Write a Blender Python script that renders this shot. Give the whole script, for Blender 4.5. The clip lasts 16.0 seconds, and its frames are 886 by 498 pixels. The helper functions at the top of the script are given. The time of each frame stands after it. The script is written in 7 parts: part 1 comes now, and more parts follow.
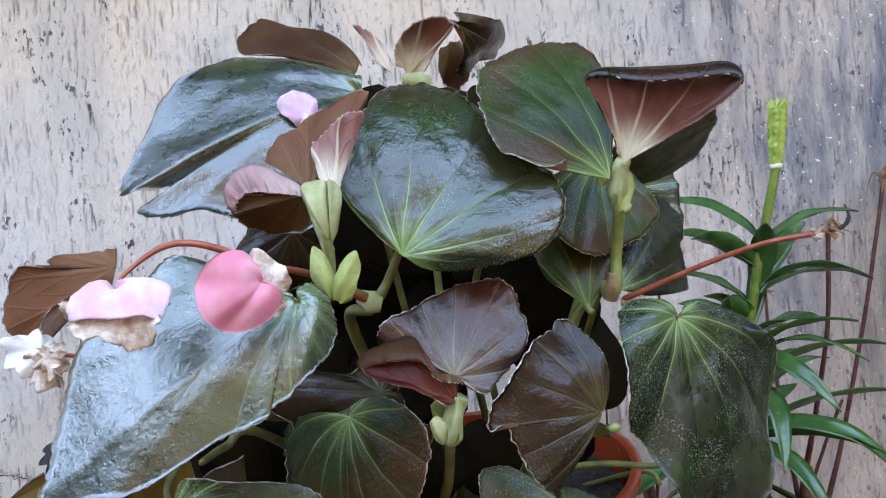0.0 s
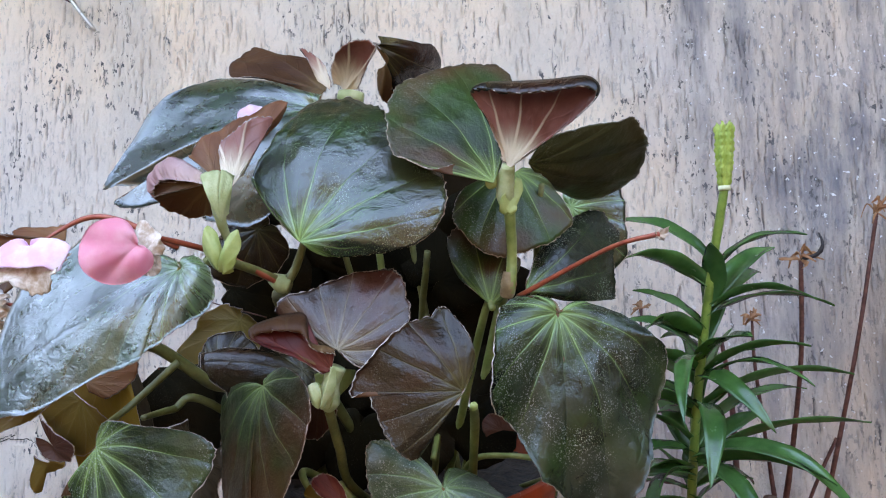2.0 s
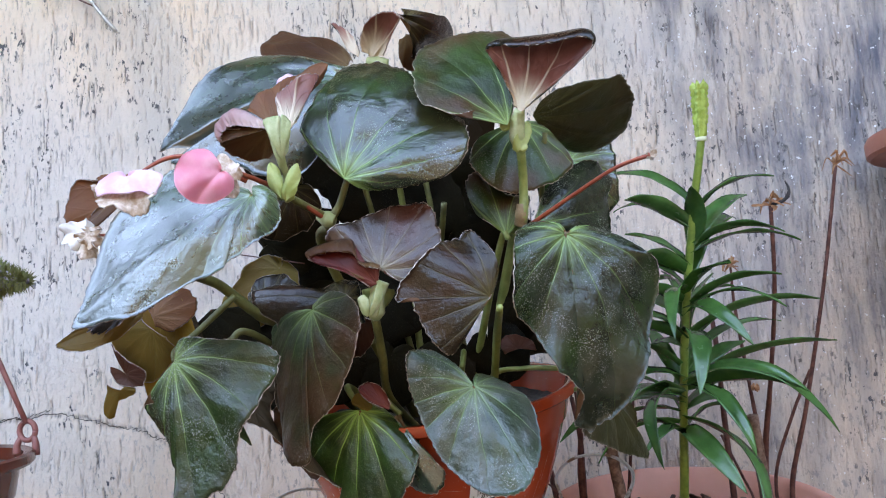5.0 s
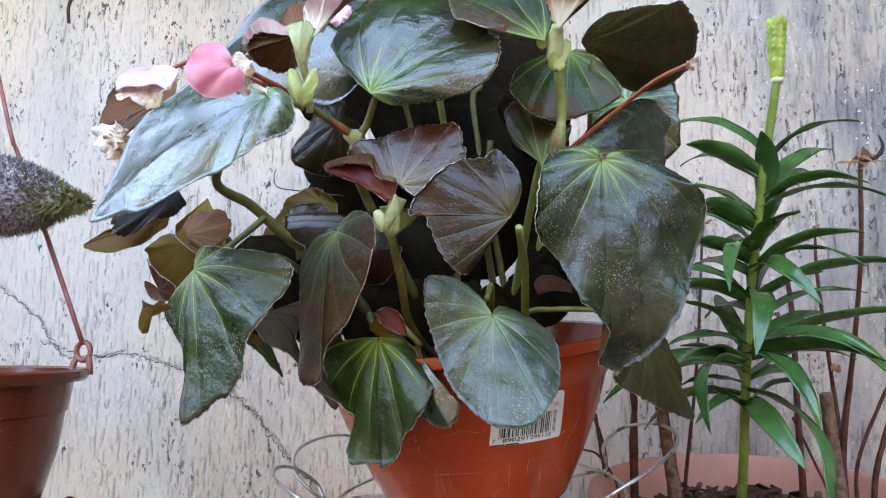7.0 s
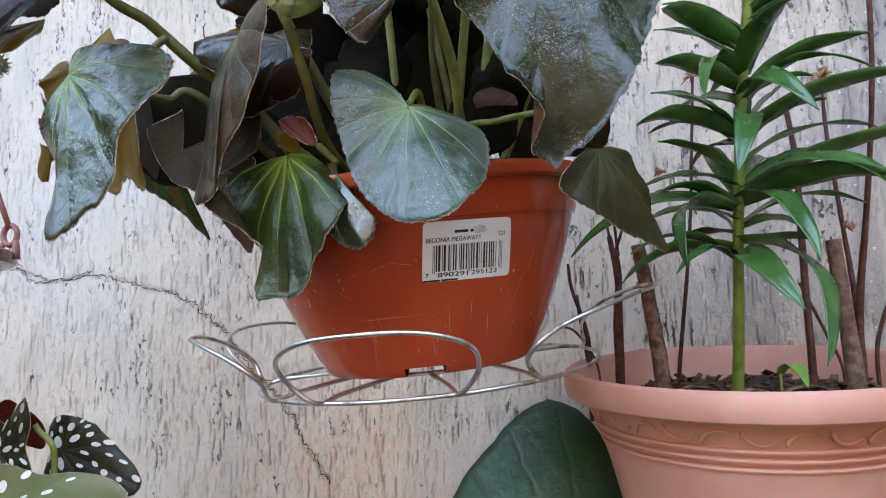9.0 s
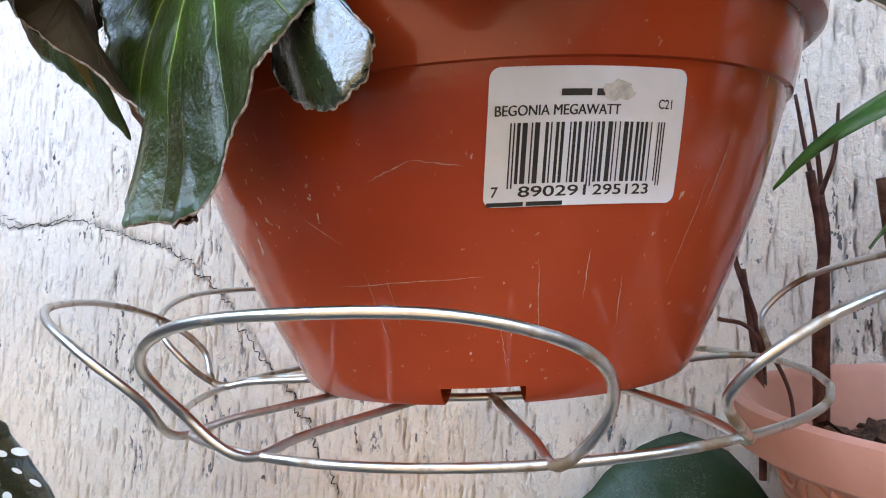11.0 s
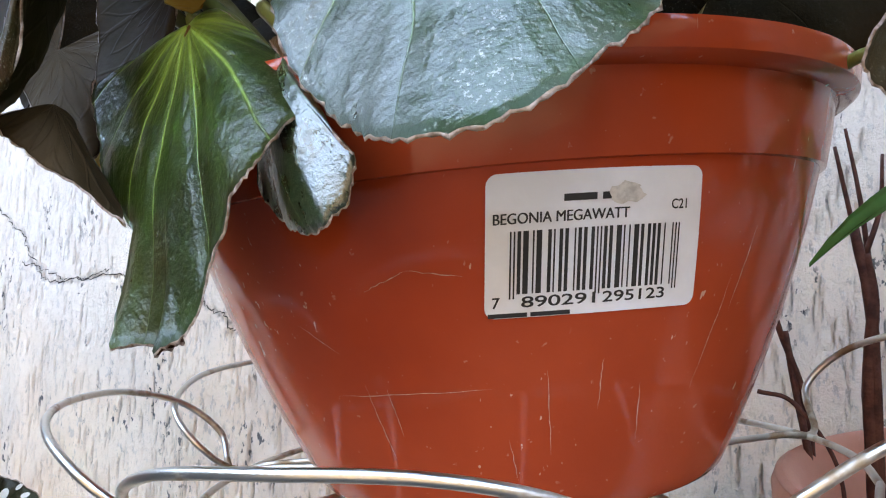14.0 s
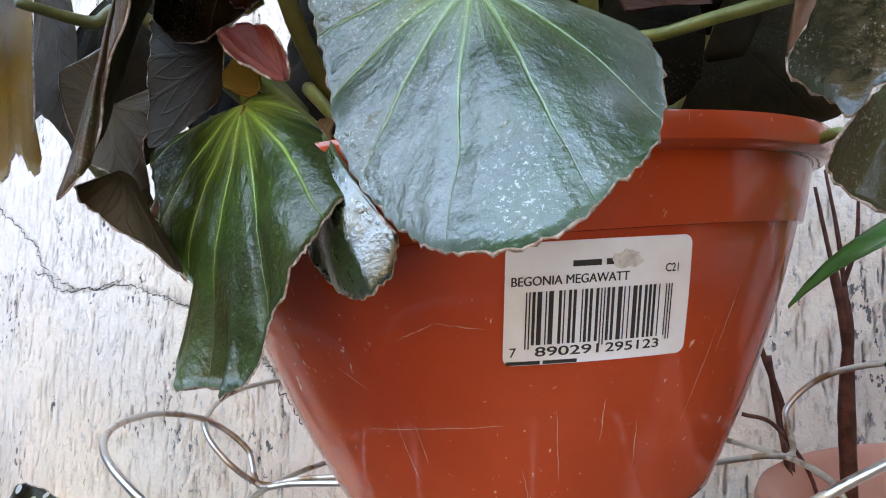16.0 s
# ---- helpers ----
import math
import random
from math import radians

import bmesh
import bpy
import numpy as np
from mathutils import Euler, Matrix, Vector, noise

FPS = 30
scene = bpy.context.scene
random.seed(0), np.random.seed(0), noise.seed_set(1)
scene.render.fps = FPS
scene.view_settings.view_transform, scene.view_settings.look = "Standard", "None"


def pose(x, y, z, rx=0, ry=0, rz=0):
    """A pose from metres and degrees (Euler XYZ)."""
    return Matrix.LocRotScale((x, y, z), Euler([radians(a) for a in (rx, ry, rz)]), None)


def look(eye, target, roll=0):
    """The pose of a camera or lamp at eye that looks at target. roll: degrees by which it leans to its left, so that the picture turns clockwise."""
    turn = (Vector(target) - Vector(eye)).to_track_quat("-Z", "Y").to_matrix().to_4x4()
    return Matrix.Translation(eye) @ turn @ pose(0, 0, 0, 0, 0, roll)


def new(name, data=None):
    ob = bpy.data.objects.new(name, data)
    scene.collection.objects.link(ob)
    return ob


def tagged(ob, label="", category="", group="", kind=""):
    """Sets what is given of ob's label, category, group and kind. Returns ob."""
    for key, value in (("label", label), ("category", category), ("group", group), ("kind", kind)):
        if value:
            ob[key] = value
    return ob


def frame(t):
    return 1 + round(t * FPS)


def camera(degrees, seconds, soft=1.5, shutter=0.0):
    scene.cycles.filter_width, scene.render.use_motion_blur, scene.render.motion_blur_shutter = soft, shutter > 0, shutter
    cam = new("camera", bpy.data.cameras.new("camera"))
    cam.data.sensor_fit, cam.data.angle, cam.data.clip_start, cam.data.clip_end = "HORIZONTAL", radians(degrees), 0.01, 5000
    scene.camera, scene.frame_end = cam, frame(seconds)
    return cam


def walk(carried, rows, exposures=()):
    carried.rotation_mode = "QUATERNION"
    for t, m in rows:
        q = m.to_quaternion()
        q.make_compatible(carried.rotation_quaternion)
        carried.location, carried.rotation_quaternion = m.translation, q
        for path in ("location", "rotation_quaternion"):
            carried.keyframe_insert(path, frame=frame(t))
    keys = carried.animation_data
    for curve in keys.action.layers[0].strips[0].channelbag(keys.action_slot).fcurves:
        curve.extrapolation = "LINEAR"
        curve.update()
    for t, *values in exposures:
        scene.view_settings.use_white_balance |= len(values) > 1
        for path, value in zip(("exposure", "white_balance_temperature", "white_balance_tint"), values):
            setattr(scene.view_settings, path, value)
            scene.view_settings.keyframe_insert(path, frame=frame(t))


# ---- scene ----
cam = camera(61.3, 16.0, soft=1.1)
PATH = [
    (0, (0.029, 0.0, 1.494), (0.109, 1.998, 1.526), -5.1),
    (0.5, (0.111, -0.007, 1.495), (0.073, 1.989, 1.615), -6.0),
    (1, (0.158, -0.024, 1.484), (0.001, 1.964, 1.636), -4.6),
    (1.5, (0.177, -0.049, 1.465), (-0.075, 1.927, 1.646), -2.9),
    (2, (0.169, -0.045, 1.451), (-0.064, 1.934, 1.62), -2.0),
    (2.5, (0.153, -0.046, 1.434), (-0.034, 1.937, 1.607), -1.7),
    (3, (0.122, -0.068, 1.413), (-0.015, 1.92, 1.58), -0.9),
    (3.5, (0.108, -0.103, 1.404), (0.028, 1.887, 1.584), -1.8),
    (4, (0.106, -0.116, 1.38), (0.045, 1.873, 1.578), -1.7),
    (4.5, (0.12, -0.131, 1.383), (0.02, 1.856, 1.586), -3.2),
    (7, (0.198, -0.082, 1.321), (-0.271, 1.847, 1.563), -0.1),
    (7.5, (0.197, -0.125, 1.277), (-0.224, 1.819, 1.484), -0.9),
    (8, (0.212, -0.137, 1.243), (-0.201, 1.805, 1.488), -0.6),
    (8.5, (0.227, -0.063, 1.215), (-0.183, 1.88, 1.452), -0.4),
    (9, (0.248, 0.034, 1.2), (-0.319, 1.937, 1.439), -1.4),
    (11.5, (0.147, 0.324, 1.205), (-0.642, 2.151, 1.405), 1.2),
    (12, (0.14, 0.336, 1.238), (-0.693, 2.139, 1.473), 0.1),
    (12.5, (0.144, 0.343, 1.238), (-0.703, 2.136, 1.495), 0.5),
    (13, (0.158, 0.337, 1.231), (-0.702, 2.125, 1.487), 0.7),
    (13.5, (0.165, 0.325, 1.228), (-0.698, 2.113, 1.474), 0.8),
    (14, (0.174, 0.312, 1.231), (-0.696, 2.096, 1.478), 0.8),
    (14.5, (0.178, 0.302, 1.233), (-0.695, 2.085, 1.478), 0.8),
    (15, (0.173, 0.291, 1.238), (-0.707, 2.071, 1.478), 0.9),
    (15.5, (0.176, 0.284, 1.241), (-0.703, 2.065, 1.477), 0.6),
    (16, (0.179, 0.277, 1.246), (-0.672, 2.071, 1.486), 1.1),
]
walk(cam, [(t, look(eye, target, roll)) for t, eye, target, roll in PATH], exposures=[(0.0, 4.64, 10300, 17), (4.5, 4.74, 10300, 17), (7.0, 4.92, 10800, 14), (9.2, 4.96, 10900, 14), (11.5, 5.42, 10900, 14), (16.0, 5.40, 11200, 13)])

# ---- light ----
world = bpy.data.worlds.new("sky")
scene.world = world
world.use_nodes = True
wn = world.node_tree.nodes
sky = wn.new("ShaderNodeTexSky")
sky.sky_type = "NISHITA"
sky.sun_disc = False
sky.ozone_density = 6.0
sky.dust_density = 0.4
sky.sun_elevation = radians(43.3)
sky.sun_rotation = radians(-33.7)
wn["Background"].inputs["Strength"].default_value = 0.15
world.node_tree.links.new(sky.outputs["Color"], wn["Background"].inputs["Color"])

sun_data = bpy.data.lights.new("sun", "SUN")
sun_data.energy = 3.6
sun_data.angle = radians(0.6)
sun_data.color = (1.0, 0.93, 0.84)
sun = new("sun", sun_data)
sun.matrix_world = look((-2.0, 3.0, 3.4), (0.0, 0.0, 0.0))


# ---- materials ----
class Nodes:
    """A few short ways to wire a node material."""

    def __init__(self, name):
        self.mat = bpy.data.materials.new(name)
        self.mat.use_nodes = True
        self.tree = self.mat.node_tree
        self.bsdf = self.tree.nodes["Principled BSDF"]
        self.out = self.tree.nodes["Material Output"]

    def node(self, kind):
        return self.tree.nodes.new(kind)

    def link(self, a, b):
        self.tree.links.new(a, b)

    def put(self, name, value):
        s = self.bsdf.inputs[name]
        if hasattr(value, "is_linked"):
            self.link(value, s)
        else:
            s.default_value = value

    def feed(self, sock, value):
        if hasattr(value, "is_linked"):
            self.link(value, sock)
        else:
            sock.default_value = value

    def coords(self, scale=(1, 1, 1), kind="Object"):
        c = self.node("ShaderNodeTexCoord")
        m = self.node("ShaderNodeMapping")
        m.inputs["Scale"].default_value = scale
        self.link(c.outputs[kind], m.inputs["Vector"])
        return m.outputs["Vector"]

    def noise(self, scale, detail=4, rough=0.55, vec=None, stretch=(1, 1, 1)):
        n = self.node("ShaderNodeTexNoise")
        n.inputs["Scale"].default_value = scale
        n.inputs["Detail"].default_value = detail
        n.inputs["Roughness"].default_value = rough
        self.link(vec if vec is not None else self.coords(stretch), n.inputs["Vector"])
        return n.outputs["Fac"]

    def ramp(self, fac, *stops):
        r = self.node("ShaderNodeValToRGB")
        els = r.color_ramp.elements
        while len(els) < len(stops):
            els.new(0.5)
        for e, (p, c) in zip(els, stops):
            e.position = p
            e.color = (*c, 1) if len(c) == 3 else c
        self.link(fac, r.inputs["Fac"])
        return r.outputs["Color"]

    def step(self, fac, a, b):
        m = self.node("ShaderNodeMapRange")
        m.interpolation_type = "SMOOTHSTEP"
        self.feed(m.inputs["Value"], fac)
        m.inputs["From Min"].default_value = a
        m.inputs["From Max"].default_value = b
        return m.outputs["Result"]

    def mix(self, fac, a, b, blend="MIX"):
        m = self.node("ShaderNodeMix")
        m.data_type, m.blend_type = "RGBA", blend
        self.feed(m.inputs[0], fac)
        self.feed(m.inputs[6], (*a, 1) if isinstance(a, tuple) else a)
        self.feed(m.inputs[7], (*b, 1) if isinstance(b, tuple) else b)
        return m.outputs[2]

    def math(self, op, a, b=0.0, c=0.0):
        m = self.node("ShaderNodeMath")
        m.operation = op
        for s, v in zip(m.inputs, (a, b, c)):
            self.feed(s, v)
        return m.outputs[0]

    def bump(self, height, dist, strength=1.0, after=None):
        b = self.node("ShaderNodeBump")
        b.inputs["Distance"].default_value = dist
        b.inputs["Strength"].default_value = strength
        self.link(height, b.inputs["Height"])
        if after is not None:
            self.link(after, b.inputs["Normal"])
        self.link(b.outputs["Normal"], self.bsdf.inputs["Normal"])
        return b.outputs["Normal"]

    def chance(self):
        return self.node("ShaderNodeObjectInfo").outputs["Random"]

    def thin(self, colour, amount):
        """Lets some light through, as a leaf or petal does."""
        t = self.node("ShaderNodeBsdfTranslucent")
        self.feed(t.inputs["Color"], (*colour, 1) if isinstance(colour, tuple) else colour)
        m = self.node("ShaderNodeMixShader")
        m.inputs[0].default_value = amount
        self.link(self.bsdf.outputs[0], m.inputs[1])
        self.link(t.outputs[0], m.inputs[2])
        self.link(m.outputs[0], self.out.inputs["Surface"])


VEIN_GAP = 0.52


def vein_fields(k, width):
    """Masks of the palmate veins from the blade's own angle and radius, kept in its UV map."""
    uv = k.node("ShaderNodeUVMap")
    sep = k.node("ShaderNodeSeparateXYZ")
    k.link(uv.outputs["UV"], sep.inputs[0])
    ang, rad = sep.outputs[0], sep.outputs[1]
    wob = k.math("MULTIPLY", k.math("SUBTRACT", k.noise(22, 2), 0.5), 0.16)
    bowed = k.math("MULTIPLY", ang, k.math("ADD", 1.0, k.math("MULTIPLY", rad, 3.5)))
    near = k.math("PINGPONG", k.math("ADD", k.math("ADD", bowed, wob), VEIN_GAP * 40), VEIN_GAP / 2)
    wide = k.math("MAXIMUM", k.math("MULTIPLY", k.math("SUBTRACT", 0.085, rad), width / 0.06), width * 0.24)
    across = k.math("DIVIDE", k.math("MULTIPLY", near, rad), wide)
    line = k.math("SUBTRACT", 1.0, k.step(across, 0.20, 0.9))
    halo = k.math("SUBTRACT", 1.0, k.step(across, 0.4, 4.5))
    # side veins leave the main ones at a slant and fork towards the margin
    slant = k.math("SUBTRACT", rad, k.math("MULTIPLY", k.math("ADD", near, k.math("MULTIPLY", wob, 0.5)), 0.075))
    slant = k.math("ADD", slant, k.math("MULTIPLY", k.noise(40, 2), 0.014))
    side = k.math("SUBTRACT", 1.0, k.step(k.math("PINGPONG", k.math("ADD", slant, 0.5), 0.0085), 0.0, 0.0022))
    # fibres that run outwards from the stalk
    comb = k.node("ShaderNodeCombineXYZ")
    k.link(k.math("MULTIPLY", ang, 5.0), comb.inputs[0])
    k.link(k.math("MULTIPLY", rad, 40.0), comb.inputs[1])
    k.link(k.chance(), comb.inputs[2])
    fibre = k.noise(1.6, 5, 0.6, comb.outputs[0])
        # the blade swells between its veins
    pillow = k.math("MINIMUM", k.math("MULTIPLY", near, rad), 0.006)
    cells = k.node("ShaderNodeTexVoronoi")
    cells.feature = "SMOOTH_F1"
    cells.inputs["Scale"].default_value = 105
    k.link(k.coords(), cells.inputs["Vector"])
    pillow = k.math("SUBTRACT", k.math("MULTIPLY", pillow, 85.0), k.math("MULTIPLY", cells.outputs["Distance"], 0.30))
    # thin veins that leave the stalk between the main ones and soon die out
    near2 = k.math("PINGPONG", k.math("ADD", k.math("ADD", bowed, k.math("MULTIPLY", wob, 1.6)), VEIN_GAP * 40 + VEIN_GAP / 6), VEIN_GAP / 6)
    thin = k.math("SUBTRACT", 1.0, k.step(k.math("DIVIDE", k.math("MULTIPLY", near2, rad), k.math("MULTIPLY", wide, 0.42)), 0.2, 1.0))
    thin = k.math("MULTIPLY", thin, k.math("SUBTRACT", 1.0, k.step(k.math("ADD", rad, k.math("MULTIPLY", fibre, 0.03)), 0.022, 0.062)))
    return ang, rad, line, side, fibre, halo, pillow, thin


def leaf_top(name, dark, mid, vein, dust=0.25, rough=0.20, edge=(0.04, 0.018, 0.010), veins=0.8, spec=1.0, ior=1.60, relief=0.8, haze=0.0):
    k = Nodes(name)
    ang, rad, line, side, fibre, halo, pillow, thin = vein_fields(k, 0.0010)
    own = k.chance()
    tone = k.math("ADD", k.math("MULTIPLY", k.noise(24, 4), 0.8), k.math("MULTIPLY", k.math("SUBTRACT", own, 0.5), 0.22))
    col = k.mix(k.step(tone, 0.26, 0.56), dark, mid)
    col = k.mix(k.math("MULTIPLY", k.step(k.math("ADD", k.noise(13, 3), k.math("MULTIPLY", rad, 1.2)), 0.52, 0.74), 0.75), col, edge)
    strong = k.math("MULTIPLY", k.math("ADD", 0.65, k.math("MULTIPLY", own, 0.35)), veins)
    fade = k.math("SUBTRACT", 1.0, k.math("MULTIPLY", k.step(k.math("ADD", rad, k.math("MULTIPLY", k.math("SUBTRACT", k.noise(30, 3), 0.5), 0.06)), 0.014, 0.095), 0.90))
    lively = tuple(0.72 * m + 0.28 * v for m, v in zip(mid, vein))
    col = k.mix(k.math("MULTIPLY", k.math("MULTIPLY", halo, fade), k.math("MULTIPLY", strong, 0.4)), col, lively)
    glow = k.math("MULTIPLY", k.math("SUBTRACT", 1.0, k.step(k.math("ADD", rad, k.math("MULTIPLY", fibre, 0.030)), 0.010, 0.044)), strong)
    col = k.mix(k.math("MULTIPLY", glow, 0.6), col, vein)
    col = k.mix(k.math("MULTIPLY", thin, k.math("MULTIPLY", strong, 0.45)), col, vein)
    col = k.mix(k.math("MULTIPLY", k.math("MULTIPLY", line, fade), k.math("MULTIPLY", strong, 0.9)), col, vein)
    col = k.mix(k.math("MULTIPLY", k.math("MULTIPLY", side, fade), k.math("MULTIPLY", strong, 0.06)), col, vein)
    specks = k.step(k.noise(950, 3, 0.7), 0.57, 0.64)
    patch = k.step(k.noise(30, 4), 0.44, 0.66)
    d = k.math("MULTIPLY", k.math("MULTIPLY", specks, patch), dust)
    col = k.mix(d, col, (0.55, 0.55, 0.5))
    if haze:
        col = k.mix(k.math("MULTIPLY", k.step(k.math("ADD", k.math("MULTIPLY", k.noise(26, 5, 0.65), 0.8), k.math("MULTIPLY", fibre, 0.2)), 0.38, 0.66), haze), col, (0.40, 0.43, 0.45))
    k.put("Base Color", col)
    k.put("Roughness", k.math("ADD", k.math("ADD", rough * 0.95, k.math("MULTIPLY", fibre, 0.14)), k.math("MULTIPLY", d, 0.3)))
    k.put("Specular IOR Level", spec)
    k.put("IOR", ior)
    quilt = k.math("ADD", k.math("MULTIPLY", k.noise(75, 4), 0.75), k.math("MULTIPLY", line, -0.20))
    quilt = k.math("ADD", quilt, k.math("MULTIPLY", side, -0.05))
    quilt = k.math("ADD", k.math("ADD", quilt, pillow), k.math("MULTIPLY", fibre, 0.42))
    n = k.bump(k.noise(22, 2), 0.007 * relief, 0.8)
    n = k.bump(quilt, 0.0017 * relief, 0.8, n)
    n = k.bump(k.noise(230, 4, 0.65), 0.0009, 0.7, n)
    k.bump(k.noise(420, 3), 0.00020, 0.7, n)
    k.thin(mid, 0.08)
    return k.mat


def leaf_under(name, dark, mid, vein, through_col, amount=0.25, veins=0.5, rough=0.48, spec=0.25):
    k = Nodes(name)
    ang, rad, line, side, fibre, halo, pillow, thin = vein_fields(k, 0.0018)
    col = k.mix(k.step(k.math("ADD", k.math("MULTIPLY", k.noise(32, 4), 0.6), k.math("MULTIPLY", fibre, 0.4)), 0.35, 0.66), dark, mid)
    glow = k.math("SUBTRACT", 1.0, k.step(k.math("ADD", rad, k.math("MULTIPLY", fibre, 0.014)), 0.012, 0.040))
    col = k.mix(k.math("MULTIPLY", glow, veins * 1.3), col, vein)
    fade = k.math("SUBTRACT", 1.0, k.math("MULTIPLY", k.step(rad, 0.012, 0.07), 0.75))
    col = k.mix(k.math("MULTIPLY", k.math("MULTIPLY", line, fade), veins), col, vein)
    k.put("Base Color", col)
    k.put("Roughness", rough)
    k.put("Specular IOR Level", spec)
    h = k.math("ADD", k.math("MULTIPLY", k.noise(190, 3), 0.5), k.math("MULTIPLY", line, 0.35))
    k.bump(k.math("ADD", h, k.math("MULTIPLY", side, 0.25)), 0.001, 0.8)
    k.thin(through_col, amount)
    return k.mat


def plain(name, a, b, scale=40, rough=0.5, bump=0.0003, spec=0.5, thin=0.0, bscale=None):
    k = Nodes(name)
    col = k.mix(k.step(k.noise(scale, 5, 0.62), 0.32, 0.7), a, b)
    k.put("Base Color", col)
    k.put("Roughness", k.math("ADD", rough - 0.07, k.math("MULTIPLY", k.noise(scale * 3), 0.15)))
    k.put("Specular IOR Level", spec)
    if bump:
        k.bump(k.noise(bscale or scale * 6, 4), bump, 0.8)
    if thin:
        k.thin(b, thin)
    return k.mat


TOP_GREEN = leaf_top("leaf_green", (0.012, 0.024, 0.005), (0.026, 0.070, 0.010), (0.26, 0.44, 0.13), rough=0.16, edge=(0.030, 0.024, 0.008), veins=1.0, spec=0.8, ior=1.56)
TOP_SOFT = leaf_top("leaf_green_soft", (0.010, 0.022, 0.008), (0.018, 0.044, 0.013), (0.20, 0.32, 0.12), dust=0.1, rough=0.22, edge=(0.020, 0.024, 0.012), veins=0.45, spec=1.0, ior=1.70, relief=0.15)
TOP_MATTE = leaf_top("leaf_green_brown", (0.013, 0.024, 0.005), (0.026, 0.058, 0.010), (0.26, 0.38, 0.12), dust=0.3, rough=0.30, edge=(0.085, 0.030, 0.014), veins=0.8, spec=0.3, ior=1.48)
TOP_OLIVE = leaf_top("leaf_olive", (0.030, 0.028, 0.008), (0.055, 0.050, 0.016), (0.15, 0.16, 0.05), dust=0.3, rough=0.32, edge=(0.046, 0.030, 0.010), veins=0.2, spec=0.25, ior=1.45)
TOP_DUSTY = leaf_top("leaf_dusty", (0.009, 0.014, 0.004), (0.020, 0.040, 0.008), (0.24, 0.38, 0.12), dust=0.45, rough=0.19, veins=0.9, edge=(0.018, 0.017, 0.006), ior=1.5, spec=0.48, haze=0.03)
TOP_FILM = leaf_top("leaf_dust_film", (0.010, 0.024, 0.005), (0.022, 0.056, 0.011), (0.24, 0.40, 0.12), dust=0.45, rough=0.24, veins=0.5, edge=(0.040, 0.046, 0.028), ior=1.6, spec=0.5, haze=0.12)
TOP_DULL = leaf_top("leaf_green_dull", (0.013, 0.024, 0.004), (0.030, 0.074, 0.010), (0.30, 0.50, 0.10), dust=0.2, rough=0.24, veins=0.9, edge=(0.040, 0.030, 0.008), spec=0.5, ior=1.5)
TOP_BRONZE = leaf_top("leaf_bronze", (0.011, 0.007, 0.003), (0.028, 0.016, 0.006), (0.14, 0.11, 0.04), dust=0.12, rough=0.15, edge=(0.040, 0.013, 0.006), veins=0.4, spec=0.36, ior=1.5, relief=0.9)
# near-black leaf colour: the plant's inner shade is put into the material
TOP_INNER_SHADE = leaf_top("leaf_shaded", (0.006, 0.005, 0.003), (0.016, 0.012, 0.006), (0.05, 0.05, 0.02), dust=0.05, rough=0.50, edge=(0.02, 0.011, 0.005), veins=0.05, spec=0.03, ior=1.4, relief=0.4)
TOP_YOUNG = leaf_top("leaf_young", (0.022, 0.012, 0.007), (0.050, 0.025, 0.015), (0.36, 0.28, 0.17), dust=0.05, rough=0.20, edge=(0.085, 0.020, 0.012), veins=0.4, spec=0.55, ior=1.5, relief=0.8)
UNDER_PINK = leaf_under("underside_pink", (0.17, 0.048, 0.032), (0.33, 0.115, 0.085), (0.78, 0.62, 0.44), (0.5, 0.12, 0.06), veins=0.95, rough=0.32, spec=0.5)
UNDER_MAUVE = leaf_under("underside_mauve", (0.42, 0.22, 0.21), (0.58, 0.38, 0.37), (0.62, 0.46, 0.36), (0.5, 0.16, 0.1), veins=0.3)
UNDER_BROWN = leaf_under("underside_brown", (0.060, 0.022, 0.009), (0.115, 0.045, 0.018), (0.22, 0.13, 0.05), (0.30, 0.09, 0.02), veins=0.3)
UNDER_AMBER = leaf_under("underside_amber", (0.15, 0.050, 0.020), (0.27, 0.100, 0.042), (0.36, 0.18, 0.08), (0.45, 0.15, 0.04), 0.35, veins=0.3)
UNDER_RED = leaf_under("underside_red", (0.085, 0.011, 0.006), (0.160, 0.024, 0.014), (0.36, 0.12, 0.06), (0.5, 0.05, 0.02), veins=0.3)
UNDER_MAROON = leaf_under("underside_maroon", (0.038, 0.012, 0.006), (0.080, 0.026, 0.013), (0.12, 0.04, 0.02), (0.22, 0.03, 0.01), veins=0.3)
UNDER_OLIVE = leaf_under("underside_olive", (0.120, 0.068, 0.013), (0.21, 0.125, 0.026), (0.28, 0.20, 0.05), (0.50, 0.27, 0.03), 0.42, veins=0.3)
UNDER_CRIMSON = leaf_under("underside_crimson", (0.060, 0.006, 0.004), (0.120, 0.014, 0.010), (0.22, 0.05, 0.03), (0.30, 0.03, 0.01), 0.1, veins=0.3)
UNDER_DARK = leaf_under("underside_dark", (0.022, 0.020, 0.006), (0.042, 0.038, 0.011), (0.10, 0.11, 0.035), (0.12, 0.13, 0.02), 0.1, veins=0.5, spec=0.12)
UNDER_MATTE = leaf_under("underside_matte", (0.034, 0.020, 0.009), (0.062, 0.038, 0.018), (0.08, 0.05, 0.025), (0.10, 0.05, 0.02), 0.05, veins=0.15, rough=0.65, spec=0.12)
UNDER_GLOW = leaf_under("underside_glow", (0.15, 0.080, 0.010), (0.23, 0.130, 0.017), (0.38, 0.30, 0.08), (0.62, 0.34, 0.03), 0.45, veins=0.3)
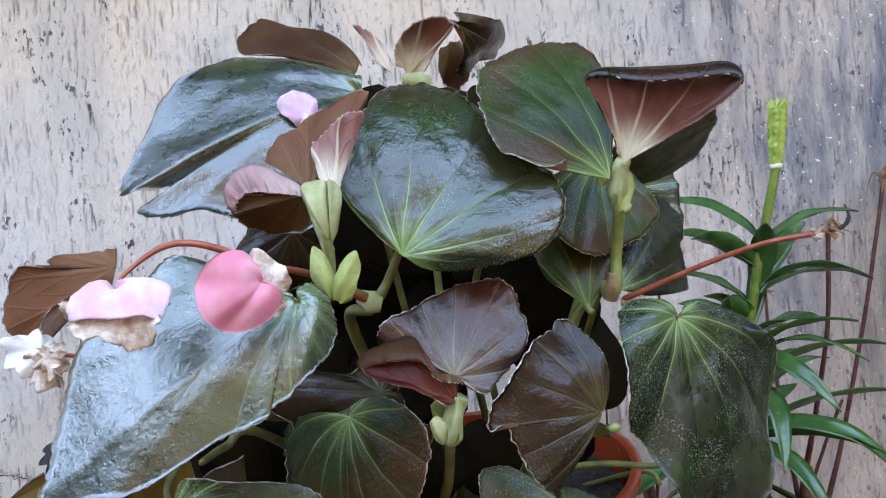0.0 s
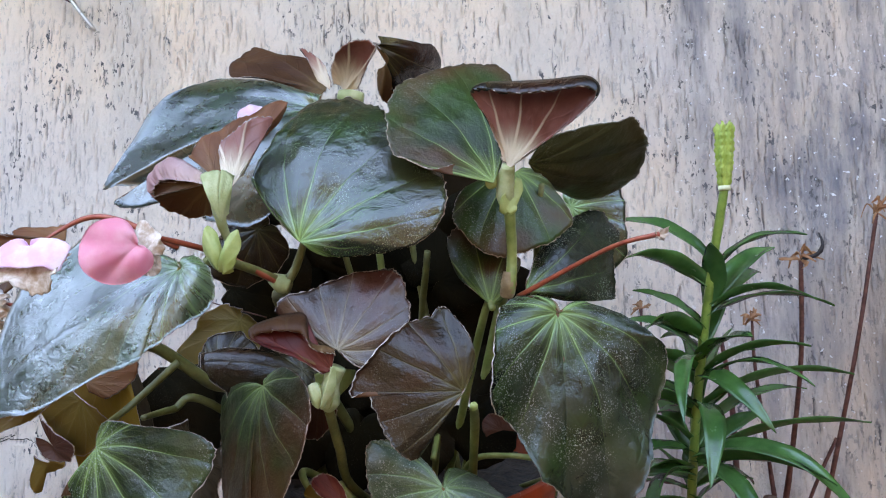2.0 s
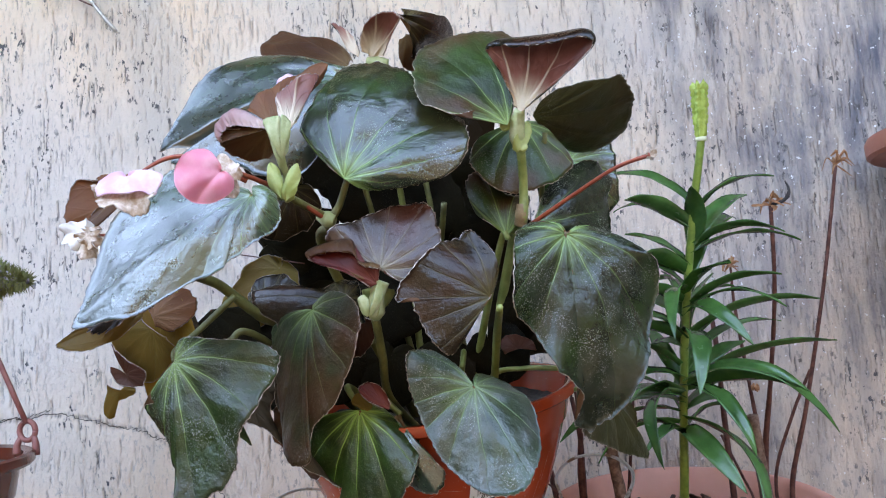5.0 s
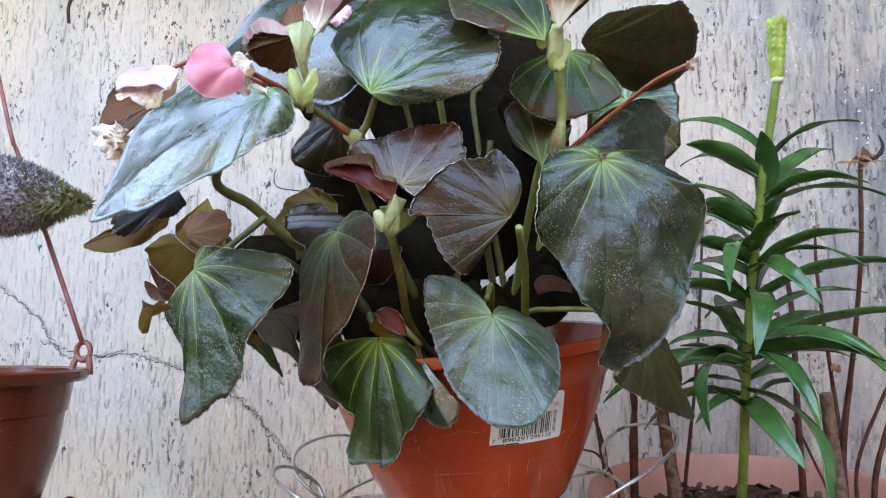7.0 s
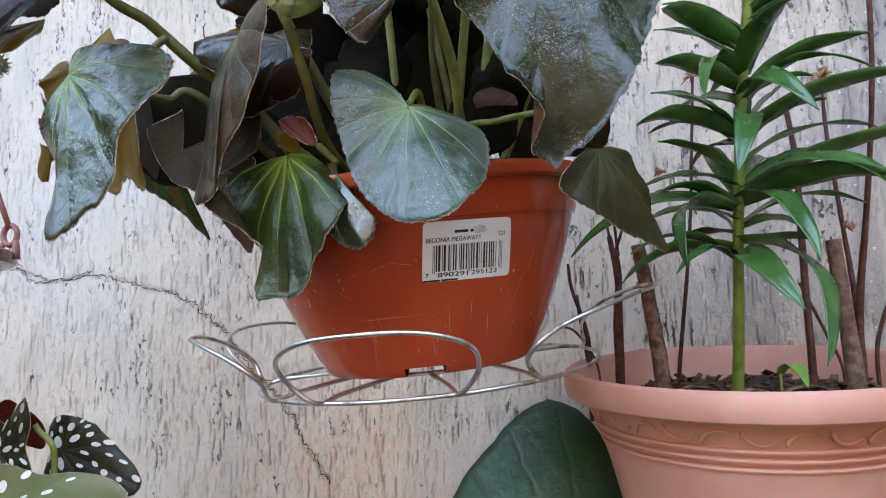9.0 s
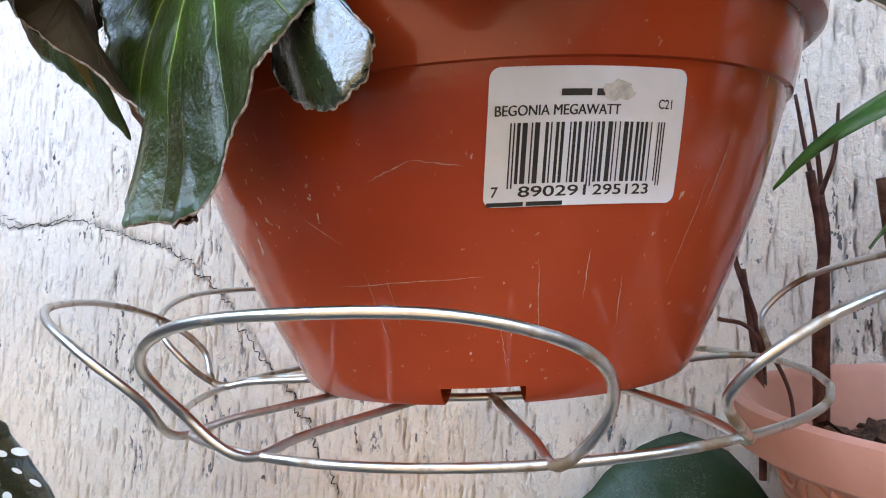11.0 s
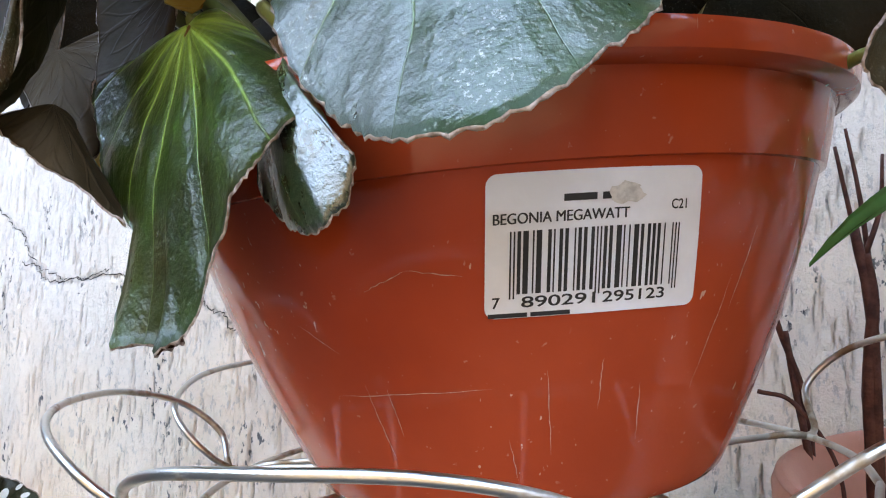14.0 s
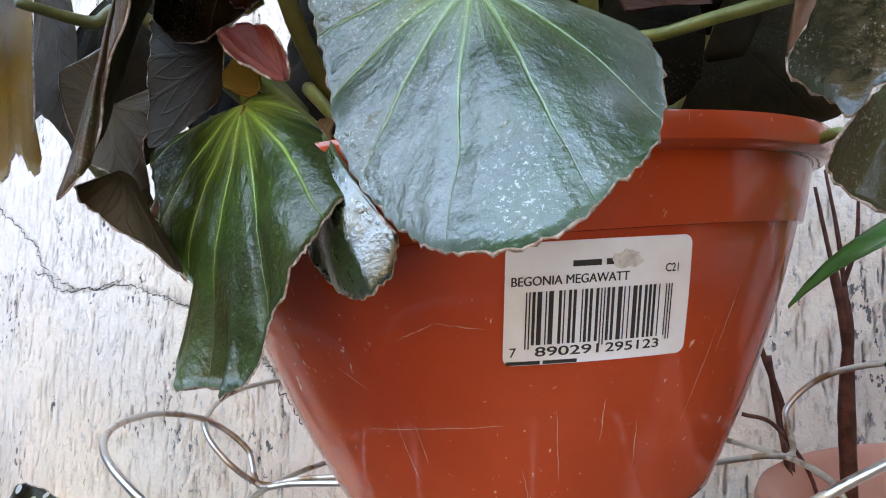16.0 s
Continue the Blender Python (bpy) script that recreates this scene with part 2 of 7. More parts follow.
FRINGE = plain("leaf_margin", (0.16, 0.09, 0.06), (0.55, 0.44, 0.37), 400, 0.7, 0)
PETAL = plain("petal_pink", (0.84, 0.25, 0.33), (0.94, 0.47, 0.52), 55, 0.5, 0.0004, thin=0.3)
PETAL_PALE = plain("petal_pale", (0.82, 0.42, 0.58), (0.90, 0.74, 0.80), 80, 0.5, 0.0004, thin=0.3)
PETAL_DRY = plain("petal_dry", (0.36, 0.22, 0.13), (0.72, 0.60, 0.50), 150, 0.7, 0.0008)
PETAL_WHITE = plain("petal_white", (0.74, 0.68, 0.62), (0.88, 0.86, 0.82), 90, 0.6, 0.0005, thin=0.2)
STEM_GREEN = plain("stem_green", (0.13, 0.16, 0.035), (0.25, 0.27, 0.08), 70, 0.4, 0.0004)
STEM_OLIVE = plain("stem_olive", (0.085, 0.080, 0.020), (0.17, 0.155, 0.042), 60, 0.45, 0.0005)
STEM_RED = plain("stem_red", (0.25, 0.035, 0.016), (0.40, 0.085, 0.040), 80, 0.4, 0.0003)
STEM_BROWN = plain("stem_brown", (0.20, 0.12, 0.055), (0.36, 0.25, 0.13), 90, 0.6, 0.0006)
CALYX = plain("calyx_pale", (0.31, 0.34, 0.13), (0.50, 0.50, 0.26), 110, 0.45, 0.0006, thin=0.2)
BRACT = plain("bract_green", (0.26, 0.30, 0.07), (0.42, 0.45, 0.15), 90, 0.45, 0.0004, thin=0.2)
LILY_LEAF = plain("lily_leaf", (0.022, 0.092, 0.022), (0.058, 0.180, 0.044), 30, 0.24, 0.0002, 0.65, thin=0.15)
LILY_STEM = plain("lily_stem", (0.10, 0.17, 0.03), (0.22, 0.32, 0.06), 60, 0.4, 0.0003)
POD = plain("seed_pod", (0.24, 0.34, 0.05), (0.42, 0.52, 0.12), 80, 0.45, 0.0006)
DRY_STEM = plain("dry_stem", (0.055, 0.018, 0.014), (0.14, 0.052, 0.038), 120, 0.6, 0.0006, 0.25)
STUB_BARK = plain("stub_bark", (0.085, 0.042, 0.030), (0.25, 0.150, 0.105), 130, 0.8, 0.0016, 0.2)
DRY_PALE = plain("dry_wood", (0.14, 0.085, 0.05), (0.30, 0.20, 0.13), 90, 0.75, 0.001)
DRY_CRISP = plain("dry_flower", (0.24, 0.09, 0.035), (0.42, 0.20, 0.09), 120, 0.7, 0.0006)
SOIL = plain("soil", (0.010, 0.008, 0.006), (0.045, 0.030, 0.022), 180, 0.85, 0.004, bscale=140)
BARK = plain("bark_chip", (0.040, 0.020, 0.014), (0.15, 0.080, 0.055), 110, 0.75, 0.0012, 0.3)


def wire_material():
    k = Nodes("wire")
    rust = k.step(k.noise(55, 4), 0.52, 0.68)
    col = k.mix(rust, (0.56, 0.53, 0.48), (0.28, 0.19, 0.12))
    k.put("Base Color", col)
    k.put("Metallic", k.math("SUBTRACT", 1.0, k.math("MULTIPLY", rust, 0.45)))
    k.put("Roughness", k.math("ADD", 0.30, k.math("MULTIPLY", rust, 0.28)))
    k.bump(k.noise(600, 3), 0.0002, 0.5)
    return k.mat


def pot_plastic(name, a, b, rough, scratch):
    k = Nodes(name)
    col = k.mix(k.step(k.noise(14, 4), 0.35, 0.68), a, b)
    lines = k.step(k.noise(420, 2, 0.5, stretch=(1, 1, 0.02)), 0.69, 0.72)
    few = k.step(k.noise(20, 2), 0.52, 0.60)
    s = k.math("MULTIPLY", k.math("MULTIPLY", lines, few), scratch)
    grit = k.math("MULTIPLY", k.step(k.noise(300, 2), 0.70, 0.76), 0.35)
    col = k.mix(k.math("MAXIMUM", s, grit), col, (0.62, 0.40, 0.30))
    k.put("Base Color", col)
    k.put("Roughness", k.math("ADD", rough, k.math("MULTIPLY", k.noise(45, 4), 0.12)))
    k.put("Specular IOR Level", 0.3)
    k.bump(k.noise(120, 3), 0.0003, 0.5)
    return k.mat


def wall_material():
    """Scratched render: cream paint over grey, darker in the grooves, damp bluish stain."""
    k = Nodes("scratched_render")
    att = k.node("ShaderNodeAttribute")
    att.attribute_name = "groove"
    groove = att.outputs["Fac"]
    big = k.noise(2.3, 3)
    col = k.mix(k.step(big, 0.34, 0.66), (0.72, 0.615, 0.53), (0.84, 0.64, 0.475))
    col = k.mix(k.math("MULTIPLY", k.step(k.noise(7, 5, 0.6, stretch=(1, 1, 0.35)), 0.50, 0.72), 0.55), col, (0.47, 0.43, 0.38))
    # damp streaky stain where the wall stays wet
    sep = k.node("ShaderNodeSeparateXYZ")
    k.link(k.coords(), sep.inputs[0])
    edge = k.math("ADD", sep.outputs[0], k.math("MULTIPLY", k.math("SUBTRACT", k.noise(5, 4, 0.6, stretch=(1, 1, 0.5)), 0.5), 0.5))
    wet = k.step(edge, 0.16, 0.44)
    lift = k.math("ADD", sep.outputs[2], k.math("MULTIPLY", k.math("SUBTRACT", k.noise(4, 4, 0.6), 0.5), 0.35))
    wet = k.math("MULTIPLY", wet, k.math("ADD", 0.68, k.math("MULTIPLY", k.step(lift, 1.22, 1.50), 0.32)))
    streak = k.step(k.noise(30, 5, 0.65, stretch=(1, 1, 0.16)), 0.30, 0.66)
    patch = k.step(k.noise(6.5, 4, 0.6, stretch=(1, 1, 0.6)), 0.28, 0.66)
    stain = k.math("MULTIPLY", k.math("MULTIPLY", wet, k.math("ADD", 0.30, k.math("MULTIPLY", streak, 0.66))), k.math("ADD", 0.45, k.math("MULTIPLY", patch, 0.55)))
    col = k.mix(stain, col, (0.050, 0.068, 0.112))
    # small darker pits
    pits = k.step(k.noise(150, 4, 0.65, stretch=(1, 1, 0.5)), 0.56, 0.62)
    few = k.step(k.noise(9, 3), 0.36, 0.62)
    pitting = k.math("MULTIPLY", pits, k.math("ADD", 0.05, k.math("MULTIPLY", k.math("ADD", few, wet), 0.30)))
    col = k.mix(pitting, col, (0.17, 0.17, 0.18))
    # crisp short nicks in clusters, and a few long gouges
    nicks = k.step(k.noise(165, 3, 0.6, stretch=(1, 1, 0.55)), 0.59, 0.63)
    flock = k.step(k.noise(26, 4, 0.65, stretch=(1, 1, 0.36)), 0.50, 0.62)
    nick = k.math("MULTIPLY", nicks, k.math("ADD", 0.05, k.math("MULTIPLY", flock, 0.92)))
    col = k.mix(nick, col, (0.075, 0.072, 0.075))
    fine = k.noise(170, 5, 0.7)
    col = k.mix(k.math("MULTIPLY", k.step(fine, 0.56, 0.76), 0.28), col, (0.40, 0.39, 0.39))
    # colour darkens with groove depth
    col = k.mix(k.math("MULTIPLY", groove, k.math("ADD", 0.36, k.math("MULTIPLY", flock, 0.60))), col, (0.10, 0.095, 0.095))
    split = k.node("ShaderNodeAttribute")
    split.attribute_name = "crack"
    col = k.mix(k.math("MULTIPLY", split.outputs["Fac"], 0.22), col, (0.07, 0.065, 0.065))
    # chips are specular glints of the wall, put into the colour as bright grains
    chips = k.math("MULTIPLY", k.step(k.noise(150, 2, 0.5), 0.68, 0.71), k.math("ADD", 0.15, k.math("MULTIPLY", wet, 0.7)))
    col = k.mix(chips, col, (0.78, 0.79, 0.80))
    k.put("Base Color", col)
    k.put("Roughness", k.math("SUBTRACT", 0.60, k.math("MULTIPLY", stain, 0.22)))
    k.put("Specular IOR Level", 0.45)
    n = k.bump(k.noise(75, 6, 0.75, stretch=(1, 1, 0.55)), 0.0048, 0.9)
    n = k.bump(k.math("SUBTRACT", 1.0, nick), 0.0012, 0.8, n)
    k.bump(k.noise(330, 4, 0.7), 0.0016, 0.8, n)
    return k.mat


WIRE = wire_material()
POT_RED = pot_plastic("pot_plastic", (0.41, 0.056, 0.021), (0.48, 0.069, 0.026), 0.06, 0.9)
POT_DARK = pot_plastic("pot_dark_plastic", (0.115, 0.020, 0.010), (0.155, 0.029, 0.014), 0.14, 0.2)
PLANTER = pot_plastic("planter_plastic", (0.58, 0.250, 0.180), (0.67, 0.310, 0.230), 0.45, 0.15)
PLANTER_WALL = wall_material()
SCUFF = plain("scuffed_plastic", (0.40, 0.17, 0.11), (0.62, 0.42, 0.33), 500, 0.6, 0)
LABEL_WHITE = plain("label_paper", (0.77, 0.78, 0.80), (0.82, 0.83, 0.85), 90, 0.45, 0)
LABEL_WORN = plain("label_worn", (0.45, 0.42, 0.38), (0.70, 0.67, 0.62), 260, 0.7, 0)
INK = plain("ink", (0.014, 0.014, 0.014), (0.03, 0.03, 0.03), 60, 0.5, 0)
BLACK_ROT = plain("withered_leaf", (0.010, 0.009, 0.010), (0.035, 0.028, 0.028), 140, 0.7, 0.0015)
HEAD_GREY = plain("dried_head", (0.040, 0.028, 0.034), (0.42, 0.35, 0.37), 260, 0.85, 0.001)
HEAD_MOSS = plain("mossy_tip", (0.10, 0.10, 0.03), (0.22, 0.22, 0.07), 200, 0.85, 0.001)
ROD_RED = plain("hanger_plastic", (0.24, 0.07, 0.055), (0.36, 0.125, 0.10), 60, 0.45, 0.0002)
GROUND = plain("ground_paving", (0.020, 0.018, 0.016), (0.040, 0.036, 0.031), 3, 0.85, 0.004)
ROOFING = plain("roof_boards", (0.030, 0.026, 0.022), (0.06, 0.05, 0.04), 4, 0.85, 0.003)
# near-black tone of the added walls keeps frontal leaf reflections dark
FACING = plain("facing_brick", (0.016, 0.015, 0.012), (0.030, 0.027, 0.021), 2, 0.85, 0.004)
BIG_LEAF = leaf_top("broad_leaf", (0.010, 0.052, 0.020), (0.022, 0.095, 0.035), (0.10, 0.22, 0.09), dust=0.3, rough=0.34, edge=(0.015, 0.06, 0.03), veins=0.6, spec=0.35)
SPOT_TOP = leaf_top("spotted_leaf", (0.014, 0.018, 0.008), (0.035, 0.042, 0.014), (0.07, 0.08, 0.03), dust=0.1, rough=0.34, spec=0.4, veins=0.2)
SPOT_PALE = leaf_top("spotted_leaf_pale", (0.10, 0.15, 0.05), (0.16, 0.22, 0.08), (0.22, 0.28, 0.12), dust=0.1, rough=0.4, edge=(0.14, 0.14, 0.06), spec=0.4, veins=0.2)
SPOT_WHITE = plain("leaf_spot", (0.66, 0.68, 0.64), (0.80, 0.81, 0.78), 120, 0.45, 0)


# ---- building helpers ----
VIEWER = Vector((0.15, -0.2, 1.35))


def mesh_object(name, verts, faces, mats, parent=None, label="", face_mats=None, smooth=True, uvs=None):
    me = bpy.data.meshes.new(name)
    me.from_pydata([tuple(v) for v in verts], [], faces)
    for m in mats:
        me.materials.append(m)
    if face_mats is not None:
        me.polygons.foreach_set("material_index", face_mats)
    if smooth:
        me.polygons.foreach_set("use_smooth", [True] * len(me.polygons))
    if uvs is not None:
        layer = me.uv_layers.new(name="blade")
        idx = np.empty(len(me.loops), dtype=np.int32)
        me.loops.foreach_get("vertex_index", idx)
        layer.data.foreach_set("uv", np.asarray(uvs, dtype=np.float32)[idx].ravel())
    me.update()
    ob = new(name, me)
    if parent is not None:
        ob.parent = parent
    if label:
        tagged(ob, label)
    return ob


def part(name, bm, material, parent, label=""):
    me = bpy.data.meshes.new(name)
    bm.to_mesh(me)
    bm.free()
    me.materials.append(material)
    me.polygons.foreach_set("use_smooth", [True] * len(me.polygons))
    ob = new(name, me)
    ob.parent = parent
    if label:
        tagged(ob, label)
    return ob


def thing(name, place, label, category, group=""):
    ob = new(name)
    ob.location = place
    ob.empty_display_size = 0.02
    return tagged(ob, label, category, group)


def under_thing(ob, parent):
    """Hang a part built in world coordinates under a thing that stands elsewhere."""
    ob.parent = parent
    ob.matrix_parent_inverse = Matrix.Translation(parent.location).inverted()
    return ob


def smooth_path(points, per=8):
    """Catmull-Rom through the points."""
    p = [Vector(q) for q in points]
    p = [2 * p[0] - p[1]] + p + [2 * p[-1] - p[-2]]
    out = []
    for i in range(1, len(p) - 2):
        a, b, c, d = p[i - 1:i + 3]
        for j in range(per):
            t = j / per
            out.append(0.5 * ((2 * b) + (c - a) * t + (2 * a - 5 * b + 4 * c - d) * t * t + (3 * b - a - 3 * c + d) * t ** 3))
    out.append(p[-2])
    return out


def tube(name, points, radii, mat, parent, label="", sides=10, per=8, rough=0.0, closed=False, flat=1.0):
    """A round stem, wire or twig along a smooth path; radii are spread along it."""
    path = smooth_path(points, per)
    rnd = random.Random(len(path) * 31 + int(abs(path[0].x) * 1e5))
    n = len(path)
    verts, faces = [], []
    side = None
    for i, q in enumerate(path):
        if closed:
            d = (path[(i + 1) % (n - 1)] - path[(i - 1) % (n - 1)]).normalized()
        else:
            d = (path[min(i + 1, n - 1)] - path[max(i - 1, 0)]).normalized()
        if side is None:
            side = d.orthogonal().normalized()
        side = (side - d * side.dot(d)).normalized()
        up = d.cross(side)
        f = i / (n - 1) * (len(radii) - 1)
        k = min(int(f), len(radii) - 2) if len(radii) > 1 else 0
        r = radii[k] + (radii[k + 1] - radii[k]) * (f - k) if len(radii) > 1 else radii[0]
        for s in range(sides):
            a = 2 * math.pi * s / sides
            rr = r * (1 + rough * (rnd.random() - 0.5))
            verts.append(q + side * math.cos(a) * rr + up * math.sin(a) * rr * flat)
    for i in range(n - 1):
        for s in range(sides):
            a, b = i * sides + s, i * sides + (s + 1) % sides
            faces.append((a, b, b + sides, a + sides))
    faces.append(tuple(range(sides))[::-1])
    faces.append(tuple((n - 1) * sides + s for s in range(sides)))
    ob = mesh_object(name, verts, faces, [mat], None, label)
    if parent is not None:
        under_thing(ob, parent)
    return ob


def lathe(name, profile, mat, parent, centre, label="", steps=96, tilt=None):
    """Turn a profile of (radius, height) pairs about the vertical through centre."""
    verts, faces = [], []
    c = Vector(centre)
    turn = tilt or Matrix.Identity(3)
    for r, z in profile:
        for s in range(steps):
            a = 2 * math.pi * s / steps
            verts.append(c + turn @ Vector((r * math.cos(a), r * math.sin(a), z)))
    for i in range(len(profile) - 1):
        for s in range(steps):
            a, b = i * steps + s, i * steps + (s + 1) % steps
            faces.append((a, b, b + steps, a + steps))
    ob = mesh_object(name, verts, faces, [mat], None, label)
    ob.data.set_sharp_from_angle(angle=radians(38))
    if parent is not None:
        under_thing(ob, parent)
    return ob


def pchip(xs, ys, q):
    """Smooth interpolation that does not overshoot."""
    xs, ys = np.asarray(xs, float), np.asarray(ys, float)
    h = np.diff(xs)
    d = np.diff(ys) / h
    m = np.zeros(len(xs))
    for i in range(1, len(xs) - 1):
        if d[i - 1] * d[i] > 0:
            m[i] = 2 * d[i - 1] * d[i] / (d[i - 1] + d[i])
    m[0], m[-1] = d[0], d[-1]
    i = np.clip(np.searchsorted(xs, q) - 1, 0, len(h) - 1)
    t = (q - xs[i]) / h[i]
    return (ys[i] * (1 + 2 * t) * (1 - t) ** 2 + h[i] * m[i] * t * (1 - t) ** 2
            + ys[i + 1] * t * t * (3 - 2 * t) + h[i] * m[i + 1] * t * t * (t - 1))


DEFAULT_SHAPE = ((40, 0.86), (80, 0.66), (120, 0.44), (155, 0.27))


def leaf(parent, base, tip, edges, mats, under=False, arch=0.0, wave=0.003, waves=5, seed=0, notch=0.12, teeth=0.017,
         curl=0.0, rings=15, spokes=80, thick=0.0005, name="leaf", label="", bow=0.0, margin=True, soften=8.0, pointed=False, fan=False, droop=0.085):
    """A cordate blade spread round the place where its stalk joins: base, tip and some places on its margin give plane, outline and cupping."""
    rnd = random.Random(seed * 7 + 3)
    B, T = Vector(base), Vector(tip)
    u = T - B
    L = u.length
    u = u / L
    perps = [(Vector(e) - B) - u * (Vector(e) - B).dot(u) for e in edges]
    lead = max(perps, key=lambda w: w.length)
    v = Vector((0, 0, 0))
    for w in perps:
        v += w if w.dot(lead) >= 0 else -w
    v.normalize()
    n = u.cross(v)
    if n.dot(VIEWER - B) < 0:
        n, v = -n, -v
    keys = {0.0: L}
    rows, rhs, wts = [[L * L, 0, 0]], [0.0], [1.0]
    ratios = {1: [], -1: []}
    for e in edges:
        w = Vector(e) - B
        p, q, h = w.dot(u), w.dot(v), w.dot(n)
        a, r = math.degrees(math.atan2(q, p)), math.hypot(p, q)
        keys[a] = r
        rows.append([p * p, q * q, p * q])
        rhs.append(h)
        wts.append(1.0)
        dflt = np.interp(abs(a), [0] + [s[0] for s in DEFAULT_SHAPE], [1] + [s[1] for s in DEFAULT_SHAPE])
        ratios[1 if a > 0 else -1].append(r / (dflt * L))
    reg = 0.02 * L * L
    A = np.array(rows + [[reg, 0, 0], [0, reg, 0], [0, 0, reg]])
    bend = np.linalg.lstsq(A, np.array(rhs + [0, 0, 0]), rcond=None)[0]
    if fan:
        for s in (1, -1):
            outer = max([abs(a) for a in keys if a * s > 0] or [35])
            for more, f in ((14, 0.10), (35, 0.05)):
                if outer + more < 176:
                    keys[s * (outer + more)] = f * L
        notch = 0.04
    for s in () if fan else (1, -1):
        k = float(np.mean(ratios[s])) if ratios[s] else 1.0
        for a, f in DEFAULT_SHAPE:
            if all(abs(a * s - o) > 27 for o in keys):
                keys[a * s] = f * k * L
    keys[180.0] = keys[-180.0] = notch * L
    xs = sorted(keys)
    ang = np.linspace(-math.pi * 0.995, math.pi * 0.995, spokes)
    R = pchip([math.radians(x) for x in xs], [keys[x] for x in xs], ang)
    # round the outline off, but for the stalk's notch and, on pointed blades, the tip
    da = ang[1] - ang[0]
    kern = np.exp(-0.5 * ((np.arange(-12, 13) * da) / radians(soften)) ** 2)
    soft_r = np.convolve(np.pad(R, 12, mode="edge"), kern / kern.sum(), mode="valid")
    keep = np.clip((np.abs(ang) - radians(150)) / radians(25), 0, 1)
    if pointed:
        keep = np.maximum(keep, np.clip(1 - np.abs(ang) / radians(14), 0, 1))
    R = soft_r * (1 - keep) + R * keep
    ph = [rnd.uniform(0, 6.28) for _ in range(6)]
    R = R * (1 + teeth * np.sin(ang * 37 + ph[0]) + teeth * 0.8 * np.sin(ang * 23 + ph[1]) + teeth * 1.5 * np.sin(ang * 9 + ph[2]))
    R = R * (1 + teeth * np.array([rnd.uniform(-1, 1) for _ in ang]))
    tops, bots, uvs = [], [], []
    for i in range(rings + 1):
        s = (i / rings) ** 0.85
        for a, rr in zip(ang, R):
            r = rr * s
            p, q = r * math.cos(a), r * math.sin(a)
            h = bend[0] * p * p + bend[1] * q * q + bend[2] * p * q
            if p > 0:
                h += arch * 4 * (p / L) * (1 - p / L) if p < L else 0
            h += bow * L * (q / L) ** 2
            h += wave * s ** 3 * math.sin(waves * a + ph[3]) + wave * 0.5 * s ** 4 * math.sin(waves * 2.3 * a + ph[4])
            h -= curl * s ** 5 + (-droop if under else droop) * L * s ** 3
            near = abs(((a / VEIN_GAP + 0.5) % 1) - 0.5) * 2
            h += 0.0005 * min(1, r / 0.03) * (0.5 - 0.5 * math.cos(math.pi * near) - 0.5) * (1 if not under else -1)
            h += 0.0024 * min(1, r / 0.04) * noise.noise(Vector((p * 22 + seed, q * 22, seed * 1.7))) + 0.0004 * noise.noise(Vector((p * 75 + seed, q * 75, seed * 1.7)))
            c = B + u * p + v * q + n * h
            tops.append(c + n * thick * (0.5 if i else 1))
            bots.append(c - n * thick * (0.5 if i else 1))
            uvs.append((a, r))
    m = len(tops)
    verts = tops + bots
    faces, fm = [], []
    front, rear = (1, 0) if under else (0, 1)
    for i in range(rings):
        for j in range(spokes - 1):
            a = i * spokes + j
            b, c, d = a + 1, a + spokes + 1, a + spokes
            faces.append((a, d, c, b)), fm.append(front)
            faces.append((m + a, m + b, m + c, m + d)), fm.append(rear)
    e0 = rings * spokes
    for j in range(spokes - 1):
        faces.append((e0 + j, m + e0 + j, m + e0 + j + 1, e0 + j + 1)), fm.append(2 if margin else front)
    for i in range(rings):
        a, b = i * spokes, (i + 1) * spokes
        faces.append((a, m + a, m + b, b)), fm.append(2)
        a, b = a + spokes - 1, b + spokes - 1
        faces.append((a, b, m + b, m + a)), fm.append(2)
    ob = mesh_object(name, verts, faces, list(mats) + [FRINGE], None, label, fm, True, uvs + uvs)
    # the pale hairy margin stands a little proud of the blade
    if margin:
        beads, bf = [], []
        w = 0.00042
        for j in range(spokes):
            c = (verts[e0 + j] + verts[m + e0 + j]) / 2
            out = (c - B).normalized()
            k = w * rnd.uniform(0.2, 2.2)
            beads += [c + n * w, c + out * k, c - n * w]
        for j in range(spokes - 1):
            a = j * 3
            bf += [(a, a + 3, a + 4, a + 1), (a + 1, a + 4, a + 5, a + 2), (a + 2, a + 5, a + 3, a)]
        me = ob.data
        base_n = len(me.vertices)
        merged = [tuple(q) for q in verts] + [tuple(q) for q in beads]
        faces2 = faces + [tuple(base_n + k for k in f) for f in bf]
        fm2 = fm + [2] * len(bf)
        uv2 = uvs + uvs + [(0.0, 0.2)] * len(beads)
        mats_used = list(me.materials)
        bpy.data.objects.remove(ob)
        bpy.data.meshes.remove(me)
        ob = mesh_object(name, merged, faces2, mats_used, None, label, fm2, True, uv2)
    if parent is not None:
        under_thing(ob, parent)
    return ob


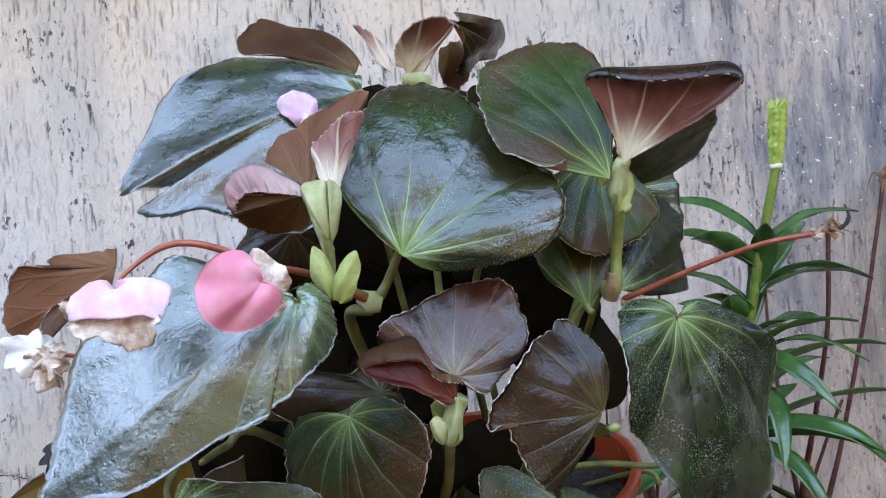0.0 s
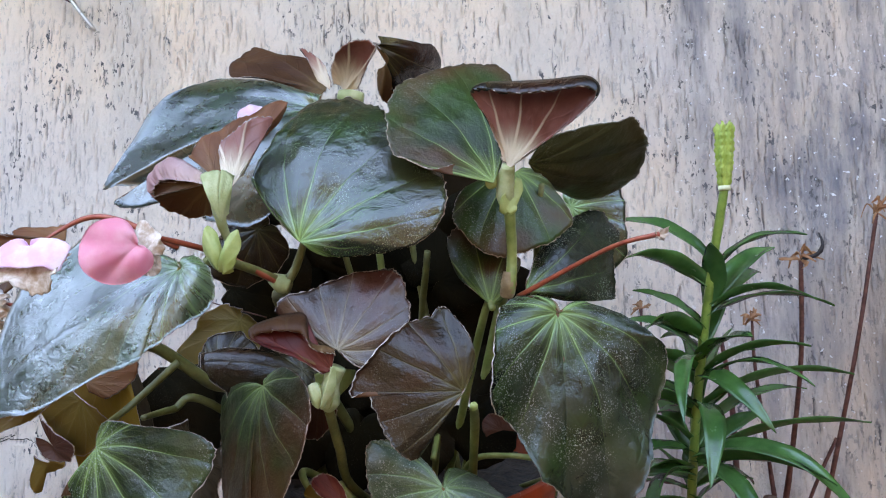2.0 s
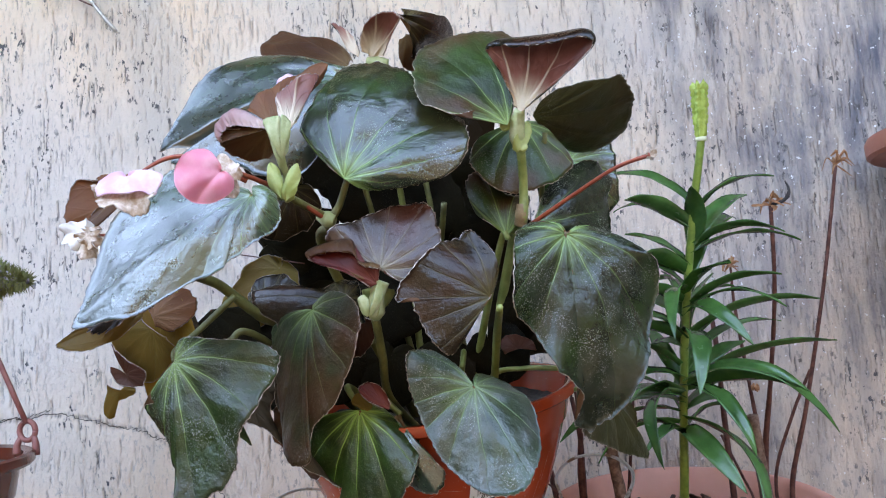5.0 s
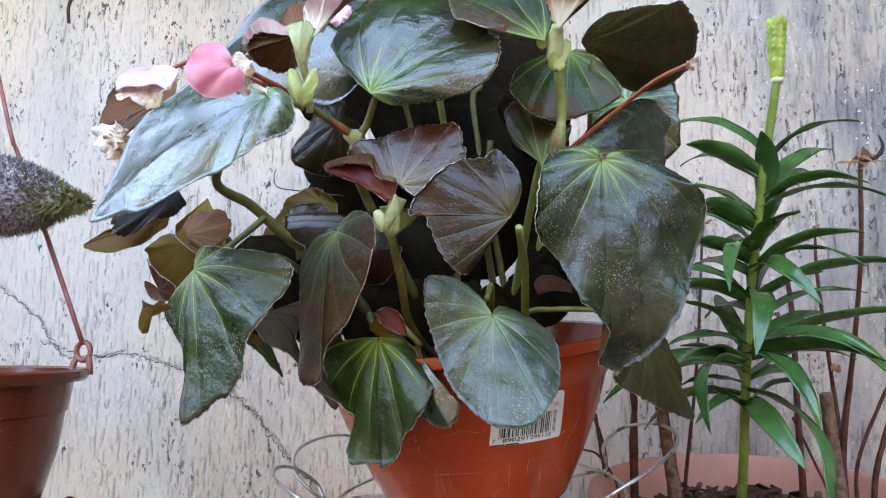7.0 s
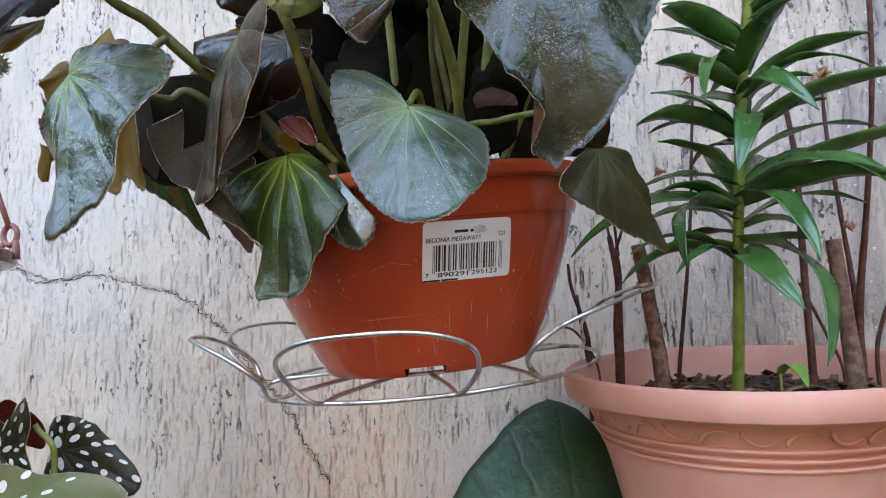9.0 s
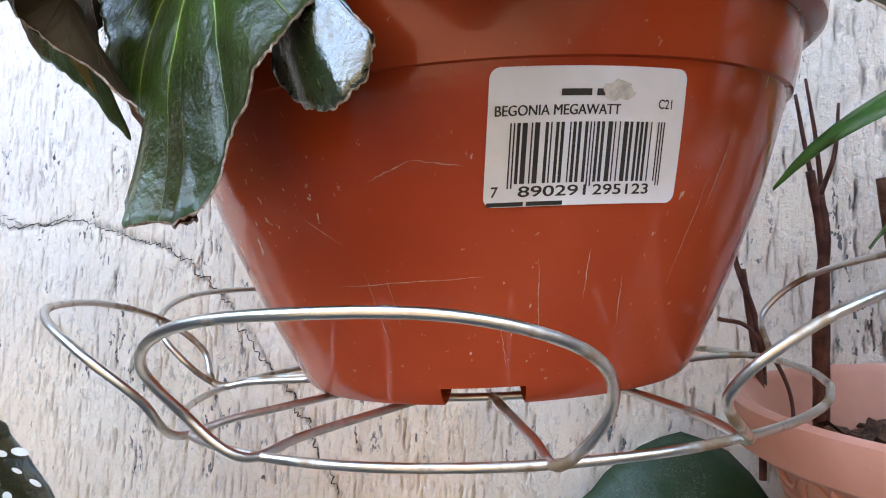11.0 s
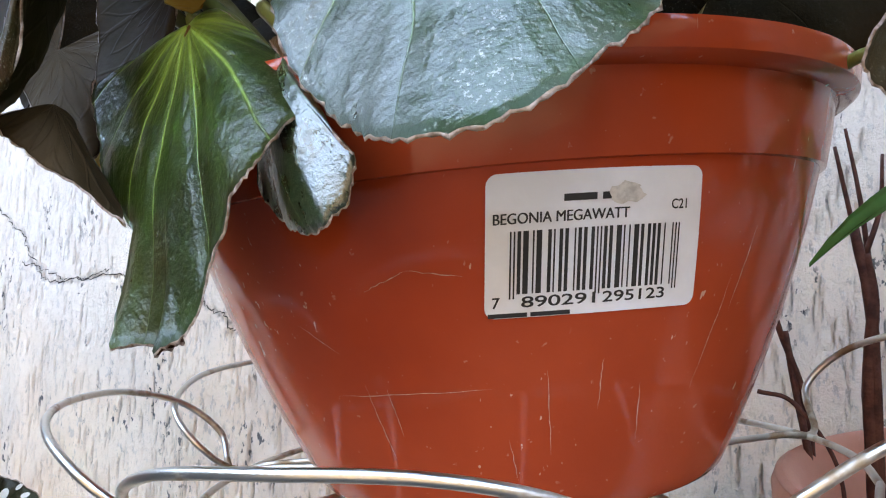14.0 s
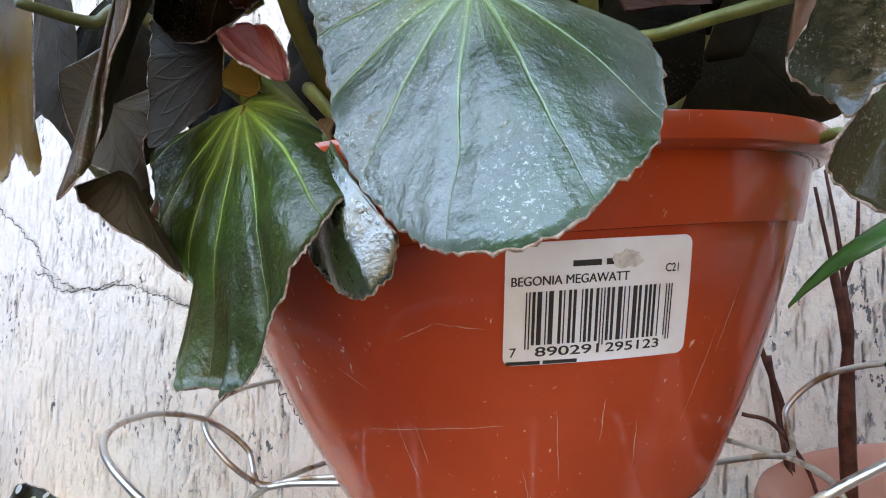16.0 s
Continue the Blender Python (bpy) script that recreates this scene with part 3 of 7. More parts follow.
def sheet(parent, base, rows, mats, seed=0, under=False, bow=0.0, wave=0.001, name="leaf", label="", thick=0.0004, across=64, along=24, rough=0.0022, margin=True, frill=0.009, dome=0.06, folds=()):
    """A blade drawn from its stalk end out to a rim and on over further rims where the margin rolls; mats are face, back."""
    B = Vector(base)
    rnd = random.Random(seed * 5 + 1)
    rims = []
    for row in rows:
        fine = smooth_path(row, 14)
        at = np.linspace(0, len(fine) - 1, across)
        rims.append([fine[int(q)].lerp(fine[min(int(q) + 1, len(fine) - 1)], q - int(q)) for q in at])
    out = [r[across // 2] - B for r in rims]
    face = (rims[0][across // 4] - B).cross(rims[0][3 * across // 4] - B)
    face = face.normalized() if face.length > 1e-9 else Vector((0, -1, 0))
    if face.dot(VIEWER - B) < 0:
        face = -face
    spread, angles = 0.0, [0.0]
    for j in range(1, across):
        spread += (rims[0][j] - B).angle(rims[0][j - 1] - B, 0.0)
        angles.append(spread)
    ph = [rnd.uniform(0, 6.28) for _ in range(4)]
    teeth = [0.0005 * rnd.uniform(-1, 1) + 0.0003 * math.sin(j * 1.3 + 3 * math.sin(j * 0.21) + ph[3]) for j in range(across)] if margin else [0.0] * across
    jag = [1 + teeth[j] / max(0.01, (rims[0][j] - B).length) + frill * rnd.uniform(-1, 1) + frill * math.sin(j * 0.53 + 2 * math.sin(j * 0.17) + ph[2]) for j in range(across)]
    # a smooth bent surface through the rim; what the rim has beyond it fades inwards
    ax = (out[0] - face * out[0].dot(face)).normalized()
    ay = face.cross(ax)
    flat = [((r - B).dot(ax), (r - B).dot(ay), (r - B).dot(face)) for r in rims[0]]
    size = max(math.hypot(p, q) for p, q, h in flat)
    terms = np.array([(p, q, p * p / size, p * q / size, q * q / size) for p, q, h in flat])
    ridge = np.diag([0.002, 0.002, 0.05, 0.05, 0.05]) * size * size * across
    bent = np.linalg.solve(terms.T @ terms + ridge, terms.T @ np.array([h for p, q, h in flat]))
    rest = [h - float(t @ bent) for (p, q, h), t in zip(flat, terms)]
    grid, uvs = [], []
    total = along + 6 * (len(rims) - 1)
    for i in range(total + 1):
        for j in range(across):
            keys = [B] + [r[j] for r in rims]
            if i <= along:
                s = i / along
                k = s if len(rims) > 1 else s * (1 + (jag[j] - 1) * s ** 4)
                p0, q0 = flat[j][0] * k, flat[j][1] * k
                lift = float(np.dot((p0, q0, p0 * p0 / size, p0 * q0 / size, q0 * q0 / size), bent)) + rest[j] * s ** 3
                p = B + ax * p0 + ay * q0 + face * lift
                p = p + face * (bow + (0 if under else dome * (rims[0][j] - B).length)) * math.sin(math.pi * s ** 0.8) * (1 if len(rims) == 1 else (1 - 0.3 * s))
                for c, w, amount, power in folds:
                    p = p + face * amount * s ** power * math.exp(-(((j / (across - 1)) - c) / w) ** 2)
            else:
                u = (i - along) / 6
                m = min(int(u), len(rims) - 2)
                f = u - m
                a, c = rims[m][j], rims[m + 1][j]
                swell = face * (c - a).length * 0.22 * math.sin(math.pi * f)
                p = a.lerp(c, f) + swell
                if m == len(rims) - 2:
                    p = p + ((p - B).normalized() * 1.2 + face) * teeth[j] * f * f * 1.3
                s = 1.0
            ang = angles[j] - spread / 2
            near = abs(((ang / VEIN_GAP + 0.5) % 1) - 0.5) * 2
            r = (p - B).length
            p = p + face * (wave * s ** 3 * math.sin(6.3 * j / across * 2.5 + ph[0]) + wave * 0.6 * s ** 4 * math.sin(6.3 * j / across * 6 + ph[1]))
            p = p + face * 0.0003 * min(1, r / 0.03) * (0.5 - 0.5 * math.cos(math.pi * near) - 0.5) * (-1 if under else 1)
            p = p + face * min(1, r / 0.03) * (rough * noise.noise(p * 24 + Vector((seed, 0, 0))) + 0.0009 * noise.noise(p * 70 + Vector((0, seed, 0))))
            grid.append(p)
            uvs.append((ang, r))
    n = []
    for i in range(total + 1):
        for j in range(across):
            a = grid[min(i + 1, total) * across + j] - grid[max(i - 1, 0) * across + j]
            c = grid[i * across + min(j + 1, across - 1)] - grid[i * across + max(j - 1, 0)]
            d = c.cross(a)
            d = d.normalized() if d.length > 1e-12 else face.copy()
            n.append(d)
    if sum(d.dot(face) for d in n[:along * across]) < 0:
        n = [-d for d in n]
    verts = [p + d * thick for p, d in zip(grid, n)] + [p - d * thick for p, d in zip(grid, n)]
    m, faces, fm = len(grid), [], []
    flip = sum((grid[k + across] - grid[k]).cross(grid[k + 1] - grid[k]).dot(face) for i in range(along) for k in range(i * across, (i + 1) * across - 1)) < 0
    for i in range(total):
        for j in range(across - 1):
            a = i * across + j
            q = (a, a + across, a + across + 1, a + 1)
            w = tuple(m + v for v in q)
            faces += [q[::-1] if flip else q, w if flip else w[::-1]]
            fm += [0, 1]
    rim_mat = 2 if margin else 0
    edge = [(i * across, (i + 1) * across) for i in range(total)] + [(total * across + j, total * across + j + 1) for j in range(across - 1)]
    edge += [((i + 1) * across - 1, (i + 2) * across - 1) for i in range(total)]
    uv2 = uvs + uvs
    for a, c in edge:
        faces.append((a, c, m + c, m + a))
        fm.append(rim_mat)
    if margin:
        for a, c in edge[total:]:
            b0 = len(verts)
            for v in (a, c):
                o = (grid[v] - B).normalized()
                verts += [grid[v] + n[v] * 0.00036, grid[v] + o * 0.00042 * (0.3 + 2.4 * ((v * 7919 + seed) % 97) / 97), grid[v] - n[v] * 0.00036]
                uv2 += [(0.0, 0.2)] * 3
            faces += [(b0, b0 + 3, b0 + 4, b0 + 1), (b0 + 1, b0 + 4, b0 + 5, b0 + 2)]
            fm += [2, 2]
    ob = mesh_object(name, verts, faces, list(mats) + [FRINGE], None, label, fm, True, uv2)
    return under_thing(ob, parent)


def blade(parent, base, tip, width, rise, mat, name="leaf", label="", fold=0.42, seed=0, steps=16, twist=0.0, sag=0.0):
    """A narrow lance-shaped leaf that arches from base to tip."""
    B, T = Vector(base), Vector(tip)
    d = T - B
    L = d.length
    side = d.cross(Vector((0, 0, 1)))
    side = side.normalized() if side.length > 0.2 * L else Vector((1, 0, 0))
    if twist:
        side = Matrix.Rotation(twist, 3, d) @ side
    up = side.cross(d).normalized()
    if up.z < 0:
        up = -up
    rnd = random.Random(seed + 11)
    top, bot = [], []
    for i in range(steps + 1):
        t = i / steps
        c = B + d * t + up * (rise * L * 4 * t * (1 - t)) + Vector((0, 0, -sag * L * t ** 3))
        w = width * 0.5 * (math.sin(math.pi * min(1, (0.16 + 0.84 * t)) ** 1.05) ** 0.72 if t < 1 else 0)
        w = max(w, 0.0002)
        for q in (-1, -0.55, 0, 0.55, 1):
            h = up * (abs(q) * w * fold) + up * 0.0006 * math.sin(t * 17 + q * 3 + seed)
            top.append(c + side * q * w + h + up * 0.0003)
            bot.append(c + side * q * w + h - up * 0.0003)
    m = len(top)
    faces = []
    for i in range(steps):
        for j in range(4):
            a = i * 5 + j
            faces.append((a, a + 5, a + 6, a + 1))
            faces.append((m + a, m + a + 1, m + a + 6, m + a + 5))
        for a, b in ((i * 5, i * 5 + 5), (i * 5 + 9, i * 5 + 4)):
            faces.append((a, m + a, m + b, b))
    ob = mesh_object(name, top + bot, faces, [mat], None, label)
    return under_thing(ob, parent)


# ---- the wall and what closes the place ----
WALL_Y = 0.90


def stroke(field, xs, zs, x, z, length, width, depth, rnd, slant=0.0):
    """Cut one drawn-out scratch into the height field."""
    dx, dz = xs[1] - xs[0], zs[1] - zs[0]
    i0, i1 = int((z - length / 2 - zs[0]) / dz), int((z + length / 2 - zs[0]) / dz)
    wob = rnd.uniform(0, 6.3)
    for i in range(max(0, i0), min(len(zs) - 1, i1)):
        t = (zs[i] - z) / (length / 2)
        cx = x + slant * (zs[i] - z) + 0.0005 * math.sin(t * 4 + wob)
        amp = depth * max(0.0, 1 - t * t) ** 0.5
        j0, j1 = int((cx - 2 * width - xs[0]) / dx), int((cx + 2 * width - xs[0]) / dx) + 1
        j0, j1 = max(0, j0), min(len(xs), j1)
        if j1 > j0:
            prof = np.exp(-((xs[j0:j1] - cx) / (width * 0.6)) ** 2) * amp
            field[i, j0:j1] = np.maximum(field[i, j0:j1], prof)


def crack_line(field, xs, zs, points, width, depth, seed):
    rnd = random.Random(seed)
    path = smooth_path([(a, 0, b) for a, b in points], 60)
    dx, dz = xs[1] - xs[0], zs[1] - zs[0]
    jit = 0.0
    for q in path:
        jit = jit * 0.8 + rnd.uniform(-0.0017, 0.0017)
        cx, cz = q.x + jit, q.z + jit * 0.7
        i0, j0 = int((cz - zs[0]) / dz), int((cx - xs[0]) / dx)
        for i in range(max(0, i0 - 2), min(len(zs), i0 + 3)):
            for j in range(max(0, j0 - 4), min(len(xs), j0 + 5)):
                g = depth * math.exp(-((xs[j] - cx) ** 2 + ((zs[i] - cz) * 0.75) ** 2) / width ** 2)
                field[i, j] = max(field[i, j], g)


def crack_ribbon(parent, points, wide, seed, mat, depth):
    """A hair-thin crack as a flat ribbon, shade put into its colour; it wanders over the render, wider at its joints.
    """
    rnd = random.Random(seed)
    path = smooth_path([(a, 0, b) for a, b in points], 34)
    side, tread, verts = 0.0, [], []
    for i, q in enumerate(path):
        side = side * 0.72 + rnd.uniform(-0.0026, 0.0026)
        tread.append((q.x + side, q.z + side * 0.8))
    for i, (x, z) in enumerate(tread):
        a, b = tread[max(0, i - 1)], tread[min(len(tread) - 1, i + 1)]
        n = Vector((-(b[1] - a[1]), 0, b[0] - a[0]))
        n = n.normalized() if n.length > 1e-9 else Vector((0, 0, 1))
        h = wide * 0.5 * rnd.uniform(0.25, 1.0) * (1.5 if rnd.random() < 0.08 else 1.0)
        front = min(depth(x + u * 0.0012, z + v * 0.0036) for u in (-1, 0, 1) for v in (-1, 0, 1)) - 0.0003
        verts += [Vector((x, front, z)) - n * h, Vector((x, front, z)) + n * h]
    faces = [(2 * i, 2 * i + 2, 2 * i + 3, 2 * i + 1) for i in range(len(tread) - 1)]
    mesh_object("crack", verts, faces, [mat], parent, "thin dark crack", smooth=False)


def build_wall():
    rnd = random.Random(5)
    x0, x1, z0, z1 = -0.84, 0.86, 0.92, 2.00
    xs, zs = np.arange(x0, x1, 0.0012), np.arange(z0, z1, 0.0036)
    field = np.zeros((len(zs), len(xs)))
    for _ in range(21000):
        x, z = rnd.uniform(x0, x1), rnd.uniform(z0, z1)
        big = rnd.random() ** 2.2
        stroke(field, xs, zs, x, z, 0.004 + 0.030 * big, 0.0008 + 0.0011 * rnd.random(), 0.0009 + 0.0046 * big * rnd.random(), rnd, rnd.uniform(-0.05, 0.05))
    split = np.zeros_like(field)
    crack_line(split, xs, zs, CRACK_MAIN, 0.0010, 0.0036, 3)
    crack_line(split, xs, zs, CRACK_SIDE, 0.0009, 0.0030, 4)
    field = np.maximum(field, split)
    xx, zz = np.meshgrid(xs, zs)
    lumps = np.zeros_like(xx)
    for f, a in ((9, 0.0016), (31, 0.0009), (83, 0.0005)):
        p1, p2, p3 = rnd.uniform(0, 6), rnd.uniform(0, 6), rnd.uniform(0, 6)
        lumps += a * np.sin(xx * f * 1.3 + p1 + 2 * np.sin(zz * f * 0.4 + p3)) * np.sin(zz * f * 0.55 + p2 + np.sin(xx * f + p1))
    grain = np.random.RandomState(3).rand(*xx.shape) * 0.0005
    y = WALL_Y + field + lumps + grain
    verts = np.stack([xx, y, zz], -1).reshape(-1, 3)
    w = len(xs)
    i, j = np.meshgrid(np.arange(len(zs) - 1), np.arange(w - 1), indexing="ij")
    a = (i * w + j).ravel()
    quads = np.stack([a, a + 1, a + w + 1, a + w], -1)
    me = bpy.data.meshes.new("wall_north")
    me.vertices.add(len(verts))
    me.vertices.foreach_set("co", verts.ravel())
    me.loops.add(quads.size)
    me.loops.foreach_set("vertex_index", quads.ravel().astype(np.int32))
    me.polygons.add(len(quads))
    me.polygons.foreach_set("loop_start", np.arange(0, quads.size, 4, dtype=np.int32))
    me.update(calc_edges=True)
    me.polygons.foreach_set("use_smooth", np.ones(len(quads), dtype=bool))
    att = me.attributes.new("groove", "FLOAT", "POINT")
    att.data.foreach_set("value", np.clip((field - 0.0007) / 0.0022, 0, 1).ravel().astype(np.float32))
    att = me.attributes.new("crack", "FLOAT", "POINT")
    att.data.foreach_set("value", np.clip((split - 0.0008) / 0.0020, 0, 1).ravel().astype(np.float32))
    me.materials.append(PLANTER_WALL)
    ob = new("wall_north", me)
    tagged(ob, "scratched cream render wall with bluish damp stains and a crack", "wall", kind="structure")
    # dark colour stands in for the shade inside the crack
    crack = plain("crack_shade", (0.020, 0.018, 0.017), (0.060, 0.054, 0.050), 200, 0.9, 0, 0.1)
    for points, wide, seed in ((CRACK_MAIN, 0.0017, 3), (CRACK_SIDE, 0.0012, 4)):
        crack_ribbon(ob, points, wide, seed, crack, lambda x, z: float(y[min(len(zs) - 1, max(0, int((z - z0) / 0.0036 + 0.5))), min(w - 1, max(0, int((x - x0) / 0.0012 + 0.5)))]))
    return ob, (x0, float(xs[-1]), z0, float(zs[-1]))


def slab(name, lo, hi, mat, label, category="wall"):
    bm = bmesh.new()
    bmesh.ops.create_cube(bm, size=1)
    for q in bm.verts:
        q.co = Vector([(l + h) / 2 + c * (h - l) for c, l, h in zip(q.co, lo, hi)])
    me = bpy.data.meshes.new(name)
    bm.to_mesh(me)
    bm.free()
    me.materials.append(mat)
    return tagged(new(name, me), label, category, kind="structure")


CRACK_MAIN = ((-0.762, 1.409), (-0.684, 1.350), (-0.634, 1.298), (-0.522, 1.300), (-0.438, 1.281), (-0.390, 1.269), (-0.343, 1.240), (-0.301, 1.204), (-0.259, 1.155), (-0.224, 1.119), (-0.197, 1.076), (-0.163, 1.026))
CRACK_SIDE = ((-0.678, 1.323), (-0.596, 1.297), (-0.529, 1.308))
wall, (wx0, wx1, wz0, wz1) = build_wall()
slab("wall_backing", (-3.2, WALL_Y + 0.012, 0), (3.2, WALL_Y + 0.25, 2.55), PLANTER_WALL, "solid masonry behind the scratched render")
slab("wall_left_field", (-3.2, WALL_Y, 0), (wx0, WALL_Y + 0.012, 2.55), PLANTER_WALL, "cream rendered wall field")
slab("wall_right_field", (wx1, WALL_Y, 0), (3.2, WALL_Y + 0.012, 2.55), PLANTER_WALL, "grey rendered wall field")
slab("wall_low_field", (wx0, WALL_Y, 0), (wx1, WALL_Y + 0.012, wz0), PLANTER_WALL, "cream rendered wall field")
slab("wall_high_field", (wx0, WALL_Y, wz1), (wx1, WALL_Y + 0.012, 2.55), PLANTER_WALL, "cream rendered wall field")
# unseen floor; its dark tone is set to limit bounced light
slab("ground", (-30, -30, -0.2), (30, 30, 0), GROUND, "sunlit dark worn paved yard floor", "ground")
# unseen wall, added; its height limits the sky that the leaves reflect
slab("wall_south", (-3.4, -6.25, 0), (3.4, -6.0, 6.0), FACING, "dark weathered brick yard wall")
# unseen roof, added to keep overhead sky off the leaves and wall
slab("porch_roof", (-3.2, 0.20, 2.55), (3.2, WALL_Y + 0.25, 2.70), ROOFING, "plain dark porch roof over the wall", "roof")
# side walls added out of view, also to limit sky light
slab("wall_west", (-3.4, -6.0, 0), (-3.2, WALL_Y + 0.25, 2.7), FACING, "dark weathered brick yard wall")
slab("wall_east", (3.2, -6.0, 0), (3.4, WALL_Y + 0.25, 3.2), FACING, "dark weathered brick yard wall")


# ---- the begonia's pot on its wire stand ----
POT_X, POT_Y, POT_Z = 0.0553, 0.6194, 1.24
# the pot leans a little forward on its stand
POT_TURN = Vector((0, 0, 1)).rotation_difference(Vector((-0.0502, -0.1158, 1.0))).to_matrix()
POT_FOOT, POT_RIM = -0.0580, 0.0850


def pot_radius(h):
    return 0.1107 + 0.404 * h - 1.243 * h * h


def pot_place(a, r, h):
    """A place at angle a, radius r and height h in the pot's own frame."""
    return Vector((POT_X, POT_Y, POT_Z)) + POT_TURN @ Vector((r * math.cos(a), r * math.sin(a), h))


def on_pot(a, h, out=0.0):
    return pot_place(a, pot_radius(h) + out, h)


pot = thing("plant_pot", pot_place(0, 0, POT_FOOT), "glossy terracotta-red plastic pot with a barcode label, on a wire stand", "plant pot")


def build_pot():
    f = POT_FOOT
    prof = [(pot_radius(f) - 0.014, f + 0.006), (pot_radius(f) - 0.005, f + 0.0005), (pot_radius(f) - 0.001, f)]
    for h in (f + 0.002, f + 0.0065, f + 0.012, -0.03, -0.015, 0.0, 0.015, 0.03, 0.045, 0.0500):
        prof.append((pot_radius(h), h))
    prof += [(pot_radius(0.0502) + 0.0020, 0.0502), (pot_radius(0.06) + 0.0020, 0.06), (pot_radius(0.0735) + 0.0016, 0.0735),
             (0.1405, 0.0738), (0.1430, 0.0756), (0.1440, 0.0815), (0.1434, 0.0842), (0.1410, POT_RIM), (0.1355, 0.0835),
             (pot_radius(0.06) - 0.003, 0.06), (pot_radius(0) - 0.003, 0.0), (pot_radius(f) - 0.004, f + 0.01)]
    ob = lathe("body", prof, POT_RED, None, (POT_X, POT_Y, POT_Z), steps=128, tilt=POT_TURN)
    # drain arches cut into the foot
    me = ob.data
    bm = bmesh.new()
    bm.from_mesh(me)
    back = POT_TURN.inverted()
    gone = []
    for face in bm.faces:
        c = back @ (face.calc_center_median() - Vector((POT_X, POT_Y, POT_Z)))
        a = math.degrees(math.atan2(c.y, c.x))
        if c.z < f + 0.0062 and any(abs((a - k + 180) % 360 - 180) < 9 for k in (-74, 16, 106, -164)):
            gone.append(face)
    bmesh.ops.delete(bm, geom=gone, context="FACES")
    bm.to_mesh(me)
    bm.free()
    under_thing(ob, pot)
    lathe("base_plate", [(0.0005, f + 0.009), (pot_radius(f) - 0.004, f + 0.009)], POT_RED, pot, (POT_X, POT_Y, POT_Z), steps=64, tilt=POT_TURN)


build_pot()


# the label lies on the pot's cone
LABEL_A, LABEL_Z, LABEL_TURN = radians(-55.6), 0.0276, radians(-0.8)
SLOPE = math.cos(math.atan(0.335))


def on_label(s, t, out):
    """A place s to the right and t up from the label's middle, in metres, laid on the pot."""
    s *= 1 - 0.9 * t
    z = LABEL_Z + (t * math.cos(LABEL_TURN) + s * math.sin(LABEL_TURN)) * SLOPE
    a = LABEL_A + (s * math.cos(LABEL_TURN) - t * math.sin(LABEL_TURN)) / pot_radius(LABEL_Z + t * SLOPE * 0.75)
    return on_pot(a, z, out)


def laid(name, outline_grid, mat, out, parent, label=""):
    verts, faces = [], []
    for rect in outline_grid:
        s0, t0, s1, t1 = rect
        n = max(1, int((s1 - s0) / 0.003))
        base = len(verts)
        for i in range(n + 1):
            s = s0 + (s1 - s0) * i / n
            verts += [on_label(s, t0, out), on_label(s, t1, out)]
        for i in range(n):
            a = base + 2 * i
            faces.append((a, a + 2, a + 3, a + 1))
    ob = mesh_object(name, verts, faces, [mat], None, label, smooth=False)
    return under_thing(ob, parent)


LW, LH, LR = 0.0640, 0.0418, 0.0032


def build_label():
    n, verts, faces = 26, [], []
    cols = sorted(set([-LW / 2 + LR * (1 - math.cos(math.pi / 2 * i / 5)) for i in range(6)]
                      + [LW / 2 - LR * (1 - math.cos(math.pi / 2 * i / 5)) for i in range(6)] + [-LW / 2 + LR + (LW - 2 * LR) * i / n for i in range(n + 1)]))
    for s in cols:
        d = max(0.0, abs(s) - (LW / 2 - LR))
        h = LH / 2 - LR + math.sqrt(max(0.0, LR * LR - d * d))
        for k in (-1, -0.5, 0, 0.5, 1):
            verts.append(on_label(s, h * k, 0.0006))
    for i in range(len(cols) - 1):
        for k in range(4):
            a = i * 5 + k
            faces.append((a, a + 5, a + 6, a + 1))
    sheet = mesh_object("label_sheet", verts, faces, [LABEL_WHITE], None, "white paper barcode sticker with a torn patch")
    under_thing(sheet, pot)
    return sheet


SHEET = build_label()


def onto_sheet(ob):
    ob.parent = SHEET
    ob.matrix_parent_inverse = Matrix.Identity(4)
    return ob


L_CODE = ("0001101", "0011001", "0010011", "0111101", "0100011", "0110001", "0101111", "0111011", "0110111", "0001011")
PARITY = ("LLLLLL", "LLGLGG", "LLGGLG", "LLGGGL", "LGLLGG", "LGGLLG", "LGGGLL", "LGLGLG", "LGLGGL", "LGGLGL")


def bars_of(digits):
    bits = "101"
    for d, kind in zip(digits[1:7], PARITY[int(digits[0])]):
        code = L_CODE[int(d)]
        bits += code if kind == "L" else "".join("1" if c == "0" else "0" for c in code)[::-1]
    bits += "01010"
    for d in digits[7:]:
        bits += "".join("1" if c == "0" else "0" for c in L_CODE[int(d)])
    return bits + "101"


def build_barcode():
    bits = bars_of("7890291295123")
    left, width = -0.0252, 0.0500
    mod = width / 95
    top, low, guard = 0.0045, -0.0138, -0.0152
    i, verts, faces = 0, [], []
    while i < 95:
        if bits[i] == "1":
            j = i
            while j < 95 and bits[j] == "1":
                j += 1
            long = i < 3 or i >= 92 or 45 <= i < 50
            s0, s1 = left + i * mod, left + j * mod
            s0, s1 = s0 + mod * 0.06, s1 - mod * 0.06
            b = len(verts)
            lo = guard if long else low
            verts += [on_label(s0, lo, 0.0009), on_label(s1, lo, 0.0009), on_label(s1, top, 0.0009), on_label(s0, top, 0.0009)]
            faces.append((b, b + 1, b + 2, b + 3))
            i = j
        else:
            i += 1
    onto_sheet(mesh_object("barcode", verts, faces, [INK], None, "black barcode", smooth=False))


build_barcode()


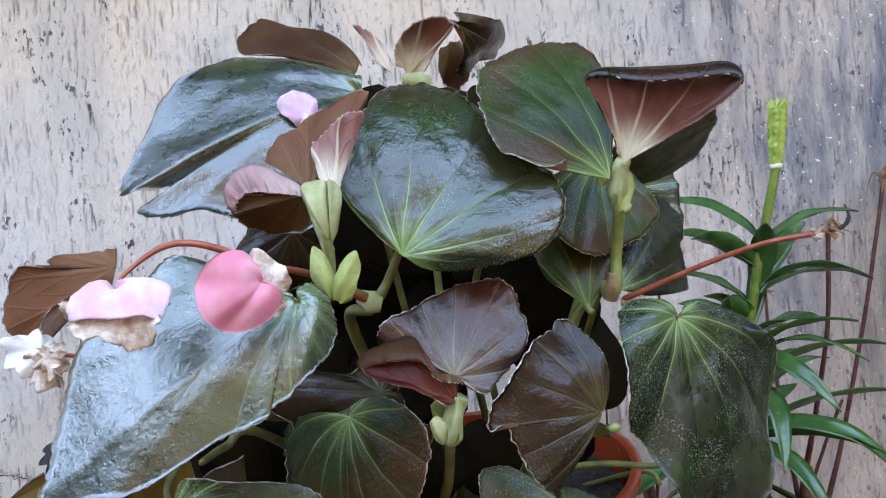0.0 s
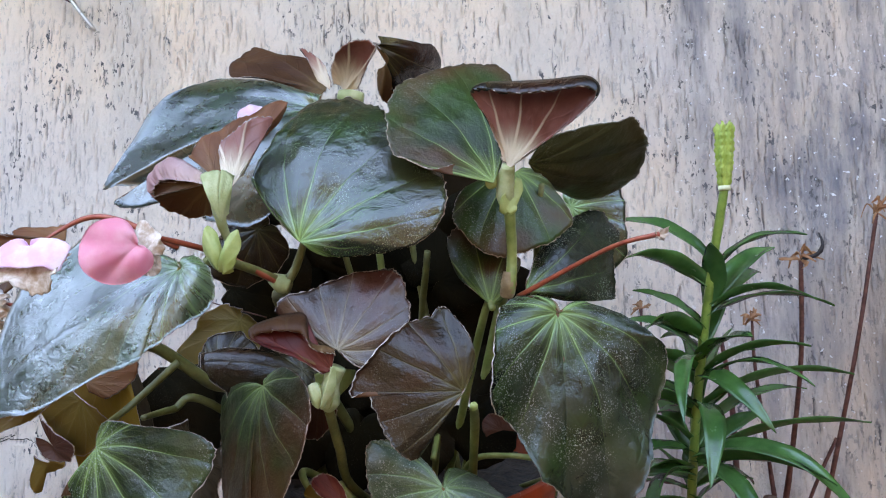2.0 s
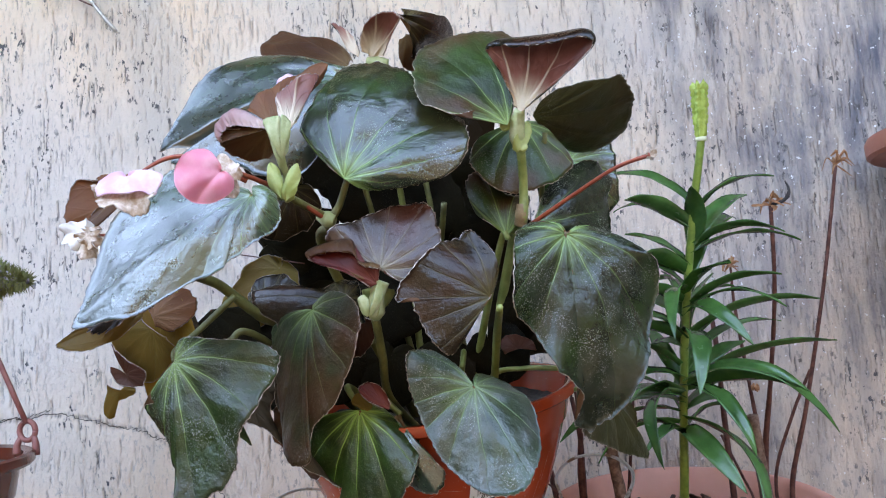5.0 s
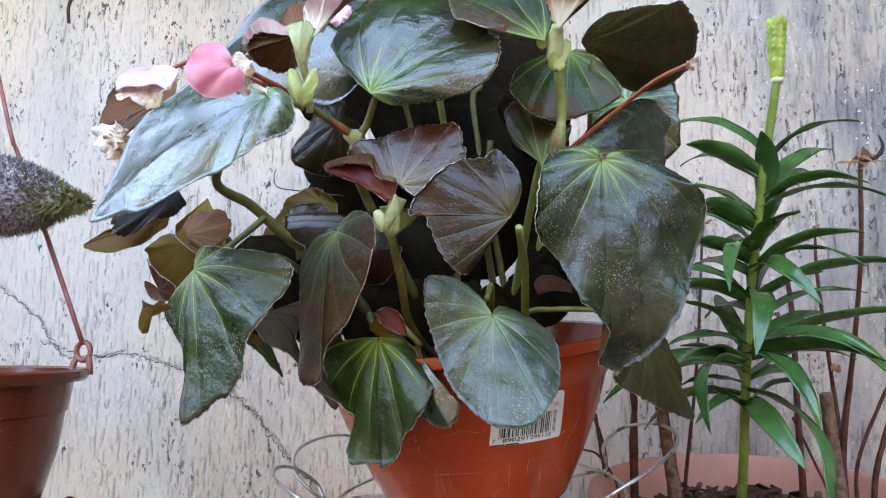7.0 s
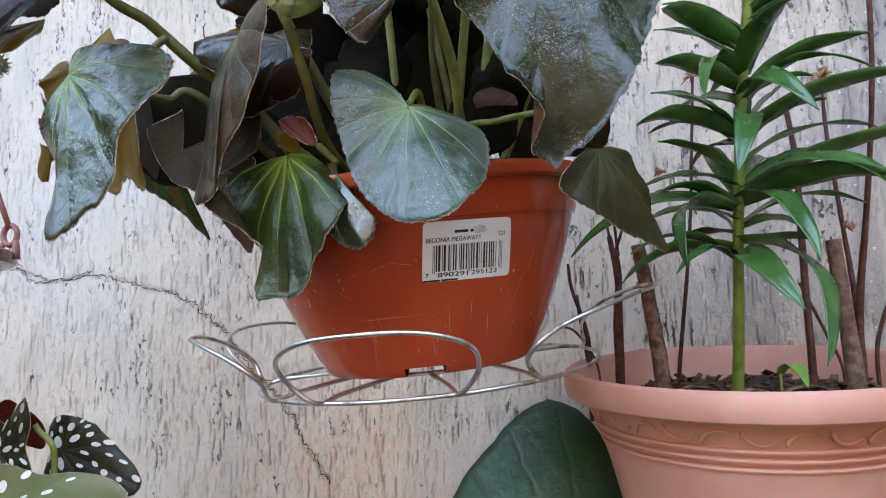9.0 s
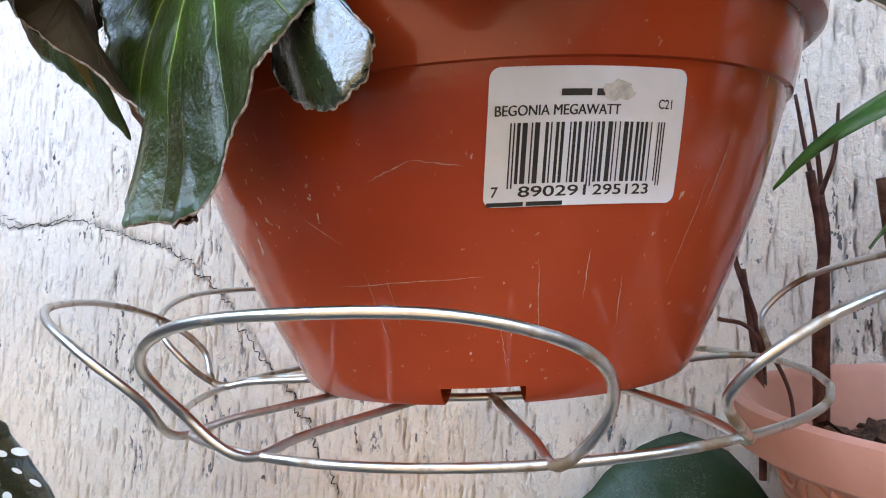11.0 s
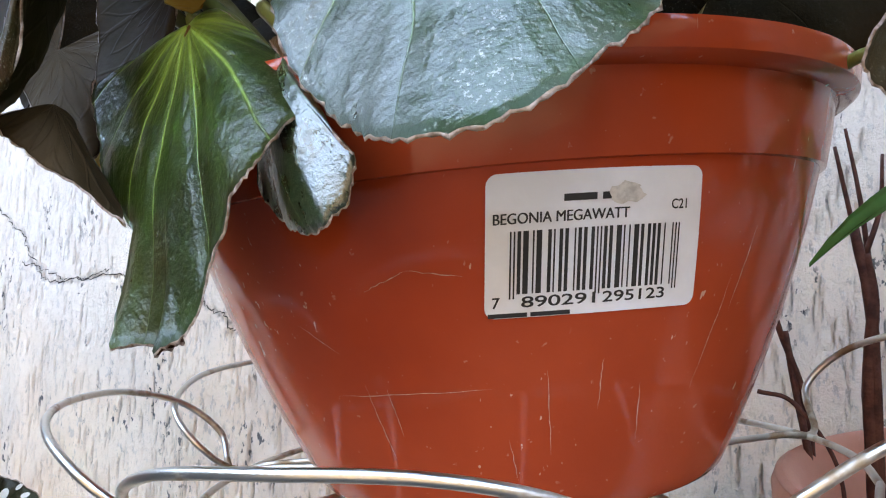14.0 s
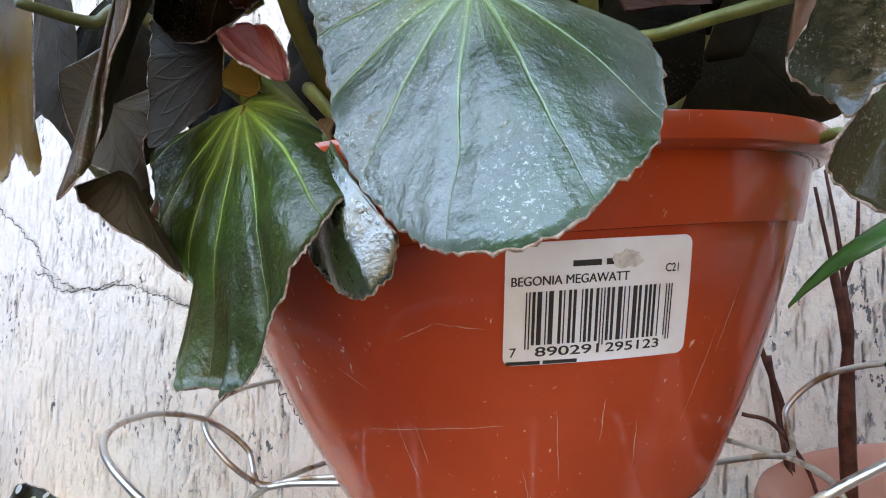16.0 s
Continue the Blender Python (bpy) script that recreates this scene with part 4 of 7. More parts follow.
def lettering(text, size, s, t, name="lettering", width=None, weight=0.00006, out=0.0009):
    """Printed characters laid on the label; s and t are the start of the base line."""
    cu = bpy.data.curves.new("letters", "FONT")
    cu.body, cu.size, cu.offset = text, size, weight
    ob = new("letters", cu)
    bpy.context.view_layer.update()
    me = bpy.data.meshes.new_from_object(ob.evaluated_get(bpy.context.evaluated_depsgraph_get()))
    bpy.data.objects.remove(ob)
    bpy.data.curves.remove(cu)
    wide = max(q.co.x for q in me.vertices)
    k = width / wide if width else 1.0
    for q in me.vertices:
        q.co = on_label(s + q.co.x * k, t + q.co.y, out)
    me.materials.clear()
    me.materials.append(INK)
    ob = new(name, me)
    onto_sheet(ob)


lettering("BEGONIA MEGAWATT", 0.0044, -0.0302, 0.0066, width=0.0385, weight=0.0)
lettering("BEGONIA MEGAWATT", 0.0044, -0.03004, 0.00664, width=0.0385, weight=0.0, out=0.00095)
lettering("C21", 0.0040, 0.0215, 0.0086, width=0.0052)
lettering("7", 0.0046, -0.0300, -0.0177)
lettering("890291", 0.0046, -0.0218, -0.0178, width=0.0212)
lettering("295123", 0.0046, 0.0014, -0.0178, width=0.0196)
onto_sheet(laid("print_bar", [(-0.0310, -0.0207, -0.0199, -0.0194), (-0.0190, -0.0207, -0.0078, -0.0194)], INK, 0.0009, pot))
onto_sheet(laid("print_bar", [(-0.0105, 0.0122, -0.0012, 0.0142), (0.0004, 0.0122, 0.0030, 0.0142)], INK, 0.0009, pot))


def build_torn_patch():
    rnd = random.Random(8)
    verts, faces = [on_label(0.0072, 0.0136, 0.0011)], []
    for i in range(22):
        a = 2 * math.pi * i / 22
        verts.append(on_label(0.0072 + 0.0058 * math.cos(a) * rnd.uniform(0.75, 1.15), 0.0136 + 0.0032 * math.sin(a) * rnd.uniform(0.7, 1.2), 0.0011))
    faces = [(0, 1 + i, 1 + (i + 1) % 22) for i in range(22)]
    onto_sheet(mesh_object("torn_patch", verts, faces, [LABEL_WORN], None, "scuffed grey patch", smooth=False))


build_torn_patch()


def scratch(a0, h0, a1, h1, width=0.0004):
    """A thin pale scuff drawn on the pot's side."""
    rnd = random.Random(int(abs(a0) * 10 + abs(h1) * 9000))
    verts, faces, n = [], [], 10
    for i in range(n + 1):
        t = i / n
        a, h = radians(a0 + (a1 - a0) * t + rnd.uniform(-0.12, 0.12)), h0 + (h1 - h0) * t + rnd.uniform(-0.0002, 0.0002)
        w = width * math.sin(math.pi * min(0.97, max(0.05, t))) * rnd.uniform(0.5, 1.2)
        up = abs(h1 - h0) > 0.006
        da, dh = (w / 0.11, 0) if up else (0, w)
        verts += [on_pot(a - da / 2, h - dh / 2, 0.0003), on_pot(a + da / 2, h + dh / 2, 0.0003)]
    faces = [(2 * i, 2 * i + 2, 2 * i + 3, 2 * i + 1) for i in range(n)]
    under_thing(mesh_object("scratch", verts, faces, [SCUFF], None, "pale scuff"), pot)


for a0, h0, a1, h1 in ((-94, -0.010, -93, -0.036), (-90, -0.012, -89.5, -0.028), (-63, -0.008, -62.5, -0.036), (-54, -0.006, -54.4, -0.022), (-101, -0.014, -72, -0.013),
                       (-89, 0.019, -82, 0.024), (-82, 0.024, -74, 0.021), (-32, 0.015, -36, -0.020), (-28, 0.030, -31, 0.004), (-104, 0.010, -97, 0.000), (-70, -0.030, -69, -0.044), (-47, -0.015, -46, -0.034)):
    scratch(a0, h0, a1, h1)


def build_soil(name, centre, radius, seed, label, lump=0.006, n=26, tilt=0.0, side=0.0):
    rnd = random.Random(seed)
    verts, faces = [Vector(centre)], []
    rings = 10
    for i in range(1, rings + 1):
        for j in range(n):
            a = 2 * math.pi * j / n
            r = radius * i / rings
            z = 0 if i == rings else rnd.uniform(-lump, lump)
            verts.append(Vector(centre) + Vector((r * math.cos(a), r * math.sin(a), z + tilt * r * math.sin(a) + side * r * math.cos(a))))
    for j in range(n):
        faces.append((0, 1 + j, 1 + (j + 1) % n))
    for i in range(rings - 1):
        for j in range(n):
            a, b = 1 + i * n + j, 1 + i * n + (j + 1) % n
            faces.append((a, a + n, b + n, b))
    ob = mesh_object(name, verts, faces, [SOIL])
    return tagged(ob, label, "soil")


build_soil("potting_soil", pot_place(0, 0, 0.060), 0.1295, 2, "dark moist potting soil filling the red pot", tilt=0.1158, side=0.0502)


# ---- wire stand ----
stand = thing("wire_stand", pot_place(0, 0, POT_FOOT - 0.006), "bent steel wire stand with petal loops holding the red pot", "wire stand")


def around(a, r, h):
    return pot_place(radians(a), r, h)


def ring_points(r, h, n=25):
    return [around(360 * i / (n - 1), r, h) for i in range(n)]


def build_stand():
    w, low = 0.0016, POT_FOOT - 0.0045
    tube("ring", ring_points(0.058, low + 0.0025), [w], WIRE, stand, sides=8, per=4, closed=True)
    tube("ring", ring_points(0.1365, low - 0.002), [w], WIRE, stand, sides=8, per=4, closed=True)
    for c, half, top in ((-85, 20, 0.046), (-148, 23, 0.046), (168, 20, 0.044), (92, 26, 0.045), (-3, 38, 0.050)):
        pts = [around(c - half * 0.6, 0.060, low + 0.003), around(c - half * 0.92, 0.118, low + 0.001), around(c - half, 0.142, low - 0.001), around(c - half * 1.2, 0.156, low + top * 0.33),
               around(c - half * 1.06, 0.172, low + top * 0.70), around(c - half * 0.6, 0.181, low + top * 0.94), around(c, 0.184, low + top),
               around(c + half * 0.6, 0.181, low + top * 0.94), around(c + half * 1.06, 0.172, low + top * 0.70), around(c + half * 1.2, 0.156, low + top * 0.33),
               around(c + half, 0.142, low - 0.001), around(c + half * 0.92, 0.118, low + 0.001), around(c + half * 0.6, 0.060, low + 0.003)]
        tube("petal_loop", pts, [w], WIRE, stand, sides=8, per=8)
    # an arm carries the stand from the wall
    e = around(95, 0.1365, low - 0.004)
    tube("bracket_arm", [e, e + Vector((0, 0.05, -0.002)), Vector((e.x, WALL_Y - 0.004, e.z - 0.004)), Vector((e.x, WALL_Y + 0.005, e.z + 0.03))], [0.0028], WIRE, stand, sides=8, per=6)


build_stand()

# ---- the begonia ----
begonia = thing("begonia", (POT_X, POT_Y, 1.297), "bushy dark bronze-green begonia with fading pink flowers, in a pot", "plant")
GREEN, DUSTY, BRONZE, YOUNG = (TOP_GREEN, UNDER_BROWN), (TOP_DUSTY, UNDER_BROWN), (TOP_BRONZE, UNDER_BROWN), (TOP_YOUNG, UNDER_RED)
REDFOLD = (UNDER_CRIMSON, UNDER_BROWN)
MAROON = (UNDER_MAROON, UNDER_MAROON)
OLIVE = (TOP_BRONZE, UNDER_OLIVE)

# broad leaf leaning out over the flowers' side
sheet(begonia, (-0.027, 0.356, 1.481), [[(-0.032, 0.359, 1.486), (-0.042, 0.362, 1.490), (-0.057, 0.366, 1.495), (-0.074, 0.372, 1.504), (-0.088, 0.375, 1.508), (-0.096, 0.374, 1.504), (-0.107, 0.371, 1.493), (-0.121, 0.369, 1.483), (-0.132, 0.367, 1.474), (-0.138, 0.362, 1.460), (-0.140, 0.357, 1.445), (-0.143, 0.350, 1.425), (-0.145, 0.345, 1.412), (-0.148, 0.341, 1.400), (-0.134, 0.339, 1.401), (-0.115, 0.337, 1.402), (-0.103, 0.336, 1.404), (-0.091, 0.336, 1.409), (-0.074, 0.337, 1.418), (-0.064, 0.338, 1.424), (-0.054, 0.338, 1.427), (-0.043, 0.337, 1.431), (-0.040, 0.339, 1.435), (-0.032, 0.340, 1.440), (-0.024, 0.342, 1.449), (-0.019, 0.344, 1.456), (-0.015, 0.347, 1.464), (-0.013, 0.351, 1.474), (-0.015, 0.355, 1.483), (-0.021, 0.359, 1.488), (-0.027, 0.359, 1.488)]], (TOP_SOFT, UNDER_OLIVE), seed=1, bow=0.002, wave=0.001, across=170, rough=0.0008, dome=0.05, frill=0.005, folds=((0.88, 0.07, -0.016, 5), (0.80, 0.07, 0.003, 3), (0.5, 0.03, 0.003, 3)))
sheet(begonia, (-0.048, 0.362, 1.459), [[(-0.072, 0.358, 1.453), (-0.107, 0.358, 1.427), (-0.142, 0.358, 1.411), (-0.139, 0.360, 1.410), (-0.111, 0.358, 1.417), (-0.085, 0.362, 1.429), (-0.056, 0.364, 1.447)]], (UNDER_OLIVE, UNDER_OLIVE), seed=58, under=True, across=48)
# upper back leaf and its turned-up margin
sheet(begonia, (0.002, 0.540, 1.619), [[(0.003, 0.547, 1.634), (-0.041, 0.555, 1.650), (-0.076, 0.555, 1.657), (-0.096, 0.550, 1.657), (-0.124, 0.535, 1.637), (-0.147, 0.515, 1.593), (-0.158, 0.495, 1.557), (-0.144, 0.493, 1.557), (-0.126, 0.495, 1.559), (-0.132, 0.490, 1.550), (-0.144, 0.488, 1.543), (-0.126, 0.486, 1.536), (-0.101, 0.487, 1.539), (-0.065, 0.487, 1.525), (-0.030, 0.500, 1.529), (-0.003, 0.520, 1.574)]], (TOP_SOFT, UNDER_BROWN), seed=2, bow=0.006, wave=0.003, across=110)
sheet(begonia, (-0.002, 0.575, 1.645), [[(-0.006, 0.570, 1.629), (-0.016, 0.572, 1.644), (-0.048, 0.575, 1.656), (-0.088, 0.580, 1.665), (-0.092, 0.595, 1.688), (-0.078, 0.605, 1.701), (-0.046, 0.605, 1.690), (-0.010, 0.595, 1.674), (0.002, 0.580, 1.652)]], (UNDER_BROWN, TOP_BRONZE), seed=3, under=True, wave=0.003, bow=0.004)
# young folded leaf over the bracts
sheet(begonia, (-0.008, 0.383, 1.531), [[(-0.016, 0.385, 1.542), (-0.019, 0.390, 1.558), (-0.012, 0.392, 1.565), (-0.002, 0.400, 1.576), (0.009, 0.408, 1.578), (0.002, 0.405, 1.563), (-0.006, 0.395, 1.540)]], (UNDER_PINK, TOP_BRONZE), seed=4, under=True)
sheet(begonia, (-0.023, 0.396, 1.538), [[(-0.046, 0.405, 1.556), (-0.044, 0.410, 1.562), (-0.030, 0.415, 1.574), (-0.017, 0.420, 1.585), (-0.002, 0.428, 1.593), (0.011, 0.432, 1.595), (0.007, 0.430, 1.586), (-0.004, 0.420, 1.566), (-0.012, 0.405, 1.547)]], (UNDER_AMBER, UNDER_BROWN), seed=5, under=True, wave=0.002)
sheet(begonia, (-0.024, 0.388, 1.534), [[(-0.027, 0.388, 1.536), (-0.044, 0.386, 1.536), (-0.060, 0.386, 1.537), (-0.064, 0.390, 1.532), (-0.060, 0.397, 1.524), (-0.051, 0.402, 1.518), (-0.041, 0.404, 1.516), (-0.026, 0.398, 1.518), (-0.021, 0.390, 1.526)]], (UNDER_BROWN, UNDER_BROWN), seed=6, under=True)
sheet(begonia, (-0.024, 0.384, 1.534), [[(-0.026, 0.386, 1.539), (-0.037, 0.388, 1.547), (-0.047, 0.390, 1.552), (-0.058, 0.392, 1.551), (-0.064, 0.392, 1.545), (-0.065, 0.388, 1.535), (-0.061, 0.384, 1.528)], [(-0.025, 0.382, 1.533), (-0.033, 0.380, 1.535), (-0.042, 0.379, 1.536), (-0.050, 0.380, 1.537), (-0.056, 0.382, 1.535), (-0.059, 0.384, 1.531), (-0.060, 0.385, 1.528)]], (UNDER_BROWN, UNDER_MAUVE), seed=7, under=True)
# round middle leaf
sheet(begonia, (0.023, 0.416, 1.499), [[(0.020, 0.417, 1.502), (0.014, 0.417, 1.507), (0.007, 0.419, 1.515), (-0.002, 0.421, 1.526), (-0.008, 0.423, 1.535), (-0.012, 0.425, 1.543), (-0.010, 0.431, 1.554), (-0.005, 0.439, 1.567), (-0.001, 0.445, 1.577), (0.006, 0.453, 1.588), (0.014, 0.461, 1.599), (0.026, 0.466, 1.605), (0.037, 0.469, 1.607), (0.052, 0.469, 1.604), (0.066, 0.467, 1.597), (0.078, 0.462, 1.587), (0.087, 0.455, 1.573), (0.096, 0.447, 1.560), (0.108, 0.439, 1.546), (0.115, 0.432, 1.534), (0.117, 0.425, 1.523), (0.115, 0.420, 1.511), (0.109, 0.417, 1.503), (0.099, 0.415, 1.495), (0.087, 0.415, 1.491), (0.071, 0.416, 1.489), (0.055, 0.415, 1.488), (0.043, 0.415, 1.489), (0.033, 0.415, 1.492), (0.027, 0.416, 1.496)]], GREEN, seed=8, wave=0.001, across=170, dome=0.09, frill=0.007)
# small curled leaves at the top
sheet(begonia, (0.025, 0.489, 1.620), [[(0.016, 0.489, 1.627), (0.007, 0.489, 1.647), (0.003, 0.488, 1.653), (0.010, 0.489, 1.649), (0.020, 0.491, 1.641), (0.026, 0.490, 1.625)]], (UNDER_PINK, TOP_BRONZE), seed=9, under=True)
sheet(begonia, (0.036, 0.488, 1.617), [[(0.029, 0.486, 1.624), (0.029, 0.480, 1.632), (0.036, 0.470, 1.641), (0.048, 0.462, 1.645), (0.061, 0.460, 1.644), (0.066, 0.463, 1.639), (0.057, 0.475, 1.631), (0.046, 0.487, 1.618)]], (UNDER_PINK, TOP_BRONZE), seed=10, under=True, bow=-0.004)
sheet(begonia, (0.064, 0.463, 1.644), [[(0.068, 0.465, 1.648), (0.089, 0.485, 1.652), (0.104, 0.505, 1.652), (0.106, 0.525, 1.640), (0.097, 0.522, 1.635), (0.084, 0.512, 1.629), (0.074, 0.508, 1.619), (0.071, 0.500, 1.622), (0.074, 0.485, 1.633), (0.068, 0.470, 1.640)]], (TOP_BRONZE, UNDER_BROWN), seed=11, wave=0.003, bow=0.006)
sheet(begonia, (0.066, 0.500, 1.641), [[(0.060, 0.503, 1.638), (0.058, 0.508, 1.628), (0.060, 0.513, 1.617), (0.071, 0.518, 1.611), (0.079, 0.520, 1.622), (0.079, 0.520, 1.636), (0.073, 0.510, 1.644)]], (UNDER_BROWN, UNDER_BROWN), seed=12)
# upper pair: broad green leaf and the red funnel in front of it
sheet(begonia, (0.147, 0.433, 1.533), [[(0.142, 0.433, 1.535), (0.135, 0.433, 1.540), (0.129, 0.435, 1.546), (0.121, 0.432, 1.544), (0.111, 0.426, 1.540), (0.104, 0.424, 1.541), (0.096, 0.424, 1.545), (0.089, 0.425, 1.550), (0.084, 0.425, 1.553), (0.080, 0.431, 1.563), (0.077, 0.439, 1.576), (0.076, 0.446, 1.587), (0.078, 0.456, 1.602), (0.082, 0.465, 1.614), (0.097, 0.474, 1.621), (0.115, 0.484, 1.630), (0.132, 0.490, 1.633), (0.148, 0.492, 1.631), (0.157, 0.490, 1.624), (0.163, 0.482, 1.609), (0.162, 0.469, 1.586), (0.156, 0.455, 1.564), (0.152, 0.442, 1.546)]], (TOP_MATTE, UNDER_BROWN), seed=13, wave=0.001, across=150, dome=0.05, frill=0.008, folds=((0.22, 0.10, 0.006, 4),))
sheet(begonia, (0.157, 0.434, 1.542), [[(0.154, 0.433, 1.547), (0.150, 0.430, 1.561), (0.143, 0.426, 1.578), (0.136, 0.423, 1.591), (0.143, 0.418, 1.595), (0.162, 0.410, 1.592), (0.184, 0.402, 1.589), (0.207, 0.394, 1.587), (0.213, 0.392, 1.576), (0.199, 0.402, 1.564), (0.176, 0.415, 1.552), (0.161, 0.430, 1.544)], [(0.154, 0.433, 1.547), (0.150, 0.430, 1.561), (0.143, 0.426, 1.577), (0.136, 0.422, 1.589), (0.144, 0.414, 1.589), (0.161, 0.402, 1.582), (0.181, 0.394, 1.579), (0.201, 0.388, 1.579), (0.211, 0.390, 1.574), (0.198, 0.401, 1.563), (0.176, 0.414, 1.551), (0.161, 0.430, 1.544)]], (UNDER_PINK, TOP_BRONZE), seed=14, under=True, bow=-0.004, across=96)
sheet(begonia, (0.170, 0.506, 1.559), [[(0.171, 0.502, 1.561), (0.180, 0.498, 1.569), (0.192, 0.497, 1.577), (0.204, 0.503, 1.581), (0.217, 0.508, 1.586), (0.238, 0.518, 1.590), (0.251, 0.524, 1.593), (0.257, 0.536, 1.588), (0.264, 0.552, 1.580), (0.265, 0.565, 1.573), (0.261, 0.580, 1.563), (0.254, 0.590, 1.555), (0.242, 0.595, 1.549), (0.226, 0.594, 1.544), (0.211, 0.587, 1.541), (0.194, 0.564, 1.545), (0.178, 0.533, 1.551)]], (TOP_OLIVE, UNDER_BROWN), seed=16, wave=0.001, across=120, frill=0.005)
sheet(begonia, (0.160, 0.513, 1.554), [[(0.167, 0.517, 1.559), (0.177, 0.517, 1.554), (0.186, 0.516, 1.545), (0.194, 0.512, 1.529), (0.200, 0.509, 1.515), (0.190, 0.500, 1.504), (0.176, 0.493, 1.496), (0.162, 0.487, 1.493), (0.148, 0.481, 1.488), (0.137, 0.480, 1.491), (0.129, 0.481, 1.498), (0.121, 0.484, 1.507), (0.115, 0.487, 1.517), (0.115, 0.491, 1.527), (0.121, 0.498, 1.540), (0.136, 0.505, 1.549), (0.150, 0.510, 1.554)]], (TOP_MATTE, UNDER_BROWN), seed=17, wave=0.002, across=120, frill=0.007)
sheet(begonia, (0.164, 0.500, 1.464), [[(0.164, 0.502, 1.471), (0.171, 0.516, 1.488), (0.183, 0.534, 1.505), (0.199, 0.553, 1.520), (0.217, 0.572, 1.530), (0.230, 0.580, 1.527), (0.237, 0.580, 1.515), (0.240, 0.577, 1.506), (0.236, 0.568, 1.490), (0.235, 0.562, 1.474), (0.234, 0.555, 1.459), (0.221, 0.545, 1.455), (0.200, 0.528, 1.456), (0.179, 0.511, 1.460)]], DUSTY, seed=18, wave=0.002, across=110, frill=0.008)
sheet(begonia, (0.139, 0.483, 1.455), [[(0.133, 0.485, 1.460), (0.123, 0.489, 1.470), (0.115, 0.493, 1.480), (0.110, 0.497, 1.492), (0.109, 0.501, 1.505), (0.118, 0.504, 1.512), (0.129, 0.502, 1.502), (0.140, 0.499, 1.493), (0.152, 0.499, 1.489), (0.161, 0.498, 1.485), (0.157, 0.493, 1.474), (0.150, 0.487, 1.462), (0.144, 0.484, 1.456)]], (TOP_MATTE, UNDER_BROWN), seed=19, wave=0.002, across=90, frill=0.007)
# large hanging leaf over the pot's side
sheet(begonia, (0.184, 0.449, 1.448), [[(0.181, 0.449, 1.451), (0.181, 0.449, 1.457), (0.176, 0.448, 1.460), (0.165, 0.443, 1.461), (0.156, 0.438, 1.457), (0.150, 0.433, 1.451), (0.145, 0.429, 1.438), (0.141, 0.425, 1.426), (0.139, 0.422, 1.410), (0.139, 0.421, 1.402), (0.142, 0.422, 1.391), (0.148, 0.424, 1.385), (0.156, 0.428, 1.378), (0.162, 0.430, 1.366), (0.165, 0.431, 1.356), (0.169, 0.432, 1.346), (0.178, 0.436, 1.338), (0.187, 0.440, 1.330), (0.189, 0.441, 1.324), (0.186, 0.440, 1.315), (0.183, 0.438, 1.308), (0.190, 0.442, 1.304), (0.197, 0.445, 1.301), (0.203, 0.447, 1.304), (0.212, 0.451, 1.311), (0.220, 0.455, 1.319), (0.229, 0.459, 1.334), (0.235, 0.461, 1.346), (0.240, 0.464, 1.358), (0.246, 0.467, 1.372), (0.252, 0.470, 1.386), (0.255, 0.473, 1.399), (0.256, 0.475, 1.414), (0.253, 0.475, 1.423), (0.246, 0.473, 1.429), (0.240, 0.472, 1.436), (0.229, 0.468, 1.445), (0.216, 0.464, 1.451), (0.202, 0.459, 1.455), (0.193, 0.455, 1.454), (0.187, 0.451, 1.449)]], DUSTY, seed=20, bow=0.002, wave=0.002, across=200, dome=0.03, rough=0.003, frill=0.006, folds=((0.20, 0.05, 0.008, 3), (0.30, 0.05, -0.010, 3), (0.38, 0.04, 0.006, 3), (0.54, 0.06, -0.014, 5), (0.66, 0.05, 0.006, 3), (0.74, 0.04, -0.007, 3), (0.84, 0.05, 0.007, 3), (0.10, 0.05, -0.010, 4)))
# reddish fan in the middle
sheet(begonia, (0.046, 0.415, 1.430), [[(0.036, 0.415, 1.433), (0.026, 0.418, 1.442), (0.014, 0.419, 1.448), (0.005, 0.420, 1.455), (0.009, 0.423, 1.461), (0.021, 0.426, 1.466), (0.032, 0.430, 1.472), (0.048, 0.435, 1.478), (0.063, 0.438, 1.481), (0.076, 0.440, 1.482), (0.082, 0.439, 1.476), (0.086, 0.436, 1.468), (0.089, 0.432, 1.457), (0.090, 0.428, 1.446), (0.083, 0.422, 1.436), (0.072, 0.417, 1.427), (0.062, 0.412, 1.419), (0.054, 0.413, 1.423), (0.049, 0.414, 1.428)]], YOUNG, seed=21, bow=-0.003, wave=0.003, across=110, dome=0.04, frill=0.008)
sheet(begonia, (0.045, 0.405, 1.418), [[(0.039, 0.404, 1.416), (0.022, 0.402, 1.430), (0.001, 0.400, 1.437), (-0.006, 0.402, 1.445), (0.006, 0.410, 1.451), (0.025, 0.416, 1.453), (0.032, 0.404, 1.436), (0.043, 0.401, 1.433), (0.048, 0.402, 1.431)], [(0.040, 0.402, 1.416), (0.024, 0.398, 1.427), (0.004, 0.397, 1.435), (-0.002, 0.398, 1.440), (0.011, 0.400, 1.443), (0.028, 0.401, 1.441), (0.035, 0.398, 1.432), (0.043, 0.397, 1.429), (0.049, 0.400, 1.428)]], REDFOLD, seed=22, under=True, bow=0.002)
